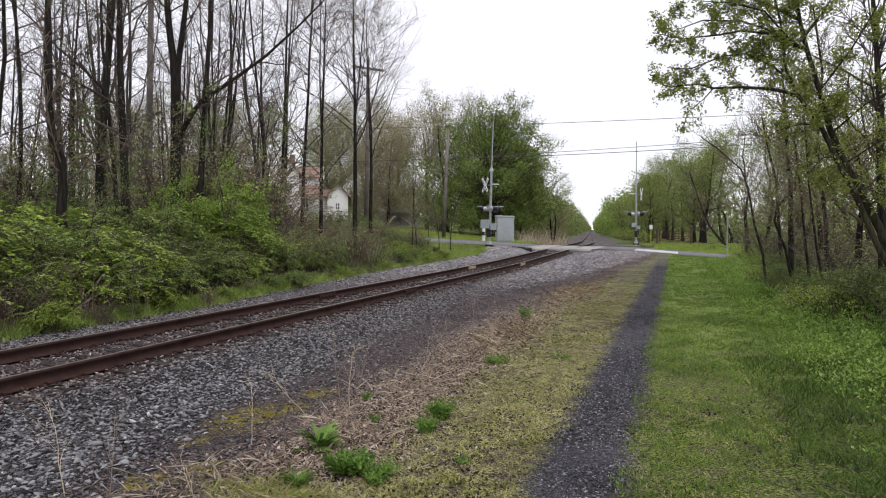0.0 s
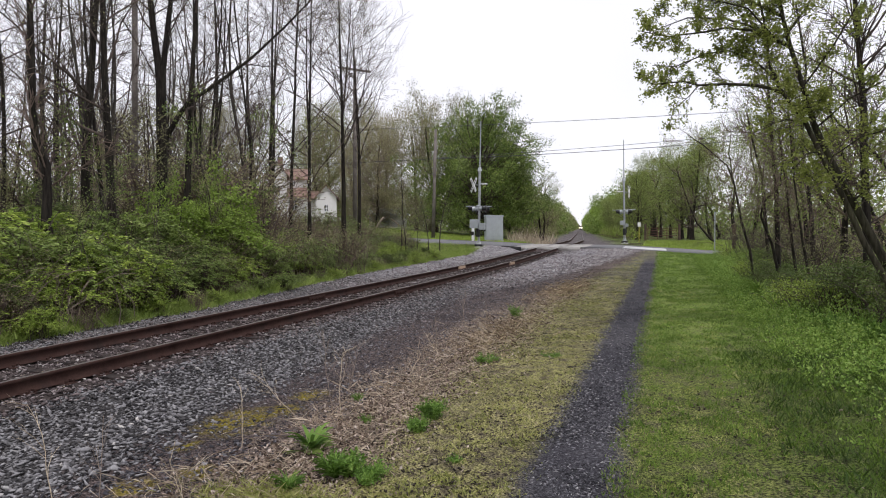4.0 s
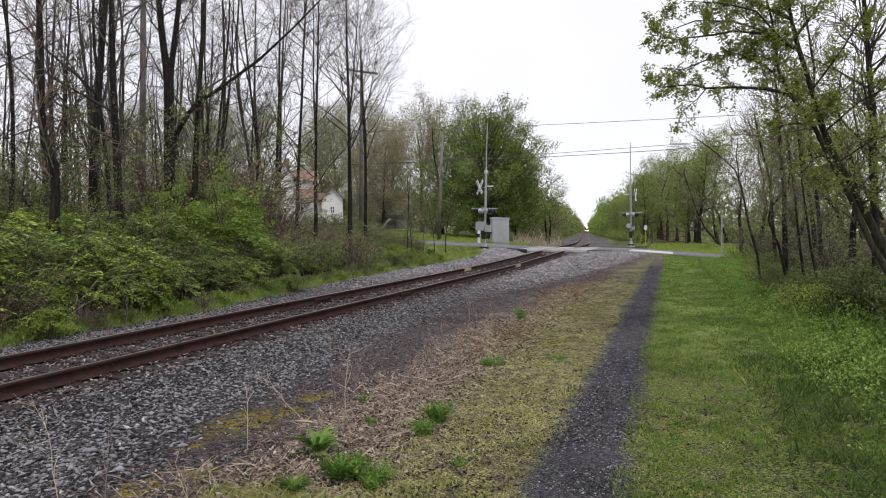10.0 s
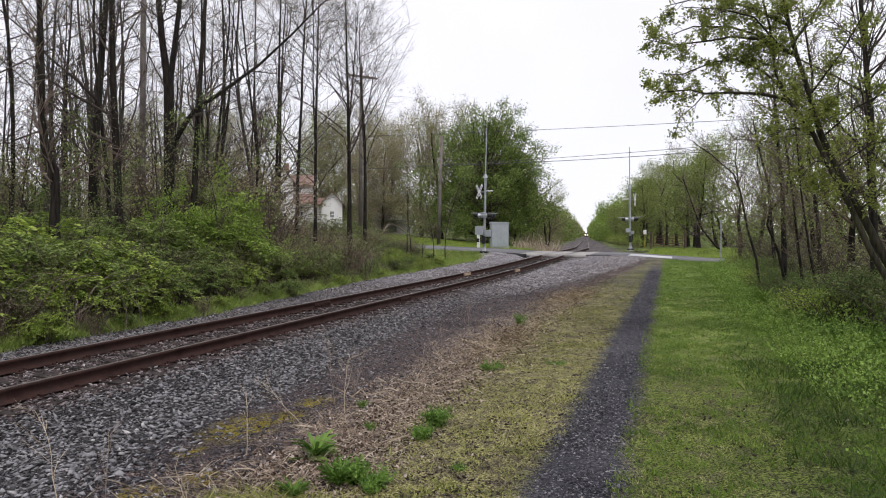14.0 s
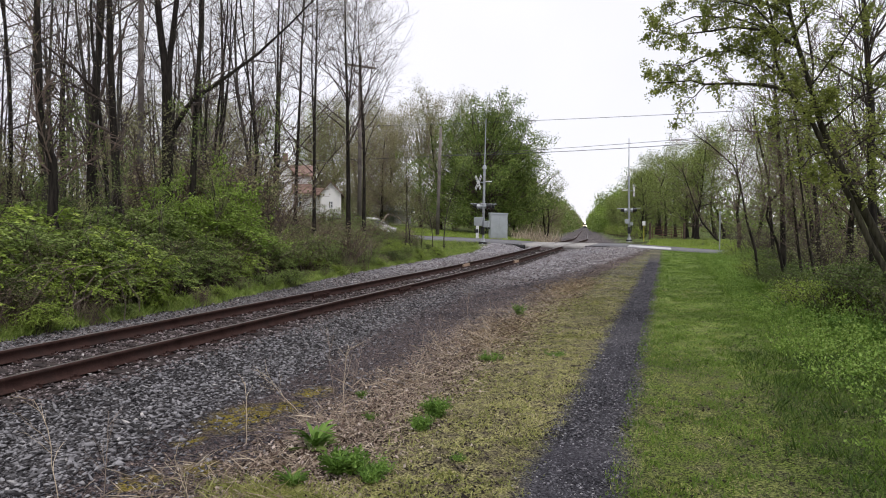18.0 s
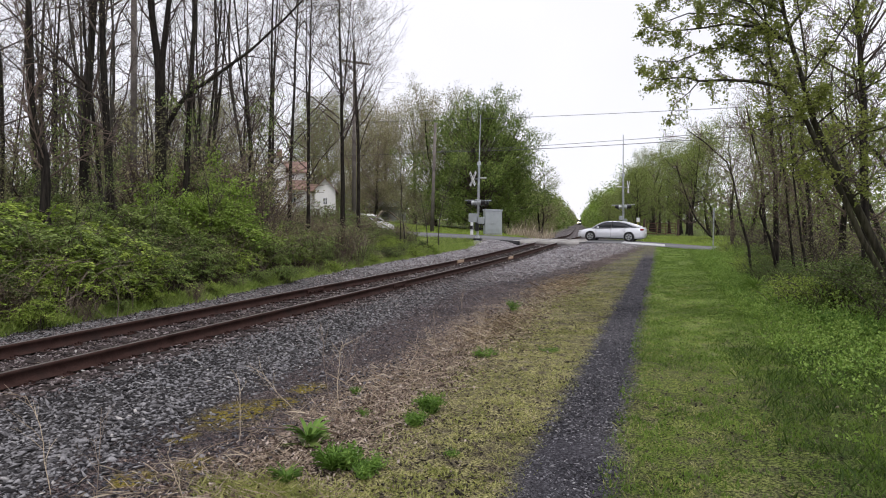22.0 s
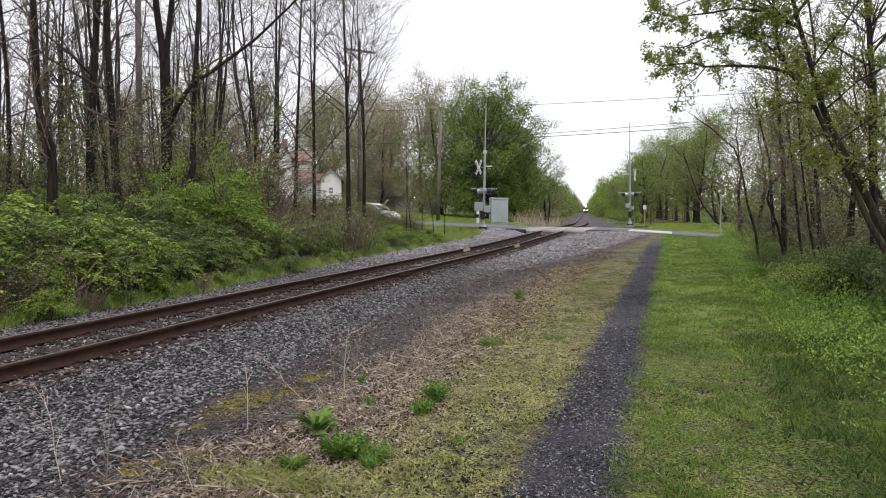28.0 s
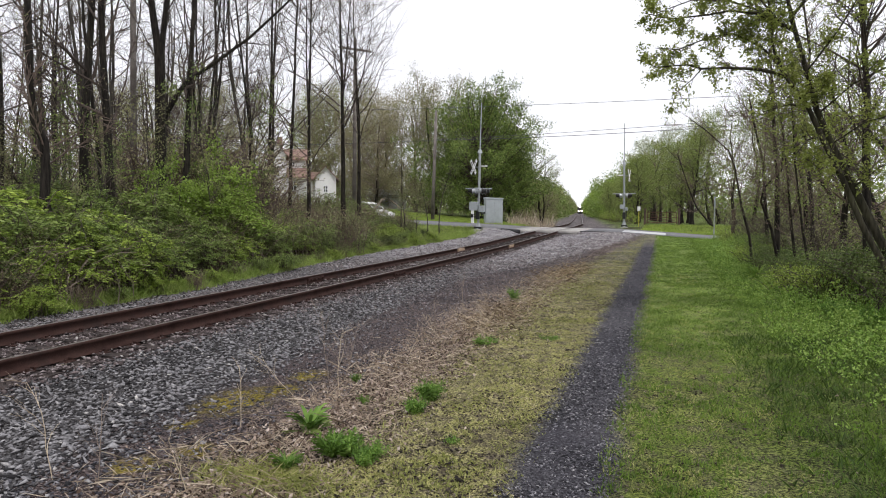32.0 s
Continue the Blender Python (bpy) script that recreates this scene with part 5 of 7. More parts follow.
def far_trees():
    rng = np.random.default_rng(41)
    # behind the lawn
    for x, y, k, s in ((-21.5, 77, 2, 0.9), (-29.5, 79, 4, 1.0), (-33.5, 75.5, 4, 0.85), (-38.5, 80, 2, 1.0), (-46, 84, 2, 1.05), (-13.8, 78, 5, 1.1), (-14.5, 84, 3, 0.8), (-19.0, 76, 0, 0.75),
                       (-52, 92, 1, 1.35), (-58, 84, 2, 1.1), (-64, 80, 2, 1.2), (-44, 99, 1, 1.4), (-46.5, 88, 1, 1.7), (-70, 92, 4, 1.2), (-78, 82, 2, 1.2), (-86, 86, 4, 1.2)):
        put_copy(KINDS[k], x, y, rng.uniform(0, 6.28), s)
    # both sides of the line, as far as one can tell them apart
    for y in np.arange(76, 150, 5.5):
        tx = float(track_x(y))
        for side in (-1, 1):
            for row in (0, 1):
                x = tx + side * (6.6 + row * 4.5 + rng.uniform(-0.6, 1.0))
                if side < 0:
                    k = rng.choice([3, 5, 2, 3]) if row == 0 else rng.choice([2, 3, 4])
                    s = (0.50 if row == 0 else 0.62) * rng.uniform(0.85, 1.15)
                else:
                    k = rng.choice([1, 1, 1, 3]) if row == 0 else rng.choice([1, 3, 1])
                    s = (0.68 if row == 0 else 1.10) * rng.uniform(0.85, 1.15)
                put_copy(KINDS[int(k)], x, float(y) + rng.uniform(-1.5, 1.5), rng.uniform(0, 6.28), s)
    # right of the crossing, along the far side of the road
    for x, y, k, s in ((1.6, 71, 1, 0.85), (8.0, 69, 3, 1.1), (11.5, 72, 3, 1.15), (15.5, 65, 3, 1.1), (10.2, 64.5, 5, 1.15), (13.0, 66.0, 3, 0.95), (5.2, 71.5, 5, 1.1), (22, 63, 5, 1.2), (31, 61, 3, 1.15), (37, 63, 5, 1.0), (43, 59, 3, 1.15), (51, 60, 1, 1.0),
                       (5, 80, 3, 1.2), (13, 82, 3, 1.2), (60, 64, 1, 1.1), (18, 61.5, 5, 1.0)):
        put_copy(KINDS[k], x, y, rng.uniform(0, 6.28), s)
    # near side of the road, right: half-bare trees
    for x, y, k, s in ((6.0, 37, 5, 0.85), (8.0, 34.5, 5, 1.0), (6.6, 29, 3, 0.8), (11.5, 32, 5, 1.1), (8.6, 25, 5, 0.95), (17, 30, 5, 1.1), (13.5, 22, 5, 1.1), (10.5, 19.0, 5, 1.0), (23, 27, 5, 1.2), (18, 22, 3, 1.1),
                       (7.0, 20.5, 5, 0.9), (12, 27, 3, 0.9), (15, 34, 5, 1.1), (24, 33, 5, 1.2), (19, 25, 5, 1.15), (11.5, 23, 5, 1.0), (9.5, 15.0, 5, 1.0), (14, 16.5, 5, 1.1), (7.4, 12.0, 5, 0.9)):
        put_copy(KINDS[k], x, y, rng.uniform(0, 6.28), s)
    # scrub under the trees across the road
    places = []
    for _ in range(90):
        x = -rng.uniform(18, 80)
        places.append((x, float(road_y(x)) + rng.uniform(15, 30) + (x > -32) * 4))
    scrub("far_scrub", rng, places, 1.2, 2.6, (LEAF_OLIVE, LEAF_MID), TWIG_RUSSET, 0.17, "brown and green scrub behind the lawn")
    places = []
    for _ in range(80):
        x = rng.uniform(3.5, 60)
        places.append((x, float(road_y(x)) + rng.uniform(15.5, 28)))
    scrub("far_scrub", rng, places, 1.0, 2.6, (LEAF_YELLOW, LEAF_OLIVE), TWIG_BROWN, 0.17, "green scrub under the trees across the road")
    places = []
    for k in range(80):
        y = rng.uniform(66, 150)
        places.append((float(track_x(y)) + (-1 if k % 2 else 1) * rng.uniform(4.6, 7.0), y))
    scrub("line_scrub", rng, places, 0.5, 1.4, (LEAF_BRIGHT, LEAF_OLIVE), TWIG_RUSSET, 0.17, "low scrub along the line")


far_trees()


def far_woods():
    """The two walls of trees down the line, past counting."""
    rng = np.random.default_rng(43)
    for side, mats, label in ((-1, (LEAF_OLIVE, LEAF_MID), "grey-green distant trees along the line"), (1, (LEAF_YELLOW, LEAF_MID), "fresh green distant trees along the line")):
        for which, mat in enumerate(mats):
            fol = Build()
            for y in np.concatenate([np.arange(150, 420, 8), np.arange(420, 1400, 22)]) + which * 4:
                for row in range(3):
                    x = float(track_x(y)) + side * (6.0 + row * 5 + rng.uniform(-0.8, 1.2))
                    h = (rng.uniform(6.0, 8.5) if side < 0 else rng.uniform(7.5, 10)) * (1 + 0.22 * row)
                    w = h * 0.30
                    n = int(np.interp(y, [150, 400, 1400], [800, 260, 90]))
                    size = float(np.interp(y, [150, 400, 1400], [0.42, 0.8, 2.0]))
                    hubs = rng.normal(size=(14, 3)) * np.array([w * 0.5, w * 0.5, h * 0.24]) + np.array([0, 0, h * 0.5])
                    c = hubs[rng.integers(0, 14, n)] + rng.normal(size=(n, 3)) * w * 0.26
                    c[:, 2] = np.abs(c[:, 2])
                    fol.leaves(rng, c + np.array([x, y, land_at(x, y)]), size)
            tagged(fol.done("far_wood", mat), label, "trees", kind="stuff")


far_woods()


def horizon_wood():
    """Woods that close the view all round."""
    rng = np.random.default_rng(47)
    for mat, shift in ((LEAF_OLIVE, 0.0), (LEAF_MID, 0.5)):
        fol = Build()
        for k in range(90):
            a = radians(-75 + (k + shift) * 145 / 90)
            d = rng.uniform(125, 190)
            x, y = math.sin(a) * d, math.cos(a) * d
            if abs(x - float(track_x(y))) < 17 or abs(y - float(road_y(x))) < 8:
                continue
            h = rng.uniform(9, 15) * 0.6
            n = 420
            hubs = rng.normal(size=(16, 3)) * np.array([2.6, 2.6, h * 0.26]) + np.array([0, 0, h * 0.42])
            c = hubs[rng.integers(0, 16, n)] + rng.normal(size=(n, 3)) * 1.3
            c[:, 2] = np.abs(c[:, 2])
            fol.leaves(rng, c + np.array([x, y, land_at(x, y)]), 0.75)
        tagged(fol.done("horizon_wood", mat), "hazy green woods closing the view", "trees", kind="stuff")


horizon_wood()

# ---- the big leaning tree and the verge on the right ----


def leaning_tree():
    rng = np.random.default_rng(77)
    t = thing("tree", Matrix.Identity(4), "big leaning tree with two trunks and young green leaf clusters", "tree")
    z0 = land_at(4.0, 12.6)
    wood, cr, tips = Build(), Build(), []
    stems = [
        (np.array([(4.15, 12.6, z0 - 0.2), (3.75, 12.6, 0.5), (3.34, 12.6, 1.29), (2.97, 12.6, 2.07), (2.60, 12.6, 2.82), (2.37, 12.6, 3.39), (2.21, 12.6, 4.01), (2.0, 12.6, 4.73), (1.89, 12.6, 5.2), (1.78, 12.6, 5.8), (1.5, 12.6, 7.2), (1.3, 12.6, 9.0)]), np.array([0.17, 0.145, 0.13, 0.12, 0.11, 0.095, 0.08, 0.07, 0.06, 0.05, 0.035, 0.012])),
        (np.array([(4.0, 12.35, z0 - 0.2), (3.5, 12.35, 0.6), (3.09, 12.4, 1.39), (2.76, 12.4, 2.19), (2.46, 12.4, 2.83), (2.20, 12.4, 3.42), (1.87, 12.4, 3.9), (1.68, 12.5, 4.4), (1.60, 12.6, 5.2), (1.3, 12.8, 6.6), (0.9, 12.9, 8.0)]), np.array([0.12, 0.10, 0.09, 0.085, 0.08, 0.07, 0.055, 0.045, 0.038, 0.025, 0.010])),
    ]
    for q, r in stems:
        wood.tube(q, r * 0.52, 10)
    arms = [
        (np.array([(1.87, 12.38, 3.9), (1.64, 12.2, 3.95), (1.42, 12.2, 4.01), (1.0, 12.2, 4.06), (0.56, 12.2, 4.07), (0.33, 12.2, 4.15), (-0.17, 12.2, 4.14), (-0.5, 12.2, 4.3)]), 0.036),
        (np.array([(0.56, 12.2, 4.07), (0.40, 12.15, 3.88), (0.09, 12.1, 3.62)]), 0.012),
        (np.array([(2.0, 12.6, 4.70), (1.72, 12.4, 4.78), (1.42, 12.3, 4.93), (0.99, 12.3, 5.02), (0.64, 12.3, 4.98), (0.05, 12.3, 4.96), (-0.4, 12.3, 5.1)]), 0.034),
        (np.array([(1.87, 12.5, 3.95), (1.71, 12.7, 4.30), (1.49, 12.8, 4.53), (1.08, 12.8, 4.76), (0.70, 12.8, 4.73), (0.2, 12.8, 4.55), (-0.2, 12.8, 4.6)]), 0.026),
        (np.array([(1.90, 12.6, 5.2), (1.3, 12.7, 5.6), (0.57, 12.8, 5.9), (-0.1, 12.8, 5.8)]), 0.034),
        (np.array([(1.78, 12.6, 5.8), (1.0, 12.4, 6.3), (0.2, 12.3, 6.6)]), 0.030),
        (np.array([(1.62, 12.6, 5.0), (1.0, 12.9, 5.35), (0.4, 13.0, 5.45), (-0.2, 13.1, 5.3)]), 0.022),
        (np.array([(2.21, 12.6, 4.0), (2.6, 12.3, 4.6), (2.9, 12.1, 5.2), (3.0, 12.0, 5.9)]), 0.018),
        (np.array([(2.40, 12.6, 3.3), (2.8, 12.2, 3.7), (3.2, 11.9, 3.9), (3.7, 11.8, 3.8)]), 0.016),
        (np.array([(2.62, 12.6, 2.8), (3.0, 12.3, 3.1), (3.4, 12.1, 3.2), (3.8, 12.0, 3.0)]), 0.014),
        (np.array([(2.97, 12.6, 2.1), (3.25, 12.3, 2.4), (3.6, 12.2, 2.5)]), 0.018),
        (np.array([(2.40, 12.45, 2.9), (2.2, 12.2, 2.85), (2.0, 12.1, 2.6)]), 0.012),
        (np.array([(2.20, 12.4, 3.4), (1.9, 12.2, 3.42), (1.5, 12.1, 3.3)]), 0.014),
        (np.array([(1.95, 12.6, 4.9), (2.3, 12.8, 5.4), (2.6, 12.9, 6.0)]), 0.026),
        (np.array([(1.72, 12.3, 4.79), (1.3, 12.1, 5.25), (0.8, 12.0, 5.4), (0.2, 12.0, 5.5)]), 0.018),
    ]
    for q, r in arms:
        wood.tube(q, np.linspace(r, 0.006, len(q)), 6)
        d = np.gradient(q, axis=0)
        d /= np.linalg.norm(d, axis=1)[:, None]
        twigs_on(rng, cr, tips, q, d, 0.55, 0.007, 4 + int(5.5 * np.linalg.norm(q[-1] - q[0])), 1, 0.22, 0.03, (0.5, 1.1))
    for q, r in stems:
        d = np.gradient(q, axis=0)
        d /= np.linalg.norm(d, axis=1)[:, None]
        twigs_on(rng, cr, tips, q, d, 1.0, 0.007, 34, 1, 0.25, 0.02, (0.6, 1.2))
    wood.done("trunk", BARK_MOSSY, t, True)
    tagged(cr.done("crown", TWIG_BROWN, t), kind="stuff")
    # each shoot ends in a tuft of spreading young leaves
    tips = np.array(tips)
    fol = Build()
    tips = tips[rng.uniform(size=len(tips)) < 0.72]
    c = np.repeat(tips, 5, axis=0)
    ways = rng.normal(size=c.shape) * np.array([1, 1, 0.7]) + np.array([0, 0, -0.3])
    fol.flat_leaves(rng, c + rng.normal(size=c.shape) * 0.022, ways, 0.056, 1.0, 0.55)
    tagged(fol.done("foliage", LEAF_YOUNG, t), kind="stuff")


LEAF_YOUNG = leafy("leaf_young", [(0.0, (0.145, 0.180, 0.040)), (0.5, (0.260, 0.305, 0.068)), (1.0, (0.440, 0.470, 0.150))], translucent=0.52)
leaning_tree()


def bent_sapling(seed, pts, r, label, group="thin trees on the verge", leafiness=0.2, twigs=26, reach=1.7):
    rng = np.random.default_rng(seed)
    t = thing("tree", Matrix.Identity(4), label, "tree", group)
    q = np.array(pts, dtype=float)
    q[0, 2] = land_at(q[0, 0], q[0, 1]) - 0.1
    wood, cr, tips, fol = Build(), Build(), [], Build()
    wood.tube(q, np.linspace(r, r * 0.3, len(q)), 7)
    d = np.gradient(q, axis=0)
    d /= np.linalg.norm(d, axis=1)[:, None]
    if twigs > 30:
        for _ in range(12):
            f = rng.uniform(0.3, 0.95)
            b, rb, db = limb(rng, along(q, f), side_way(rng, d[int(f * (len(d) - 1))], rng.uniform(0.35, 0.8)), reach * rng.uniform(0.9, 1.7), r * 0.28, 0.006, 6, 0.12, 0.05)
            cr.tube(b, rb, 5)
            twigs_on(rng, cr, tips, b, db, 0.8, 0.006, 6, 1, 0.2, 0.03, (0.4, 1.0))
    twigs_on(rng, cr, tips, q, d, reach, max(0.008, r * 0.20), twigs, 1, 0.2, 0.03, (0.4, 1.15))
    wood.done("trunk", BARK_DARK, t, True)
    tagged(cr.done("crown", TWIG_BROWN if twigs > 30 else TWIG_RUSSET, t), kind="stuff")
    c = np.array(tips)
    c = np.repeat(c[rng.uniform(size=len(c)) < leafiness], 4, axis=0)
    fol.leaves(rng, c + rng.normal(size=c.shape) * 0.07, 0.052)
    tagged(fol.done("foliage", LEAF_SPRING, t), kind="stuff")


THIN = "upright bare brown tree on the verge"
bent_sapling(1, [(2.62, 22.0, 0), (2.48, 22.0, 0.95), (2.24, 22.0, 1.8), (2.13, 22.0, 2.4), (2.02, 22.0, 2.99), (1.83, 22.0, 3.5), (1.19, 22.0, 4.12), (0.7, 22.0, 4.5)], 0.045, "thin bent dark tree leaning over the verge")
bent_sapling(2, [(2.95, 19.0, 0), (2.66, 19.0, 1.2), (2.39, 19.0, 1.93), (2.45, 19.0, 2.29), (2.84, 19.0, 2.72), (2.9, 19.1, 3.6), (2.6, 19.2, 4.8)], 0.040, "crooked dark tree with bare forked branches")
bent_sapling(3, [(2.96, 20.0, 0), (2.94, 20.0, 1.03), (2.89, 20.0, 2.69), (2.73, 20.0, 4.44), (2.68, 20.0, 5.2), (2.6, 20.0, 6.0)], 0.085, THIN)
bent_sapling(4, [(3.25, 18.6, 0), (3.05, 18.6, 1.3), (2.92, 18.6, 2.6), (2.75, 18.7, 4.0)], 0.045, THIN)
bent_sapling(9, [(3.5, 18.2, 0), (3.22, 18.2, 1.3), (3.02, 18.2, 2.8), (2.9, 18.3, 4.4)], 0.040, THIN)
bent_sapling(10, [(4.3, 60.0, 0), (3.75, 60.0, 0.57), (2.64, 60.0, 1.97), (2.06, 60.0, 3.4), (1.72, 60.0, 4.4), (1.0, 60.0, 6.5)], 0.10, "thin bent dark tree leaning over the verge")
bent_sapling(7, [(3.85, 15.0, 0), (3.79, 15.0, 1.21), (3.71, 15.0, 2.85), (3.69, 15.0, 3.94), (3.61, 15.0, 4.82), (3.5, 15.0, 6.13), (3.4, 15.0, 8.5)], 0.095, "upright dark tree with fine brown twigs on the verge", leafiness=0.08, twigs=31, reach=1.6)
bent_sapling(12, [(3.6, 26.0, 0), (3.4, 26.0, 2.0), (3.3, 26.0, 3.4), (3.0, 26.0, 4.6), (2.8, 26.0, 5.6)], 0.07, THIN)
bent_sapling(13, [(4.4, 23.0, 0), (4.3, 23.0, 2.0), (4.0, 23.0, 4.2), (4.1, 23.0, 6.5), (3.8, 23.0, 8.5)], 0.08, THIN)
bent_sapling(6, [(-14.6, 12.9, 0), (-14.67, 12.83, 1.97), (-14.65, 12.86, 2.6), (-14.66, 12.86, 3.3), (-14.79, 12.70, 3.86), (-14.83, 12.66, 4.6), (-14.82, 12.66, 6.35), (-14.86, 12.63, 8.5), (-14.8, 12.7, 11.0), (-14.9, 12.6, 14.0)], 0.135, "dark tree with a kinked trunk at the edge of the wood", "trees of the railside wood", 0.1)
bent_sapling(5, [(5.4, 29.0, 0), (5.2, 29.0, 2.0), (4.9, 29.1, 4.0), (4.6, 29.1, 6.0), (4.6, 29.2, 8.0)], 0.10, "upright bare brown tree on the verge")


LEAF_WEED = leafy("leaf_weed", [(0.0, (0.060, 0.115, 0.020)), (0.4, (0.180, 0.300, 0.050)), (0.95, (0.370, 0.490, 0.125)), (1.0, (0.60, 0.62, 0.40))], clumps=2.2)


def verge():
    rng = np.random.default_rng(61)
    dark = make_shrub(71, ground_pose(3.5, 14.6), "dense dark green bush beside the leaning tree", LEAF_DARK, 90, 1.15, 0.8, 50, 0.050, group="verge shrubs")
    for x, y, s in ((4.0, 13.6, 1.05), (4.3, 15.2, 1.15), (3.9, 16.2, 0.9), (4.9, 14.3, 1.3), (4.6, 12.6, 1.2), (5.3, 12.0, 1.3), (4.3, 11.6, 0.95), (3.75, 11.9, 0.85), (4.1, 10.9, 0.85), (4.9, 10.8, 1.1)):
        put_copy(dark, x, y, rng.uniform(0, 6.28), s)
    brush = make_shrub(72, ground_pose(4.4, 22.0), "tangle of thin bare brush on the verge", LEAF_OLIVE, 90, 1.7, 1.2, 9, 0.05, TWIG_BROWN, group="verge shrubs")
    lush = make_shrub(73, ground_pose(3.6, 31.0), "fresh yellow-green low shrub on the verge", LEAF_BRIGHT, 60, 0.8, 0.7, 30, 0.05, group="verge shrubs")
    for k in range(40):
        y = rng.uniform(16, 44)
        x = 3.4 + rng.uniform(0.4, 5.5) + (y < 22) * 0.6
        put_copy(brush if rng.uniform() < 0.6 else lush, x, y, rng.uniform(0, 6.28), rng.uniform(0.6, 1.2))
    for k in range(16):
        y = rng.uniform(17, 43)
        put_copy(lush, 2.7 + rng.uniform(0, 0.7) + 0.012 * y, y, rng.uniform(0, 6.28), rng.uniform(0.4, 0.8))
    for k in range(26):
        y = rng.uniform(14.5, 27)
        put_copy(lush if k % 3 else dark, 2.35 + 0.02 * (y - 14) + rng.uniform(0, 0.9), y, rng.uniform(0, 6.28), rng.uniform(0.5, 0.95))
    scrub("verge_scrub", rng, [(rng.uniform(5.5, 22), rng.uniform(13, 42)) for _ in range(90)], 0.7, 1.6, (LEAF_OLIVE, LEAF_BRIGHT), TWIG_RUSSET, 0.07, "brown brush with fresh leaves behind the verge")
    # low leafy weeds, in one sheet
    n = 6500
    x = 1.5 + rng.uniform(0, 1, n) ** 0.8 * 3.2
    y = 5.5 + rng.uniform(0, 1, n) ** 1.4 * 34
    k = (y > 8.5) | (speckle(x, y, 0.5, 9) > 0.55)
    x, y = x[k], y[k]
    n = len(x)
    fol = Build()
    h = rng.uniform(0.08, 0.42, n) * np.clip((x - 1.2) / 1.2, 0.25, 1.0)
    cs = []
    for k in range(n):
        m = 11
        f = rng.uniform(0.1, 1, m)[:, None]
        cs.append(np.array([[x[k], y[k], 0]]) + np.concatenate([rng.normal(size=(m, 2)) * 0.055, f * h[k]], axis=1))
    c = np.vstack(cs)
    c[:, 2] += land(c[:, 0], c[:, 1])
    fol.leaves(rng, c, 0.042, -0.2, 0.6)
    n = 4200
    x = rng.uniform(2.3, 4.9, n)
    y = rng.uniform(13.5, 34, n)
    c = np.repeat(np.stack([x, y, np.zeros(n)], axis=1), 12, axis=0)
    c[:, :2] += rng.normal(size=(len(c), 2)) * 0.09
    c[:, 2] = rng.uniform(0.05, 1, len(c)) * np.repeat(rng.uniform(0.2, 0.75, n) * np.clip((x - 1.8) / 1.4, 0.3, 1), 12) + land(c[:, 0], c[:, 1])
    fol.leaves(rng, c, 0.055, -0.2, 0.6)
    tagged(fol.done("weeds", LEAF_WEED), "low leafy green weeds along the verge", "weeds", kind="stuff")


verge()

# ---- grass, straw and litter ----


def blades(name, rng, x, y, height, width, mat, label, category, lean=0.5):
    n = len(x)
    h = height * rng.lognormal(0, 0.35, n)
    a = rng.uniform(0, 6.28, n)
    side = np.stack([np.cos(a), np.sin(a), np.zeros(n)], axis=1) * (width * rng.uniform(0.6, 1.3, n))[:, None]
    way = rng.normal(size=(n, 2)) * lean
    tip = np.stack([way[:, 0] * h, way[:, 1] * h, h], axis=1)
    root = np.stack([x, y, land(x, y) - 0.01], axis=1)
    v = np.stack([root - side, root + side, root + tip * 0.55 + side * 0.6 + np.array([0, 0, 0.1]) * h[:, None], root + tip], axis=1).reshape(-1, 3)
    i = np.arange(n)[:, None] * 4
    f = np.vstack([i + np.array([[0, 1, 2]]), i + np.array([[0, 2, 3]])])
    return tagged(from_arrays(name, v, [f], mat), label, category, kind="stuff")


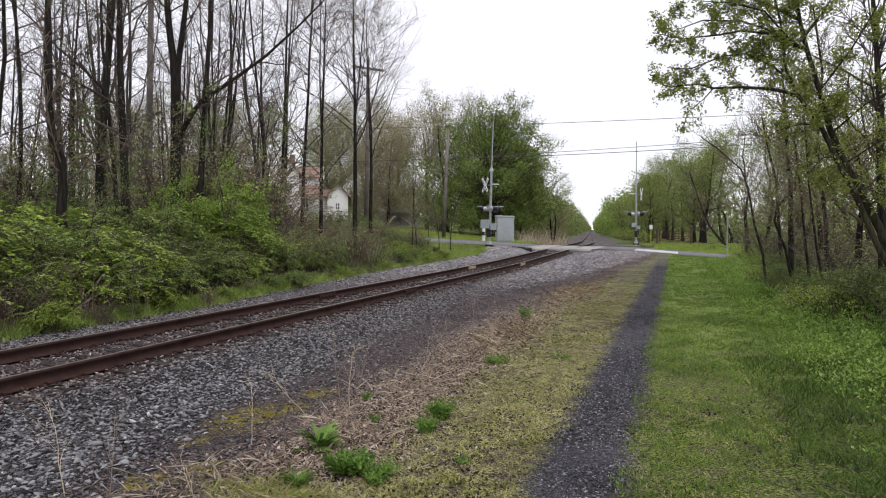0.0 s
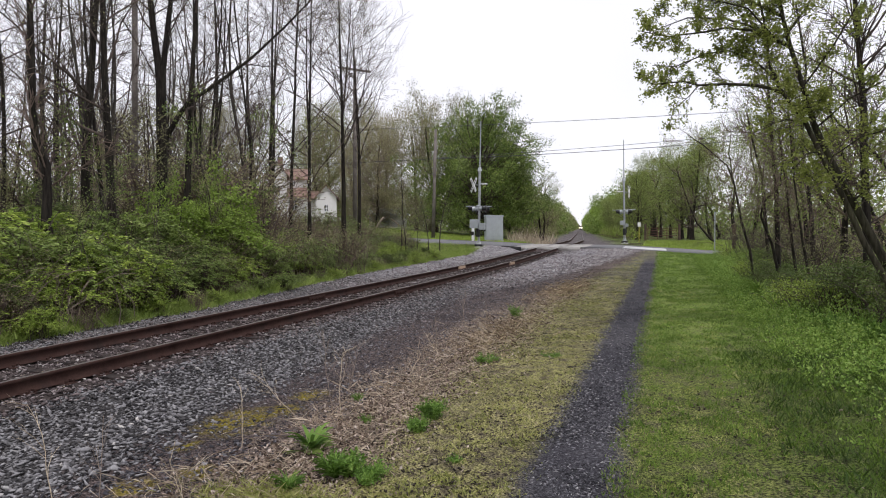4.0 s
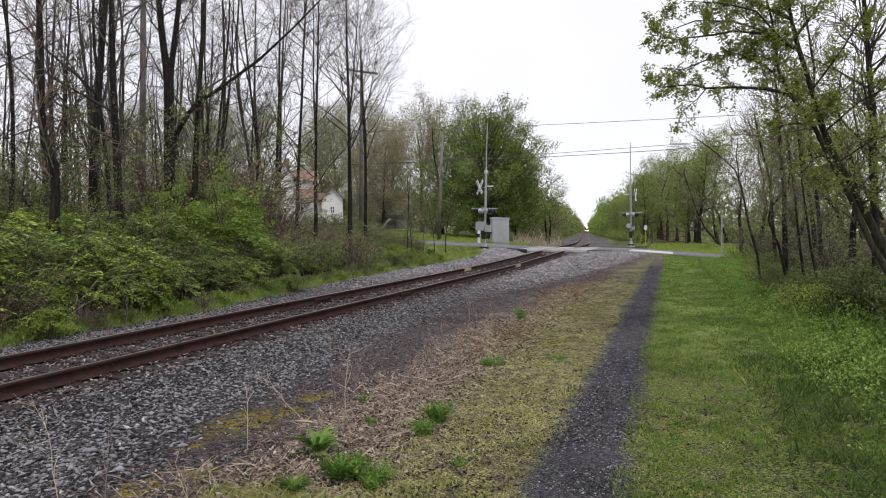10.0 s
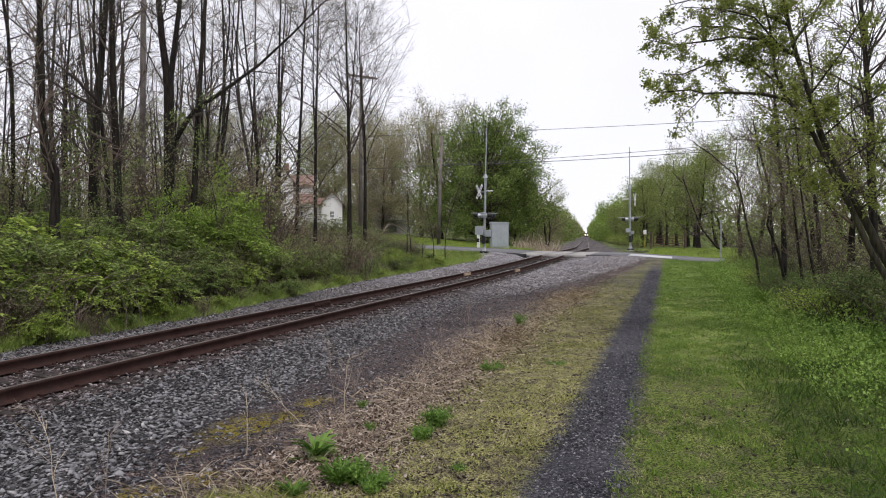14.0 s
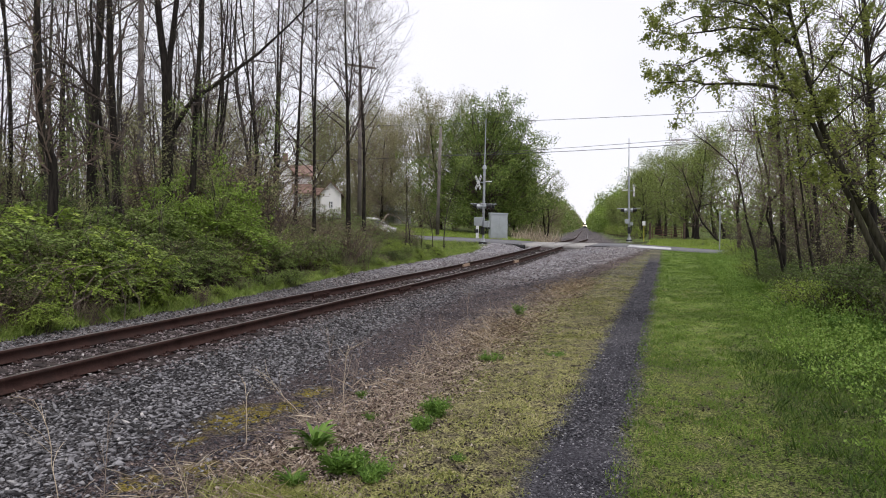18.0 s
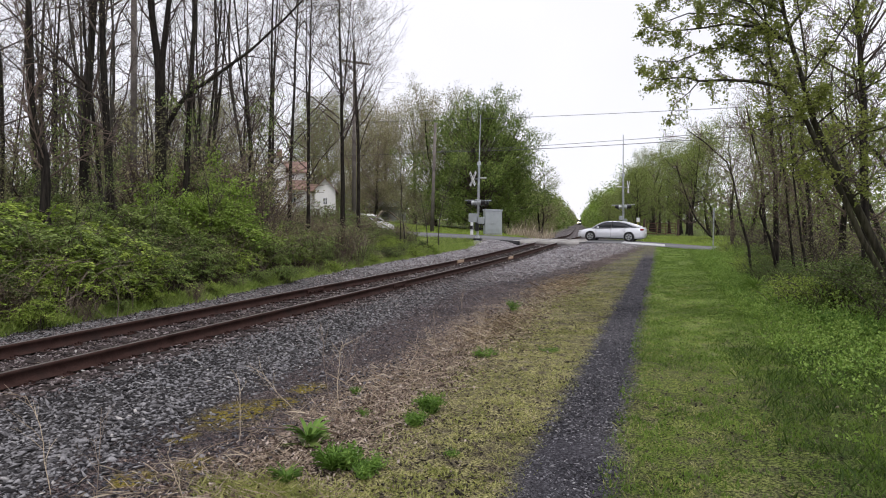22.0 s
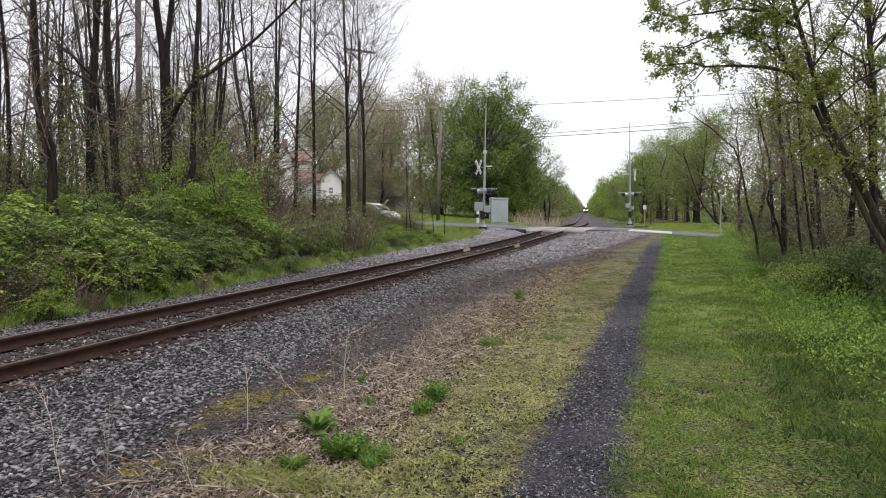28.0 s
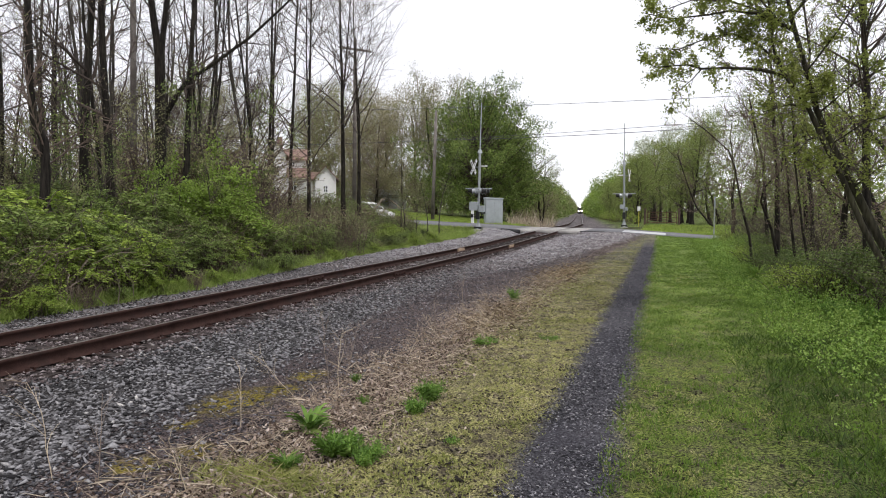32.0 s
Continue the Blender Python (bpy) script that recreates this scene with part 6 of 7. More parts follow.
def lawn():
    rng = np.random.default_rng(81)

    def area(n, x0, x1, y0, y1, p=1.7):
        return rng.uniform(x0, x1, n), y0 + (y1 - y0) * rng.uniform(0, 1, n) ** p
    x, y = area(300000, -0.42, 3.6, 3.0, 46)
    patch = speckle(x, y, 0.9, 1) * 0.35 + speckle(x, y, 0.28, 2) * 0.4 + speckle(x, y, 0.10, 3) * 0.45 + rng.normal(size=len(x)) * 0.07
    k = (patch > 0.52 + 0.14 * np.clip((11 - y) / 5, 0, 1)) & (x > -0.36 + rng.normal(size=len(x)) * 0.10)
    x, y = x[k], y[k]
    blades("lawn_grass", rng, x, y, 0.030, 0.0065, GRASS_GREEN, "short mown green grass beside the path", "grass")
    x, y = area(16000, 0.85, 2.9, 3.2, 10.5, 1.2)
    k = (speckle(x, y, 0.35, 31) * 0.6 + speckle(x, y, 0.9, 32) * 0.5 > 0.42) & (x > 0.95 + rng.normal(size=len(x)) * 0.25)
    blades("rank_grass", rng, x[k], y[k], 0.060, 0.0065, GRASS_DEEP, "darker ranker grass near the verge", "grass", 0.6)
    x, y = area(26000, 1.4, 5.5, 4.0, 44, 1.4)
    k = (y > 10) | (speckle(x, y, 0.6, 12) > 0.62)
    x, y = x[k], y[k]
    blades("verge_grass", rng, x, y, 0.085, 0.006, GRASS_GREEN, "taller green grass along the verge", "grass", 0.35)
    x, y = area(270000, -3.2, -0.85, 3.0, 44)
    patch = speckle(x, y, 0.7, 4) * 0.3 + speckle(x, y, 0.22, 5) * 0.4 + speckle(x, y, 0.08, 6) * 0.5 + rng.normal(size=len(x)) * 0.07
    k = (patch > 0.60 + 0.08 * np.clip((y - 16) / 10, 0, 1)) & (x > -2.12 - 0.085 * np.clip(y - 5, 0, 9) + 0.075 * np.clip(y - 18, 0, 22) + rng.normal(size=len(x)) * 0.25) & (x < -0.96 + rng.normal(size=len(x)) * 0.09)
    x, y = x[k], y[k]
    blades("dry_grass", rng, x, y, 0.020, 0.0060, GRASS_YELLOW, "short yellowish grass and moss between path and ballast", "grass", 0.9)
    # straw lying flat
    n = 6500
    x = -2.75 + rng.normal(size=n) * 0.42
    y = 3.2 + 15 * rng.uniform(0, 1, n) ** 1.6
    blades("dead_straw", rng, x, y, 0.034, 0.0022, STRAW, "matted pale dead straw", "straw", 2.6)
    # tangles of long pale dead grass
    xs, ys = [], []
    for cx, cy, w, m in ((-2.95, 9.4, 0.30, 130), (-2.7, 10.3, 0.28, 110), (-2.85, 7.3, 0.22, 90), (-2.6, 7.9, 0.25, 70), (-3.0, 4.3, 0.22, 120), (-3.35, 3.7, 0.25, 120), (-2.75, 3.5, 0.25, 110), (-3.2, 5.8, 0.2, 70), (-2.6, 5.4, 0.25, 60), (-3.1, 12.5, 0.35, 90), (-3.0, 6.6, 0.3, 70)):
        xs.append(cx + rng.normal(size=m) * w)
        ys.append(cy + rng.normal(size=m) * w * 1.3)
    blades("dead_grass", rng, np.concatenate(xs), np.concatenate(ys), 0.065, 0.0016, STRAW, "tangles of long pale dead grass", "straw", 1.7)
    # brown mats of old grass further along the strip
    x = np.concatenate([-2.75 + rng.normal(size=3200) * 0.42, -2.7 + rng.normal(size=1600) * 0.3])
    y = np.concatenate([20.0 + rng.normal(size=3200) * 2.0, 11.4 + rng.normal(size=1600) * 1.1])
    blades("old_grass", rng, x, y, 0.055, 0.006, DEAD_STRAW, "brown matted old grass at the ballast's edge", "straw", 1.6)
    # yellowed grass spilling over the path's edge
    x, y = area(60000, -0.40, 1.1, 3.0, 20)
    k = (speckle(x, y, 0.5, 7) * 0.4 + speckle(x, y, 0.12, 8) * 0.6 - 0.12 * x > 0.50) & (x > -0.36 + rng.normal(size=len(x)) * 0.10)
    blades("path_grass", rng, x[k], y[k], 0.018, 0.0042, GRASS_YELLOW, "short yellowed grass along the cinder path", "grass", 0.9)
    # splinters and twigs between the rails
    x = -7.7 + rng.normal(size=1500) * 0.62
    y = 4 + 26 * rng.uniform(0, 1, 1500) ** 1.4
    k = np.abs(np.abs(x + 7.7) - GAUGE) > 0.07
    blades("track_litter", rng, x[k], y[k], 0.028, 0.005, STRAW, "wood splinters and dead straw between the rails", "litter", 3.2)
    # a pale green patch of grass in the litter
    x = -2.55 + rng.normal(size=2600) * 0.30
    y = 3.95 + rng.normal(size=2600) * 0.13
    blades("grass_patch", rng, x, y, 0.045, 0.004, GRASS_YELLOW, "pale green patch of grass among dead litter", "grass", 0.9)
    # curled dead leaves
    n = 15000
    x = -2.74 + rng.normal(size=n) * 0.40
    y = 3.0 + 15 * rng.uniform(0, 1, n) ** 1.6
    b = Build()
    b.leaves(rng, np.stack([x, y, land(x, y) + 0.006], axis=1), 0.036, 0.0, 0.6)
    tagged(b.done("leaf_litter", DEAD_LEAF), "brown curled dead leaves on the soil", "dead leaves", kind="stuff")
    # grass at the foot of the left bank
    y = rng.uniform(4, 44, 60000)
    x = left_edge(y) - 0.22 + rng.normal(size=60000) * 0.28
    k = x < left_edge(y) + 0.10 + 0.28 * speckle(x, y, 0.5, 21)
    x, y = x[k], y[k]
    blades("bank_grass", rng, x, y, 0.12, 0.008, GRASS_PALE, "rough green grass at the foot of the bank", "grass", 0.5)
    x = rng.uniform(-18, -9.5, 26000)
    y = rng.uniform(36, 47.5, 26000)
    k = (y < road_y(x) - 5.0) & (x < -12.1 - np.clip(41 - y, 0, 9) * 0.06 + rng.normal(size=26000) * 0.2)
    x, y = x[k], y[k]
    blades("corner_grass", rng, x, y, 0.13, 0.012, GRASS_PALE, "fresh grass in the corner by the road", "grass", 0.5)
    x = rng.uniform(-45, -11.5, 40000)
    y = road_y(x) + 4.4 + rng.uniform(0, 11, 40000)
    blades("far_lawn", rng, x, y, 0.12, 0.016, LEAF_BRIGHT, "green lawn across the road", "grass", 0.5)
    x = rng.uniform(-1.5, 20, 20000)
    y = road_y(x) + 3.8 + rng.uniform(0, 9, 20000)
    blades("far_verge", rng, x, y, 0.12, 0.016, LEAF_BRIGHT, "green grass on the far verge of the road", "grass", 0.5)
    # pale dry reeds beside the cabinet
    x = rng.uniform(-13.4, -9.4, 900)
    y = rng.uniform(58.5, 63, 900)
    blades("dry_reeds", rng, x, y, 0.62, 0.010, STRAW, "tall pale dry reeds beside the line", "reeds", 0.22)


lawn()


def weed_plant(seed, x, y, leaves, size, width, label, mat, rise=0.8):
    """A tuft of long leaves from one root."""
    rng = np.random.default_rng(seed)
    t = thing("weed_plant", ground_pose(x, y), label, "plant", "weeds in the litter")
    groups = [Build(), Build()]
    for k in range(leaves):
        a = rng.uniform(0, 6.28)
        L = size * rng.uniform(0.6, 1.15)
        up = rise * rng.uniform(0.5, 1.3)
        s = np.linspace(0, 1, 6)
        r = L * s
        z = L * up * (s - 0.55 * s * s)
        w = width * np.sin(np.pi * np.clip(s * 0.92 + 0.06, 0, 1)) * rng.uniform(0.7, 1.2)
        c = np.stack([np.cos(a) * r, np.sin(a) * r, z + 0.005], axis=1)
        n = np.array([-math.sin(a), math.cos(a), 0.25])
        v = np.concatenate([c - n * w[:, None], c - np.array([0, 0, 0.006]), c + n * w[:, None]])
        f = [(i + q * 6, i + 1 + q * 6, i + 7 + q * 6, i + 6 + q * 6) for i in range(5) for q in (0, 1)]
        groups[k % 2].add(v, None, f)
    for g in groups:
        tagged(g.done("leaf_rosette", mat, t), kind="stuff")


def weed_bush(seed, x, y, h, w, n, size, label):
    """A soft low clump of small leaves."""
    rng = np.random.default_rng(seed)
    t = thing("weed_clump", ground_pose(x, y), label, "plant", "weeds in the litter")
    stem, fol = Build(), Build()
    cs = []
    for k in range(26):
        a, o = rng.uniform(0, 6.28), w * math.sqrt(rng.uniform(0, 1))
        q = np.array([(0.3 * o * math.cos(a), 0.3 * o * math.sin(a), -0.01), (0.7 * o * math.cos(a), 0.7 * o * math.sin(a), h * 0.55), (o * math.cos(a), o * math.sin(a), h * rng.uniform(0.6, 1.1))])
        stem.tube(q, [0.004, 0.003, 0.002], 3)
        cs.append(np.array([along(q, v) for v in rng.uniform(0.15, 1, n // 12)]))
    c = np.vstack(cs)
    fol.leaves(rng, c + rng.normal(size=c.shape) * 0.016, size * 0.62, -0.5, 0.42)
    tagged(stem.done("stem_tuft", LEAF_FRESH, t), kind="stuff")
    tagged(fol.done("foliage", LEAF_FRESH, t), kind="stuff")


LEAF_FRESH = leafy("leaf_fresh", [(0.0, (0.040, 0.082, 0.016)), (0.5, (0.135, 0.250, 0.042)), (1.0, (0.270, 0.400, 0.085))], clumps=6.0)
weed_plant(1, -2.80, 4.95, 44, 0.19, 0.019, "rosette of long toothed green leaves in dead litter", LEAF_FRESH, 1.7)
weed_plant(11, -2.84, 4.92, 14, 0.24, 0.026, "flat grey-green outer leaves of a rosette", LEAF_MID, 0.35)
weed_bush(2, -2.11, 6.05, 0.17, 0.15, 520, 0.05, "bright green feathery weed clump")
weed_bush(3, -2.10, 5.65, 0.10, 0.13, 360, 0.045, "low bright green feathery weed clump")
weed_bush(4, -2.30, 4.50, 0.13, 0.20, 620, 0.06, "spreading bright green weed clump")
weed_bush(5, -2.02, 4.42, 0.09, 0.20, 560, 0.05, "spreading bright green weed clump")
weed_plant(12, -2.30, 4.40, 160, 0.16, 0.005, "spreading bright green grassy tuft", LEAF_FRESH, 1.8)
weed_bush(6, -2.92, 13.7, 0.20, 0.18, 220, 0.05, "small green weed at the ballast's edge")
weed_bush(7, -2.29, 8.9, 0.09, 0.22, 200, 0.05, "small flat green weed in the dry grass")
weed_bush(8, -3.15, 6.6, 0.07, 0.08, 90, 0.032, "small green weed in dead litter")
weed_bush(9, -2.68, 5.8, 0.06, 0.08, 90, 0.030, "small green weed in dead litter")
weed_plant(10, -2.5, 4.1, 80, 0.12, 0.005, "small grassy tuft in the litter", LEAF_FRESH, 1.8)
weed_bush(13, -1.55, 5.0, 0.02, 0.08, 90, 0.03, "small flat green weed in the dry grass")
weed_bush(14, -1.5, 9.5, 0.03, 0.18, 130, 0.04, "small flat green weed in the dry grass")


weed_plant(21, 2.75, 14.2, 220, 0.26, 0.006, "tall blue-green grass tuft on the verge", LEAF_DARK, 2.6)
weed_plant(22, 2.3, 18.6, 200, 0.30, 0.007, "tall green grass tuft on the verge", LEAF_WEED, 2.6)
weed_plant(23, 2.55, 16.4, 160, 0.24, 0.007, "tall green grass tuft on the verge", LEAF_WEED, 2.6)
weed_bush(24, 2.75, 12.6, 0.30, 0.30, 420, 0.07, "pale leafy weed with whitish tops on the verge")
weed_bush(25, 3.15, 11.8, 0.36, 0.32, 420, 0.07, "pale leafy weed with whitish tops on the verge")


def dry_stalk(seed, x, y, h, tilt, forks, label, mat=None):
    rng = np.random.default_rng(seed)
    t = thing("dry_stalk", ground_pose(x, y), label, "dead plant", "dry stalks")
    b, tw = Build(), Build()
    q, r, d = limb(rng, (0, 0, -0.02), (tilt[0], tilt[1], 1), h, 0.0042, 0.0015, 6, 0.10, 0.0)
    b.tube(q, r, 5)
    tips = []
    twigs_on(rng, tw, tips, q, d, h * 0.5, 0.0032, forks + 2, 1, 0.2, 0.03, (0.35, 0.8))
    b.done("stem", mat or STRAW, t)
    tagged(tw.done("spray", mat or STRAW, t), kind="stuff")


for k, (x, y, h, tilt, fk) in enumerate([(-4.05, 3.55, 0.75, (-0.35, 0.1), 4), (-3.70, 3.60, 0.62, (0.03, 0), 3), (-3.45, 4.9, 0.55, (0.12, 0), 4), (-3.15, 3.75, 0.45, (0.35, 0.1), 3), (-2.95, 3.6, 0.42, (-0.25, 0), 3),
                                         (-3.25, 6.2, 0.85, (-0.12, 0.1), 6), (-3.05, 6.0, 0.75, (-0.35, 0.1), 6), (-3.3, 6.6, 0.7, (0.25, 0.1), 5), (-3.5, 5.9, 0.6, (-0.5, 0), 5), (-2.75, 7.3, 0.4, (0.3, 0), 3), (-2.7, 7.2, 0.35, (-0.1, 0), 3),
                                         (-2.85, 9.6, 0.85, (0.05, 0), 5), (-2.7, 9.9, 0.6, (0.2, 0), 4), (-3.1, 9.3, 0.6, (-0.5, 0.1), 5), (-2.95, 9.0, 0.5, (-0.6, 0), 4), (-2.75, 10.4, 0.5, (0.3, 0), 4)]):
    dry_stalk(k, x, y, h, tilt, fk, "thin dry branching weed stalk standing in litter", TWIG_PALE if k % 2 else STRAW)

# ---- crossing equipment ----


def flasher(parent, x, y, z, facing):
    """One round red light with hood and black backing; facing is 1 or -1 along x."""
    back = part("backing_disc", rod_bm((x, y, z), (x + facing * 0.02, y, z), 0.25, 28), BLACK_PAINT, parent, "round black backing")
    part("lens", rod_bm((x + facing * 0.02, y, z), (x + facing * 0.06, y, z), 0.15, 20), RED_LENS, back)
    part("hood", rod_bm((x + facing * 0.02, y, z + 0.02), (x + facing * 0.30, y, z + 0.05), 0.165, 20, 0.13), BLACK_PAINT, back)
    part("lamp_case", rod_bm((x - facing * 0.20, y, z), (x, y, z), 0.12, 16, 0.17), GALVANISED, back, "grey round lamp case")


def signal_mast(x, y, lean, toward, turn, label, gear=1.0):
    m = Matrix.Translation((x, y, land_at(x, y) - 0.02)) @ Matrix.Rotation(radians(lean), 4, "Y")
    t = thing("crossing_signal", m, label, "crossing signal", "crossing signals")
    part("foundation", box_bm(-0.30, 0.30, -0.30, 0.30, -0.3, 0.04, 0.03), CONCRETE, t)
    part("base_casting", rod_bm((0, 0, 0.08), (0, 0, 0.5), 0.22, 12, 0.10), GALVANISED, t)
    part("mast", rod_bm((0, 0, 0.1), (0, 0, 5.35), 0.085, 14), GALVANISED, t)
    part("bell", rod_bm((0, 0, 5.30), (0, 0, 5.55), 0.17, 16, 0.10), GALVANISED, t)
    part("antenna", rod_bm((0, 0, 5.4), (0.03, 0, 8.75), 0.045, 8, 0.03), GALVANISED, t)
    part("crossarm", rod_bm((0, -0.8, 2.88), (0, 0.8, 2.88), 0.04, 10), GALVANISED, t)
    part("side_arm", rod_bm((-0.95, -0.1, 2.86), (0.95, -0.1, 2.86), 0.03, 8), GALVANISED, t)
    for d in (-1, 1):
        for yy in (-0.42, 0.42):
            part("bracket", rod_bm((0, yy, 2.85), (d * 0.22, yy, 2.72), 0.025, 8), GALVANISED, t)
            flasher(t, d * 0.34, yy, 2.68, d)
    # crossbuck: two white boards on a bracket
    place = Matrix.Translation((toward * 0.42, -0.05, 4.35)) @ Matrix.Rotation(radians(turn), 4, "Z")
    for a in (-1, 1):
        bm = box_bm(-0.012, 0.012, -0.60, 0.60, -0.115, 0.115, 0.004)
        bmesh.ops.transform(bm, matrix=place @ Matrix.Translation((toward * 0.02 * a, 0, 0)) @ Matrix.Rotation(a * radians(50), 4, "X"), verts=bm.verts)
        board = part("crossbuck_board", bm, SIGN_WHITE, t, "white crossbuck board")
        for k in (-2, -1, 1, 2):
            q = box_bm(-0.003, 0.003, -0.06, 0.06, -0.035, 0.035)
            bmesh.ops.transform(q, matrix=place @ Matrix.Translation((toward * (0.02 * a + 0.015), 0, 0)) @ Matrix.Rotation(a * radians(50), 4, "X") @ Matrix.Translation((0, k * 0.2, 0)), verts=q.verts)
            part("lettering", q, BLACK_PAINT, board)
    part("sign_bracket", box_bm(min(0, toward * 0.45), max(0, toward * 0.45), -0.03, 0.03, 4.32, 4.38), GALVANISED, t)
    part("number_panel", box_bm(min(-toward * 0.1, -toward * 0.55), max(-toward * 0.1, -toward * 0.55), -0.02, 0.0, 4.38, 4.46), SIGN_WHITE, t)
    box = part("junction_box", box_bm(-0.52 * gear, 0.02, -0.52, -0.10, 1.95 - 0.6 * gear, 1.95, 0.02), CABINET_GREY, t, "grey steel junction box")
    part("lid_hinge", rod_bm((-0.52 * gear, -0.53, 2.0 - 0.6 * gear), (-0.52 * gear, -0.53, 1.9), 0.015, 6), GALVANISED, box)
    small = part("relay_box", box_bm(0.10, 0.10 + 0.36 * gear, -0.35, 0.05, 1.70 - 0.45 * gear, 1.70, 0.02), CABINET_GREY, t)
    part("conduit", rod_bm((0.10 + 0.15 * gear, -0.2, 0.9), (0.10 + 0.15 * gear, -0.2, 1.72 - 0.45 * gear), 0.035, 8), BLACK_PAINT, small)
    part("mechanism", box_bm(-0.13, 0.13, -0.30, -0.06, 0.75, 1.30, 0.03), BLACK_PAINT, t, "black mechanism housing")
    part("base_clamp", box_bm(-0.26, 0.26, -0.2, 0.2, 0.10, 0.24, 0.03), BLACK_PAINT, t)
    return t


signal_mast(-12.2, 45.0, 1.0, -1, 45, "grey crossing signal mast with crossbuck and flashing lights")
signal_mast(-3.1, 58.5, -1.0, 1, -8, "grey crossing signal mast across the road with crossbuck", 0.6)


def cabinet():
    t = thing("relay_cabinet", ground_pose(-14.15, 57.2, radians(24)), "grey steel relay cabinet beside the crossing", "equipment cabinet")
    part("plinth", box_bm(-0.79, 0.79, -0.56, 0.56, -0.3, 0.12, 0.02), CONCRETE, t)
    part("body", box_bm(-0.75, 0.75, -0.52, 0.52, 0.12, 2.15, 0.02), CABINET_GREY, t)
    bm = box_bm(-0.80, 0.80, -0.57, 0.57, 2.15, 2.32, 0.02)
    for v in bm.verts:
        if v.co.z > 2.2 and v.co.x > 0:
            v.co.z -= 0.05
    part("roof", bm, CABINET_GREY, t)
    for x0, x1 in ((-0.71, -0.01), (0.01, 0.71)):
        door = part("door", box_bm(x0, x1, -0.555, -0.524, 0.2, 2.05, 0.008), CABINET_GREY, t)
        part("handle", box_bm(x1 - 0.16 if x1 < 0.5 else x0 + 0.1, x1 - 0.1 if x1 < 0.5 else x0 + 0.16, -0.59, -0.555, 0.95, 1.2, 0.008), GALVANISED, door)
        for k in range(4):
            part("louvre", box_bm(x0 + 0.1, x1 - 0.1, -0.57, -0.555, 0.4 + k * 0.06, 0.43 + k * 0.06), CABINET_GREY, door)
    part("meter_box", box_bm(-0.93, -0.75, -0.3, 0.15, 0.9, 1.5, 0.02), BLACK_PAINT, t)


cabinet()


def small_post(x, y, h, w, name, label, mat, cat, top=None):
    t = thing(name, ground_pose(x, y), label, cat)
    part("post", box_bm(-w, w, -w, w, -0.2, h, 0.01), mat, t)
    if top is not None:
        sx, sz0, sz1, tm = top
        part("plate", box_bm(-sx, sx, -w - 0.03, -w - 0.005, sz0, sz1, 0.004), tm, t)
    return t


small_post(-15.3, 54.6, 1.35, 0.10, "marker_post", "white marker post with a dark band beside the road", SIGN_WHITE, "post", (0.11, 0.55, 0.85, BLACK_PAINT))
small_post(2.95, 43.6, 2.65, 0.035, "sign_post", "thin grey steel sign post seen edge-on", GALVANISED, "sign post", (0.05, 2.0, 2.6, GALVANISED))
small_post(3.5, 38.0, 1.75, 0.09, "fence_post", "short dark wooden post on the verge", WOOD_POST, "post")
small_post(-2.0, 60.5, 1.75, 0.03, "notice_post", "small white notice on a yellow post", painted("post_yellow", (0.5, 0.45, 0.06), 0.5), "sign post", (0.13, 1.38, 1.75, SIGN_WHITE))


def gate():
    t = thing("farm_gate", ground_pose(-0.1, 63.0, radians(-6)), "rusty red tube gate between wooden posts", "gate")
    for k in range(5):
        part("bar", rod_bm((-1.25, 0, 0.25 + 0.22 * k), (1.25, 0, 0.25 + 0.22 * k), 0.028, 8), GATE_RED, t)
    for x in (-1.25, -0.4, 0.4, 1.25):
        part("upright", rod_bm((x, 0.02, 0.1), (x, 0.02, 1.2), 0.028, 8), GATE_RED, t)
    for x in (-1.45, 1.45):
        part("gatepost", rod_bm((x, 0, -0.2), (x, 0, 1.5), 0.11, 10), WOOD_POST, t)


gate()


def utility_pole(x, y, h, r, lean, label, arm=None):
    m = Matrix.Translation((x, y, land_at(x, y) - 0.1)) @ Matrix.Rotation(radians(lean), 4, "Y")
    t = thing("utility_pole", m, label, "utility pole", "utility poles")
    part("pole", rod_bm((0, 0, 0), (0, 0, h), r, 12, r * 0.68), POLE_WOOD, t, smooth=True)
    if arm is not None:
        turn = Matrix.Rotation(radians(50), 4, "Z")
        ar = part("crossarm", box_bm(-1.25, 1.25, -0.06, 0.06, h - 0.75, h - 0.60, 0.01), POLE_WOOD, t, matrix=turn)
        for xx in (-1.1, -0.55, 0.55, 1.1):
            part("insulator", rod_bm((xx, 0, h - 0.6), (xx, 0, h - 0.38), 0.05, 8, 0.03), POLE_WOOD, ar)
        part("brace", rod_bm((-0.7, 0.08, h - 0.7), (0, 0.08, h - 1.4), 0.02, 6), POLE_WOOD, t, matrix=turn)
        part("brace", rod_bm((0.7, 0.08, h - 0.7), (0, 0.08, h - 1.4), 0.02, 6), POLE_WOOD, t, matrix=turn)
    return t


utility_pole(-20.5, 22.0, 14.5, 0.145, 1.4, "tall grey weathered wooden utility pole among trees")
utility_pole(-21.0, 43.6, 13.3, 0.16, 0.5, "wooden utility pole with a crossarm among bare trees", 1)
utility_pole(-20.4, 59.0, 10.2, 0.18, 1.8, "leaning brown wooden utility pole on the lawn")


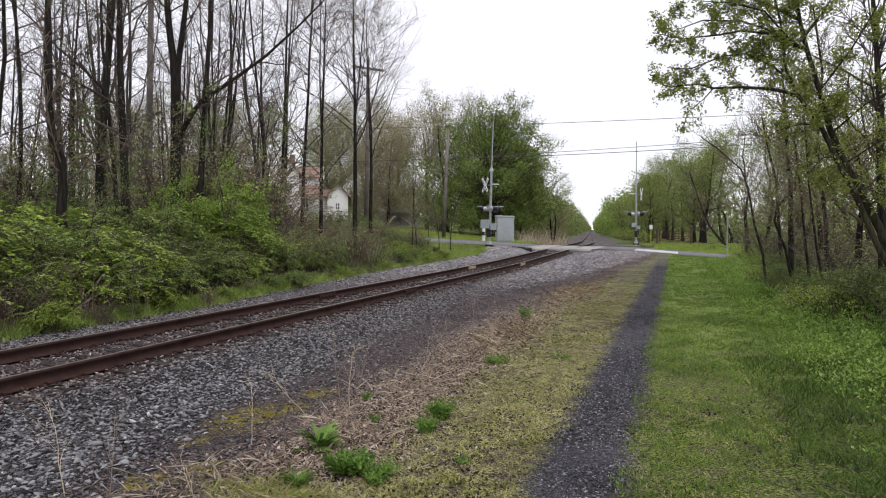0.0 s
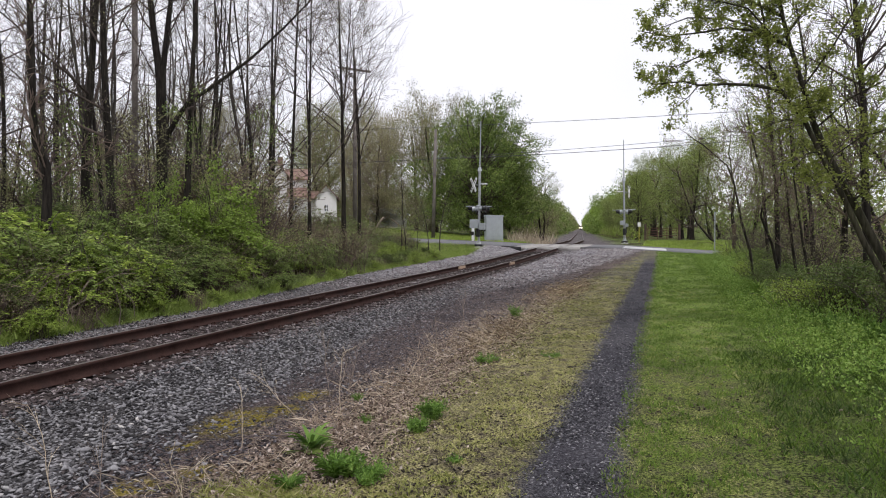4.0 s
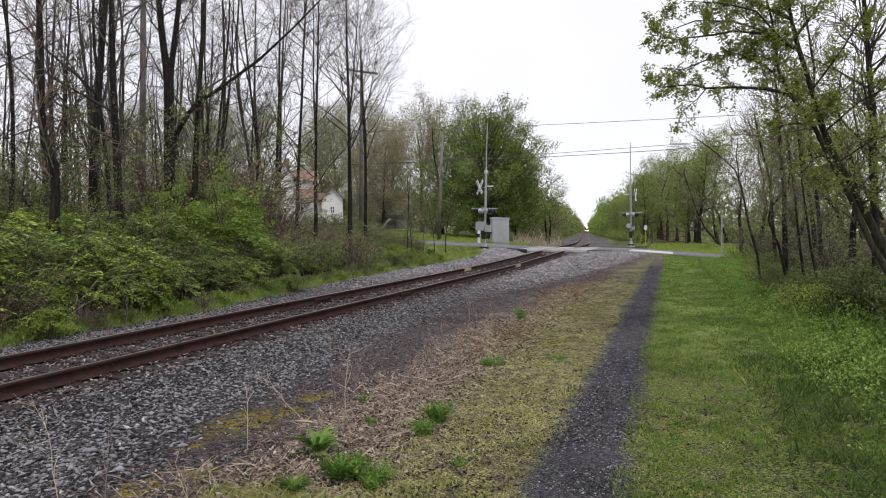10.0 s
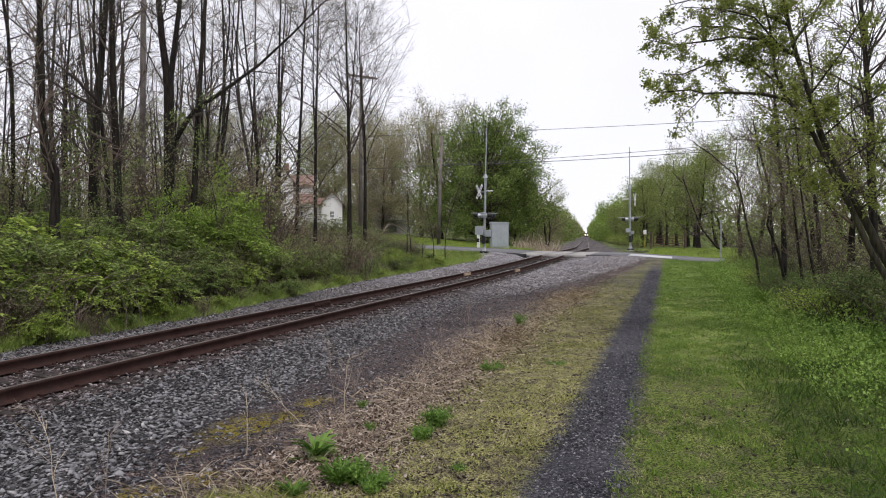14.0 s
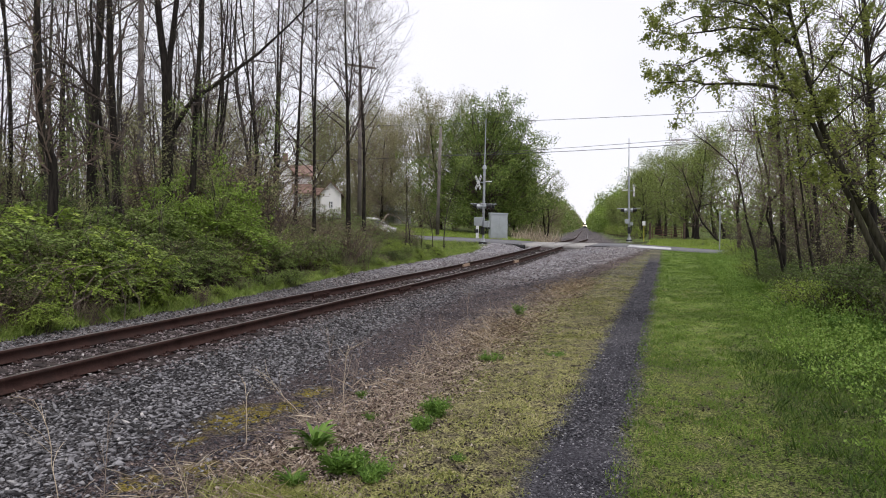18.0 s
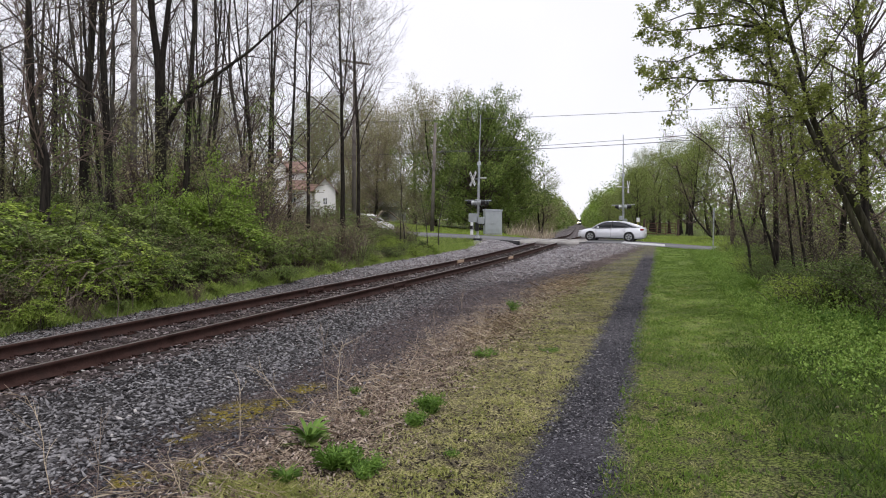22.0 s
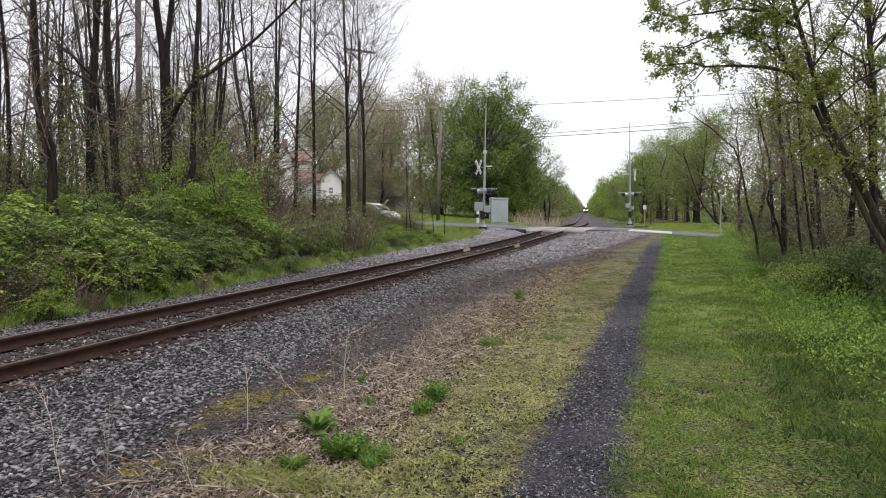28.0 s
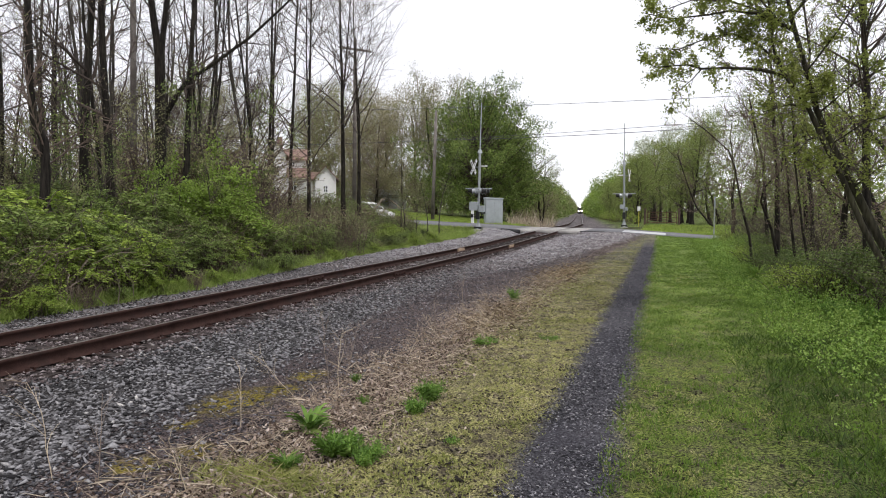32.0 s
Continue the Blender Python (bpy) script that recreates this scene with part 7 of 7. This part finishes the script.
def wire(p, q, sag, r, label):
    b = Build()
    s = np.linspace(0, 1, 25)[:, None]
    pts = np.array(p) * (1 - s) + np.array(q) * s
    pts[:, 2] -= (4 * sag * s * (1 - s))[:, 0]
    b.tube(pts, np.full(25, r), 5)
    tagged(b.done("overhead_wire", WIRE), label, "cable", "overhead wires")


wire((-60, 62.5, 9.0), (-20.2, 59.0, 8.05), 0.3, 0.022, "thin black overhead cable along the road")
wire((-20.2, 59.0, 8.05), (26.0, 47.0, 8.55), 0.55, 0.024, "thin black overhead cable across the track")
wire((-20.2, 59.0, 8.10), (26.0, 47.2, 8.9), 0.35, 0.018, "thin black overhead cable across the track")
wire((-60, 66.0, 13.3), (26.0, 52.0, 10.1), 0.75, 0.020, "thin high overhead wire across the track")


def fallen_limb():
    """A pale bent dead limb in the brush by the road."""
    t = thing("dead_limb", Matrix.Identity(4), "pale bent dead limb leaning in the brush", "dead branch")
    b = Build()
    b.tube(np.array([(-18.9, 41.2, land_at(-18.9, 41.2)), (-18.5, 41.3, 1.5), (-17.9, 41.5, 2.35), (-17.3, 41.6, 2.25), (-16.7, 41.7, 1.75), (-16.3, 41.8, 1.2)]), np.array([0.05, 0.06, 0.055, 0.05, 0.04, 0.02]), 7)
    b.done("stem", TWIG_PALE, t, True)


fallen_limb()

# ---- houses ----
def gable_block(parent, x0, x1, y0, y1, h, rise, along_x=True, roof=ROOF_RED):
    """A white-walled block with a gabled roof that overhangs; ridge along x or y."""
    bm = bmesh.new()
    if along_x:
        ym = (y0 + y1) / 2
        sec = [(y0, 0), (y0, h), (ym, h + rise), (y1, h), (y1, 0)]
        ends = [[bm.verts.new((x, a, z)) for a, z in sec] for x in (x0, x1)]
    else:
        xm = (x0 + x1) / 2
        sec = [(x0, 0), (x0, h), (xm, h + rise), (x1, h), (x1, 0)]
        ends = [[bm.verts.new((a, y, z)) for a, z in sec] for y in (y0, y1)]
    bm.faces.new(ends[0])
    bm.faces.new(ends[1])
    for k in range(5):
        bm.faces.new((ends[0][k], ends[0][(k + 1) % 5], ends[1][(k + 1) % 5], ends[1][k]))
    part("wall", bm, HOUSE_WHITE, parent)
    o = 0.35
    for s in (-1, 1):
        bm = bmesh.new()
        if along_x:
            ym, half = (y0 + y1) / 2, (y1 - y0) / 2
            drop = rise * o / half
            pts = [(x0 - o, ym, h + rise + 0.02), (x1 + o, ym, h + rise + 0.02), (x1 + o, ym + s * (half + o), h - drop + 0.02), (x0 - o, ym + s * (half + o), h - drop + 0.02)]
        else:
            xm, half = (x0 + x1) / 2, (x1 - x0) / 2
            drop = rise * o / half
            pts = [(xm, y0 - o, h + rise + 0.02), (xm, y1 + o, h + rise + 0.02), (xm + s * (half + o), y1 + o, h - drop + 0.02), (xm + s * (half + o), y0 - o, h - drop + 0.02)]
        low = [bm.verts.new(p) for p in pts]
        up = [bm.verts.new((p[0], p[1], p[2] + 0.14)) for p in pts]
        bm.faces.new(low)
        bm.faces.new(up)
        for k in range(4):
            bm.faces.new((low[k], low[(k + 1) % 4], up[(k + 1) % 4], up[k]))
        part("roof", bm, roof, parent, "weathered shingle roof")


def house_window(parent, x, y, z, w, h):
    win = part("window", box_bm(x - w / 2, x + w / 2, y - 0.06, y + 0.02, z, z + h), SIGN_WHITE, parent)
    for i in (0, 1):
        for j in (0, 1):
            part("pane", box_bm(x - w / 2 + 0.06 + i * (w / 2 - 0.02), x - 0.04 + i * (w / 2 - 0.02), y - 0.075, y - 0.05, z + 0.06 + j * (h / 2 - 0.02), z + h / 2 - 0.04 + j * (h / 2 - 0.02)), GLASS_DARK, win)


def house():
    z = 2.0
    t = thing("house", Matrix.Translation((-41.4, 68.0, z)) @ Matrix.Rotation(radians(28), 4, "Z"), "white two-storey house with reddish gabled roofs", "house")
    gable_block(t, -2.1, 0.0, 0.0, 8.0, 5.9, 1.3, False)
    gable_block(t, 0.0, 2.1, 1.0, 7.0, 5.4, 1.3, True)
    gable_block(t, 2.1, 3.3, 2.0, 6.4, 3.2, 0.8, True)
    gable_block(t, 3.3, 5.7, 0.5, 6.5, 3.3, 1.3, False)
    bm = bmesh.new()
    low = [bm.verts.new(v) for v in ((0.05, 0.95, 4.3), (2.3, 0.95, 4.3), (2.3, -0.7, 3.2), (0.05, -0.7, 3.2))]
    up = [bm.verts.new(v.co + Vector((0, 0, 0.14))) for v in low]
    bm.faces.new(low)
    bm.faces.new(up)
    for k in range(4):
        bm.faces.new((low[k], low[(k + 1) % 4], up[(k + 1) % 4], up[k]))
    part("porch_roof", bm, ROOF_RED, t, "weathered shingle porch roof")
    for x in (0.15, 2.2):
        part("porch_post", box_bm(x - 0.06, x + 0.06, -0.6, -0.48, 0.0, 3.22), SIGN_WHITE, t)
    house_window(t, -1.05, 0.0, 3.4, 0.7, 1.2)
    house_window(t, -1.05, 0.0, 0.9, 0.7, 1.2)
    house_window(t, 0.7, 1.0, 4.5, 0.5, 0.7)
    house_window(t, 0.8, 1.0, 1.8, 0.7, 1.1)
    house_window(t, 4.5, 0.5, 1.6, 0.5, 0.8)
    part("chimney", box_bm(-1.3, -0.7, 5.0, 5.6, 6.5, 8.4), ROOF_RED, t)
    g = thing("garage", Matrix.Translation((-33.6, 79.5, 1.7)) @ Matrix.Rotation(radians(22), 4, "Z"), "small pale garage behind the trees", "garage")
    gable_block(g, -2.4, 2.4, 0, 5, 1.7, 0.7, True, CABINET_GREY)
    part("door", box_bm(-2.0, 0.2, -0.06, -0.004, 0.0, 1.6), CABINET_GREY, g)


house()

# ---- vehicles ----


def loft(stations):
    """A closed shell through rings of equal count."""
    bm = bmesh.new()
    rings = [[bm.verts.new(p) for p in ring] for ring in stations]
    n = len(rings[0])
    for a, b in zip(rings, rings[1:]):
        for k in range(n):
            bm.faces.new((a[k], a[(k + 1) % n], b[(k + 1) % n], b[k]))
    bm.faces.new(rings[0])
    bm.faces.new(rings[-1])
    return bm


def car(name, paint, label):
    """A mid-size saloon, nose along +x, its origin on the road under its middle."""
    t = thing(name, Matrix.Identity(4), label, "car")
    hw = 0.92
    # x, sill, shoulder height, top of hood or deck, half width
    prof = [(-2.42, 0.42, 0.78, 0.90, 0.70), (-2.36, 0.28, 0.80, 1.02, 0.82), (-2.1, 0.22, 0.84, 1.06, 0.89), (-1.5, 0.20, 0.86, 1.04, hw), (-0.8, 0.18, 0.85, 1.00, hw), (0.0, 0.18, 0.83, 0.97, hw),
            (0.7, 0.18, 0.81, 0.95, hw), (1.2, 0.19, 0.78, 0.93, hw), (1.7, 0.20, 0.72, 0.87, 0.91), (2.1, 0.22, 0.64, 0.78, 0.86), (2.33, 0.26, 0.56, 0.68, 0.76), (2.43, 0.34, 0.48, 0.56, 0.60)]
    rings = []
    for x, s, sh, top, w in prof:
        half = [(w * 0.90, s), (w * 0.985, s + 0.14), (w, (s + sh) / 2 + 0.05), (w * 0.975, sh), (w * 0.86, top - 0.035), (w * 0.55, top + 0.012), (0.0, top + 0.02)]
        rings.append([(x, -a, z) for a, z in half] + [(x, a, z) for a, z in reversed(half[:-1])])
    body = part("body", loft(rings), paint, t, smooth=True)
    # cabin: x at the base and at the roof
    cab = [(-2.05, 1.03, 1.06, 0.74, 0.70), (-1.55, 1.0, 1.24, 0.78, 0.66), (-1.0, 0.97, 1.40, 0.80, 0.62), (-0.35, 0.95, 1.465, 0.81, 0.61), (0.25, 0.94, 1.45, 0.81, 0.61), (0.65, 0.93, 1.34, 0.81, 0.64), (1.05, 0.92, 1.12, 0.80, 0.70), (1.3, 0.91, 0.95, 0.79, 0.76)]
    rings, roof = [], []
    for x, b, z, wb, wt in cab:
        half = [(wb, b - 0.05), (wt + (wb - wt) * 0.25, b + (z - b) * 0.80), (wt - 0.02, z - 0.02), (0.0, z)]
        rings.append([(x, -a, q) for a, q in half] + [(x, a, q) for a, q in reversed(half[:-1])])
    part("glazing", loft(rings), GLASS_DARK, t, "dark tinted car windows", smooth=True)
    for x, b, z, wb, wt in cab[1:-2]:
        half = [(wt + 0.03, z - 0.055), (wt - 0.01, z - 0.01), (wt * 0.5, z + 0.016), (0.0, z + 0.022)]
        roof.append([(x, -a, q) for a, q in half] + [(x, a, q) for a, q in reversed(half[:-1])])
    part("roof", loft(roof), paint, t, smooth=True)
    for s in (-1, 1):
        b = Build()
        b.tube([(1.32, s * 0.80, 0.93), (1.0, s * 0.735, 1.14), (0.62, s * 0.665, 1.35), (0.22, s * 0.635, 1.445)], [0.035, 0.035, 0.04, 0.04], 6)
        b.done("windscreen_pillar", paint, t)
        b = Build()
        b.tube([(-0.05, s * 0.83, 0.93), (-0.12, s * 0.74, 1.2), (-0.15, s * 0.64, 1.44)], [0.04, 0.035, 0.03], 6)
        b.done("door_pillar", BLACK_PAINT, t)
        b = Build()
        b.tube([(-2.1, s * 0.76, 1.04), (-1.6, s * 0.72, 1.19), (-1.05, s * 0.665, 1.37), (-0.5, s * 0.635, 1.45)], [0.06, 0.085, 0.06, 0.04], 6)
        b.done("rear_pillar", paint, t)
        b = Build()
        b.tube([(1.3, s * 0.83, 0.935), (0.3, s * 0.845, 0.955), (-0.8, s * 0.845, 0.985), (-1.5, s * 0.83, 1.03)], [0.013] * 4, 5)
        b.done("window_trim", ALLOY, t, label="bright chrome window trim")
        mir = part("mirror", box_bm(0.78, 0.95, s * 0.90 - 0.10, s * 0.90 + 0.10, 0.93, 1.06, 0.03), paint, t)
        part("mirror_glass", box_bm(0.772, 0.779, s * 0.90 - 0.07, s * 0.90 + 0.07, 0.95, 1.04), GLASS_DARK, mir)
        for x0 in (-0.15, -1.1):
            part("door_handle", box_bm(x0, x0 + 0.2, s * 0.925 - 0.015, s * 0.925 + 0.015, 0.83, 0.86, 0.006), paint, t)
        for x0 in (1.0, -0.08, -1.05):
            part("door_seam", box_bm(x0 - 0.006, x0 + 0.006, s * 0.912 - 0.012, s * 0.912 + 0.012, 0.3, 0.9), BLACK_PAINT, t)
        part("sill", box_bm(-1.0, 1.0, s * 0.87 - 0.05, s * 0.87 + 0.05, 0.17, 0.26, 0.02), BLACK_PAINT, t)
        part("headlight", box_bm(2.02, 2.30, s * 0.70 - 0.14, s * 0.70 + 0.14, 0.62, 0.73, 0.03), LAMP_CLEAR, t)
        part("tail_light", box_bm(-2.40, -2.15, s * 0.74 - 0.12, s * 0.74 + 0.12, 0.82, 0.96, 0.03), LAMP_RED, t)
    part("grille", box_bm(2.30, 2.42, -0.45, 0.45, 0.36, 0.58, 0.03), BLACK_PAINT, t)
    part("number_plate", box_bm(-2.45, -2.42, -0.16, 0.16, 0.62, 0.74), SIGN_WHITE, t)
    part("underbody", box_bm(-2.2, 2.2, -0.78, 0.78, 0.20, 0.35), BLACK_PAINT, t)
    wheels = []
    for x in (1.42, -1.385):
        for s in (-1, 1):
            part("wheel_arch", rod_bm((x, s * 0.70, 0.345), (x, s * 0.925, 0.345), 0.385, 24), BLACK_PAINT, t)
            w = new("wheel")
            w.parent = t
            w.location = (x, s * 0.82, 0.335)
            bm = rod_bm((0, -0.11, 0), (0, 0.11, 0), 0.335, 28)
            part("tyre", bm, TYRE, w)
            bm = rod_bm((0, s * 0.10, 0), (0, s * 0.122, 0), 0.235, 24)
            part("rim", bm, ALLOY, w)
            for k in range(5):
                a = radians(72 * k)
                q = box_bm(-0.035, 0.035, -0.012, 0.012, 0.07, 0.20)
                bmesh.ops.transform(q, matrix=Matrix.Translation((0, s * 0.124, 0)) @ Matrix.Rotation(a + 0.63, 4, "Y"), verts=q.verts)
                part("gap", q, BLACK_PAINT, w)
            wheels.append(w)
    return t, wheels


SILVER, SILVER_WHEELS = car("silver_saloon", CAR_SILVER, "silver four-door saloon car driving over the crossing")
WAITING, WAITING_WHEELS = car("white_saloon", CAR_WHITE, "white saloon car waiting behind the brush")


def locomotive():
    t = thing("locomotive", Matrix.Identity(4), "distant dark diesel locomotive with bright headlights", "train")
    part("frame", box_bm(-1.5, 1.5, -18, 0, 0.9, 1.5, 0.05), TRAIN_BLUE, t)
    part("nose", box_bm(-0.9, 0.9, -2.2, -0.2, 1.5, 3.0, 0.12), TRAIN_BLUE, t)
    cab = part("cab", box_bm(-1.5, 1.5, -5.0, -2.0, 1.5, 4.4, 0.15), TRAIN_BLUE, t)
    for s in (-1, 1):
        part("windscreen", box_bm(s * 0.75 - 0.45, s * 0.75 + 0.45, -2.0, -1.97, 3.15, 3.85), GLASS_DARK, cab)
        part("ditch_light", rod_bm((s * 0.85, 0.02, 1.75), (s * 0.85, 0.12, 1.75), 0.36, 16), HEADLIGHT, t)
        part("handrail", rod_bm((s * 1.4, -0.1, 1.5), (s * 1.4, -0.1, 2.5), 0.03, 6), SIGN_WHITE, t)
    part("headlight", rod_bm((0, -1.95, 4.1), (0, -1.85, 4.1), 0.40, 16), HEADLIGHT, t)
    part("hood", box_bm(-0.95, 0.95, -17.5, -5.0, 1.5, 4.2, 0.1), TRAIN_BLUE, t)
    part("pilot", box_bm(-1.4, 1.4, -0.3, 0.0, 0.15, 1.0, 0.03), TRAIN_BLUE, t)
    for k in range(6):
        y = -2.6 - (k % 3) * 1.7 - (k // 3) * 9.5
        part("wheelset", rod_bm((-0.8, y, 0.5), (0.8, y, 0.5), 0.5, 20), BLACK_PAINT, t)
    return t


LOCO = locomotive()


def road_pose(x, lane, heading):
    """On the road at x in a lane (offset from the middle line); heading 1 goes to +x, -1 to -x."""
    slope = float(road_z(x + 1.4) - road_z(x - 1.4)) / 2.8
    yaw = math.degrees(math.atan2(-0.12 * heading, heading))
    return pose(x, float(road_y(x)) + lane, float(road_z(x - 1.4) + road_z(x + 1.4)) / 2 + 0.022, 0, -heading * math.degrees(math.atan(slope)), yaw)


def motions():
    # the silver car crosses from right to left at walking-to-town speed
    def silver_x(t):
        return float(np.interp(t, [0, 20.6, 21.5, 22.5, 23, 24, 24.5, 25, 25.5, 32], [112.9, 3.67, -1.13, -5.99, -8.38, -13.08, -15.6, -18.55, -21.7, -62.0]))
    walk(SILVER, [(k * 0.5, road_pose(silver_x(k * 0.5), 1.75, -1)) for k in range(65)])
    for w in SILVER_WHEELS:
        at = w.location.copy()
        walk(w, [(k * 0.1, pose(at.x, at.y, at.z, 0, (silver_x(k * 0.1) / 0.335 * -57.3) % 360.0, 0)) for k in range(321)])
    # the white car comes down the road, slows and waits
    stops = [(0, -78), (8, -64), (14.0, -32.2), (15.5, -27.7), (16.5, -25.3), (17.2, -24.3), (17.6, -23.75), (18.1, -23.5), (20.0, -23.2), (26, -23.2), (32.0, -23.2)]
    walk(WAITING, [(t, road_pose(x, -1.75, 1)) for t, x in stops])
    for w in WAITING_WHEELS:
        at = w.location.copy()
        walk(w, [(0, pose(at.x, at.y, at.z)), (32, pose(at.x, at.y, at.z))])
    # the train comes on slowly, far off
    def loco_pose(y):
        return pose(float(track_x(y)), y, float(rail_z(y)), 0, 0, 180 + math.degrees(math.atan(0.115)))
    walk(LOCO, [(t, loco_pose(690 - 9.0 * t)) for t in range(0, 33, 2)])


motions()
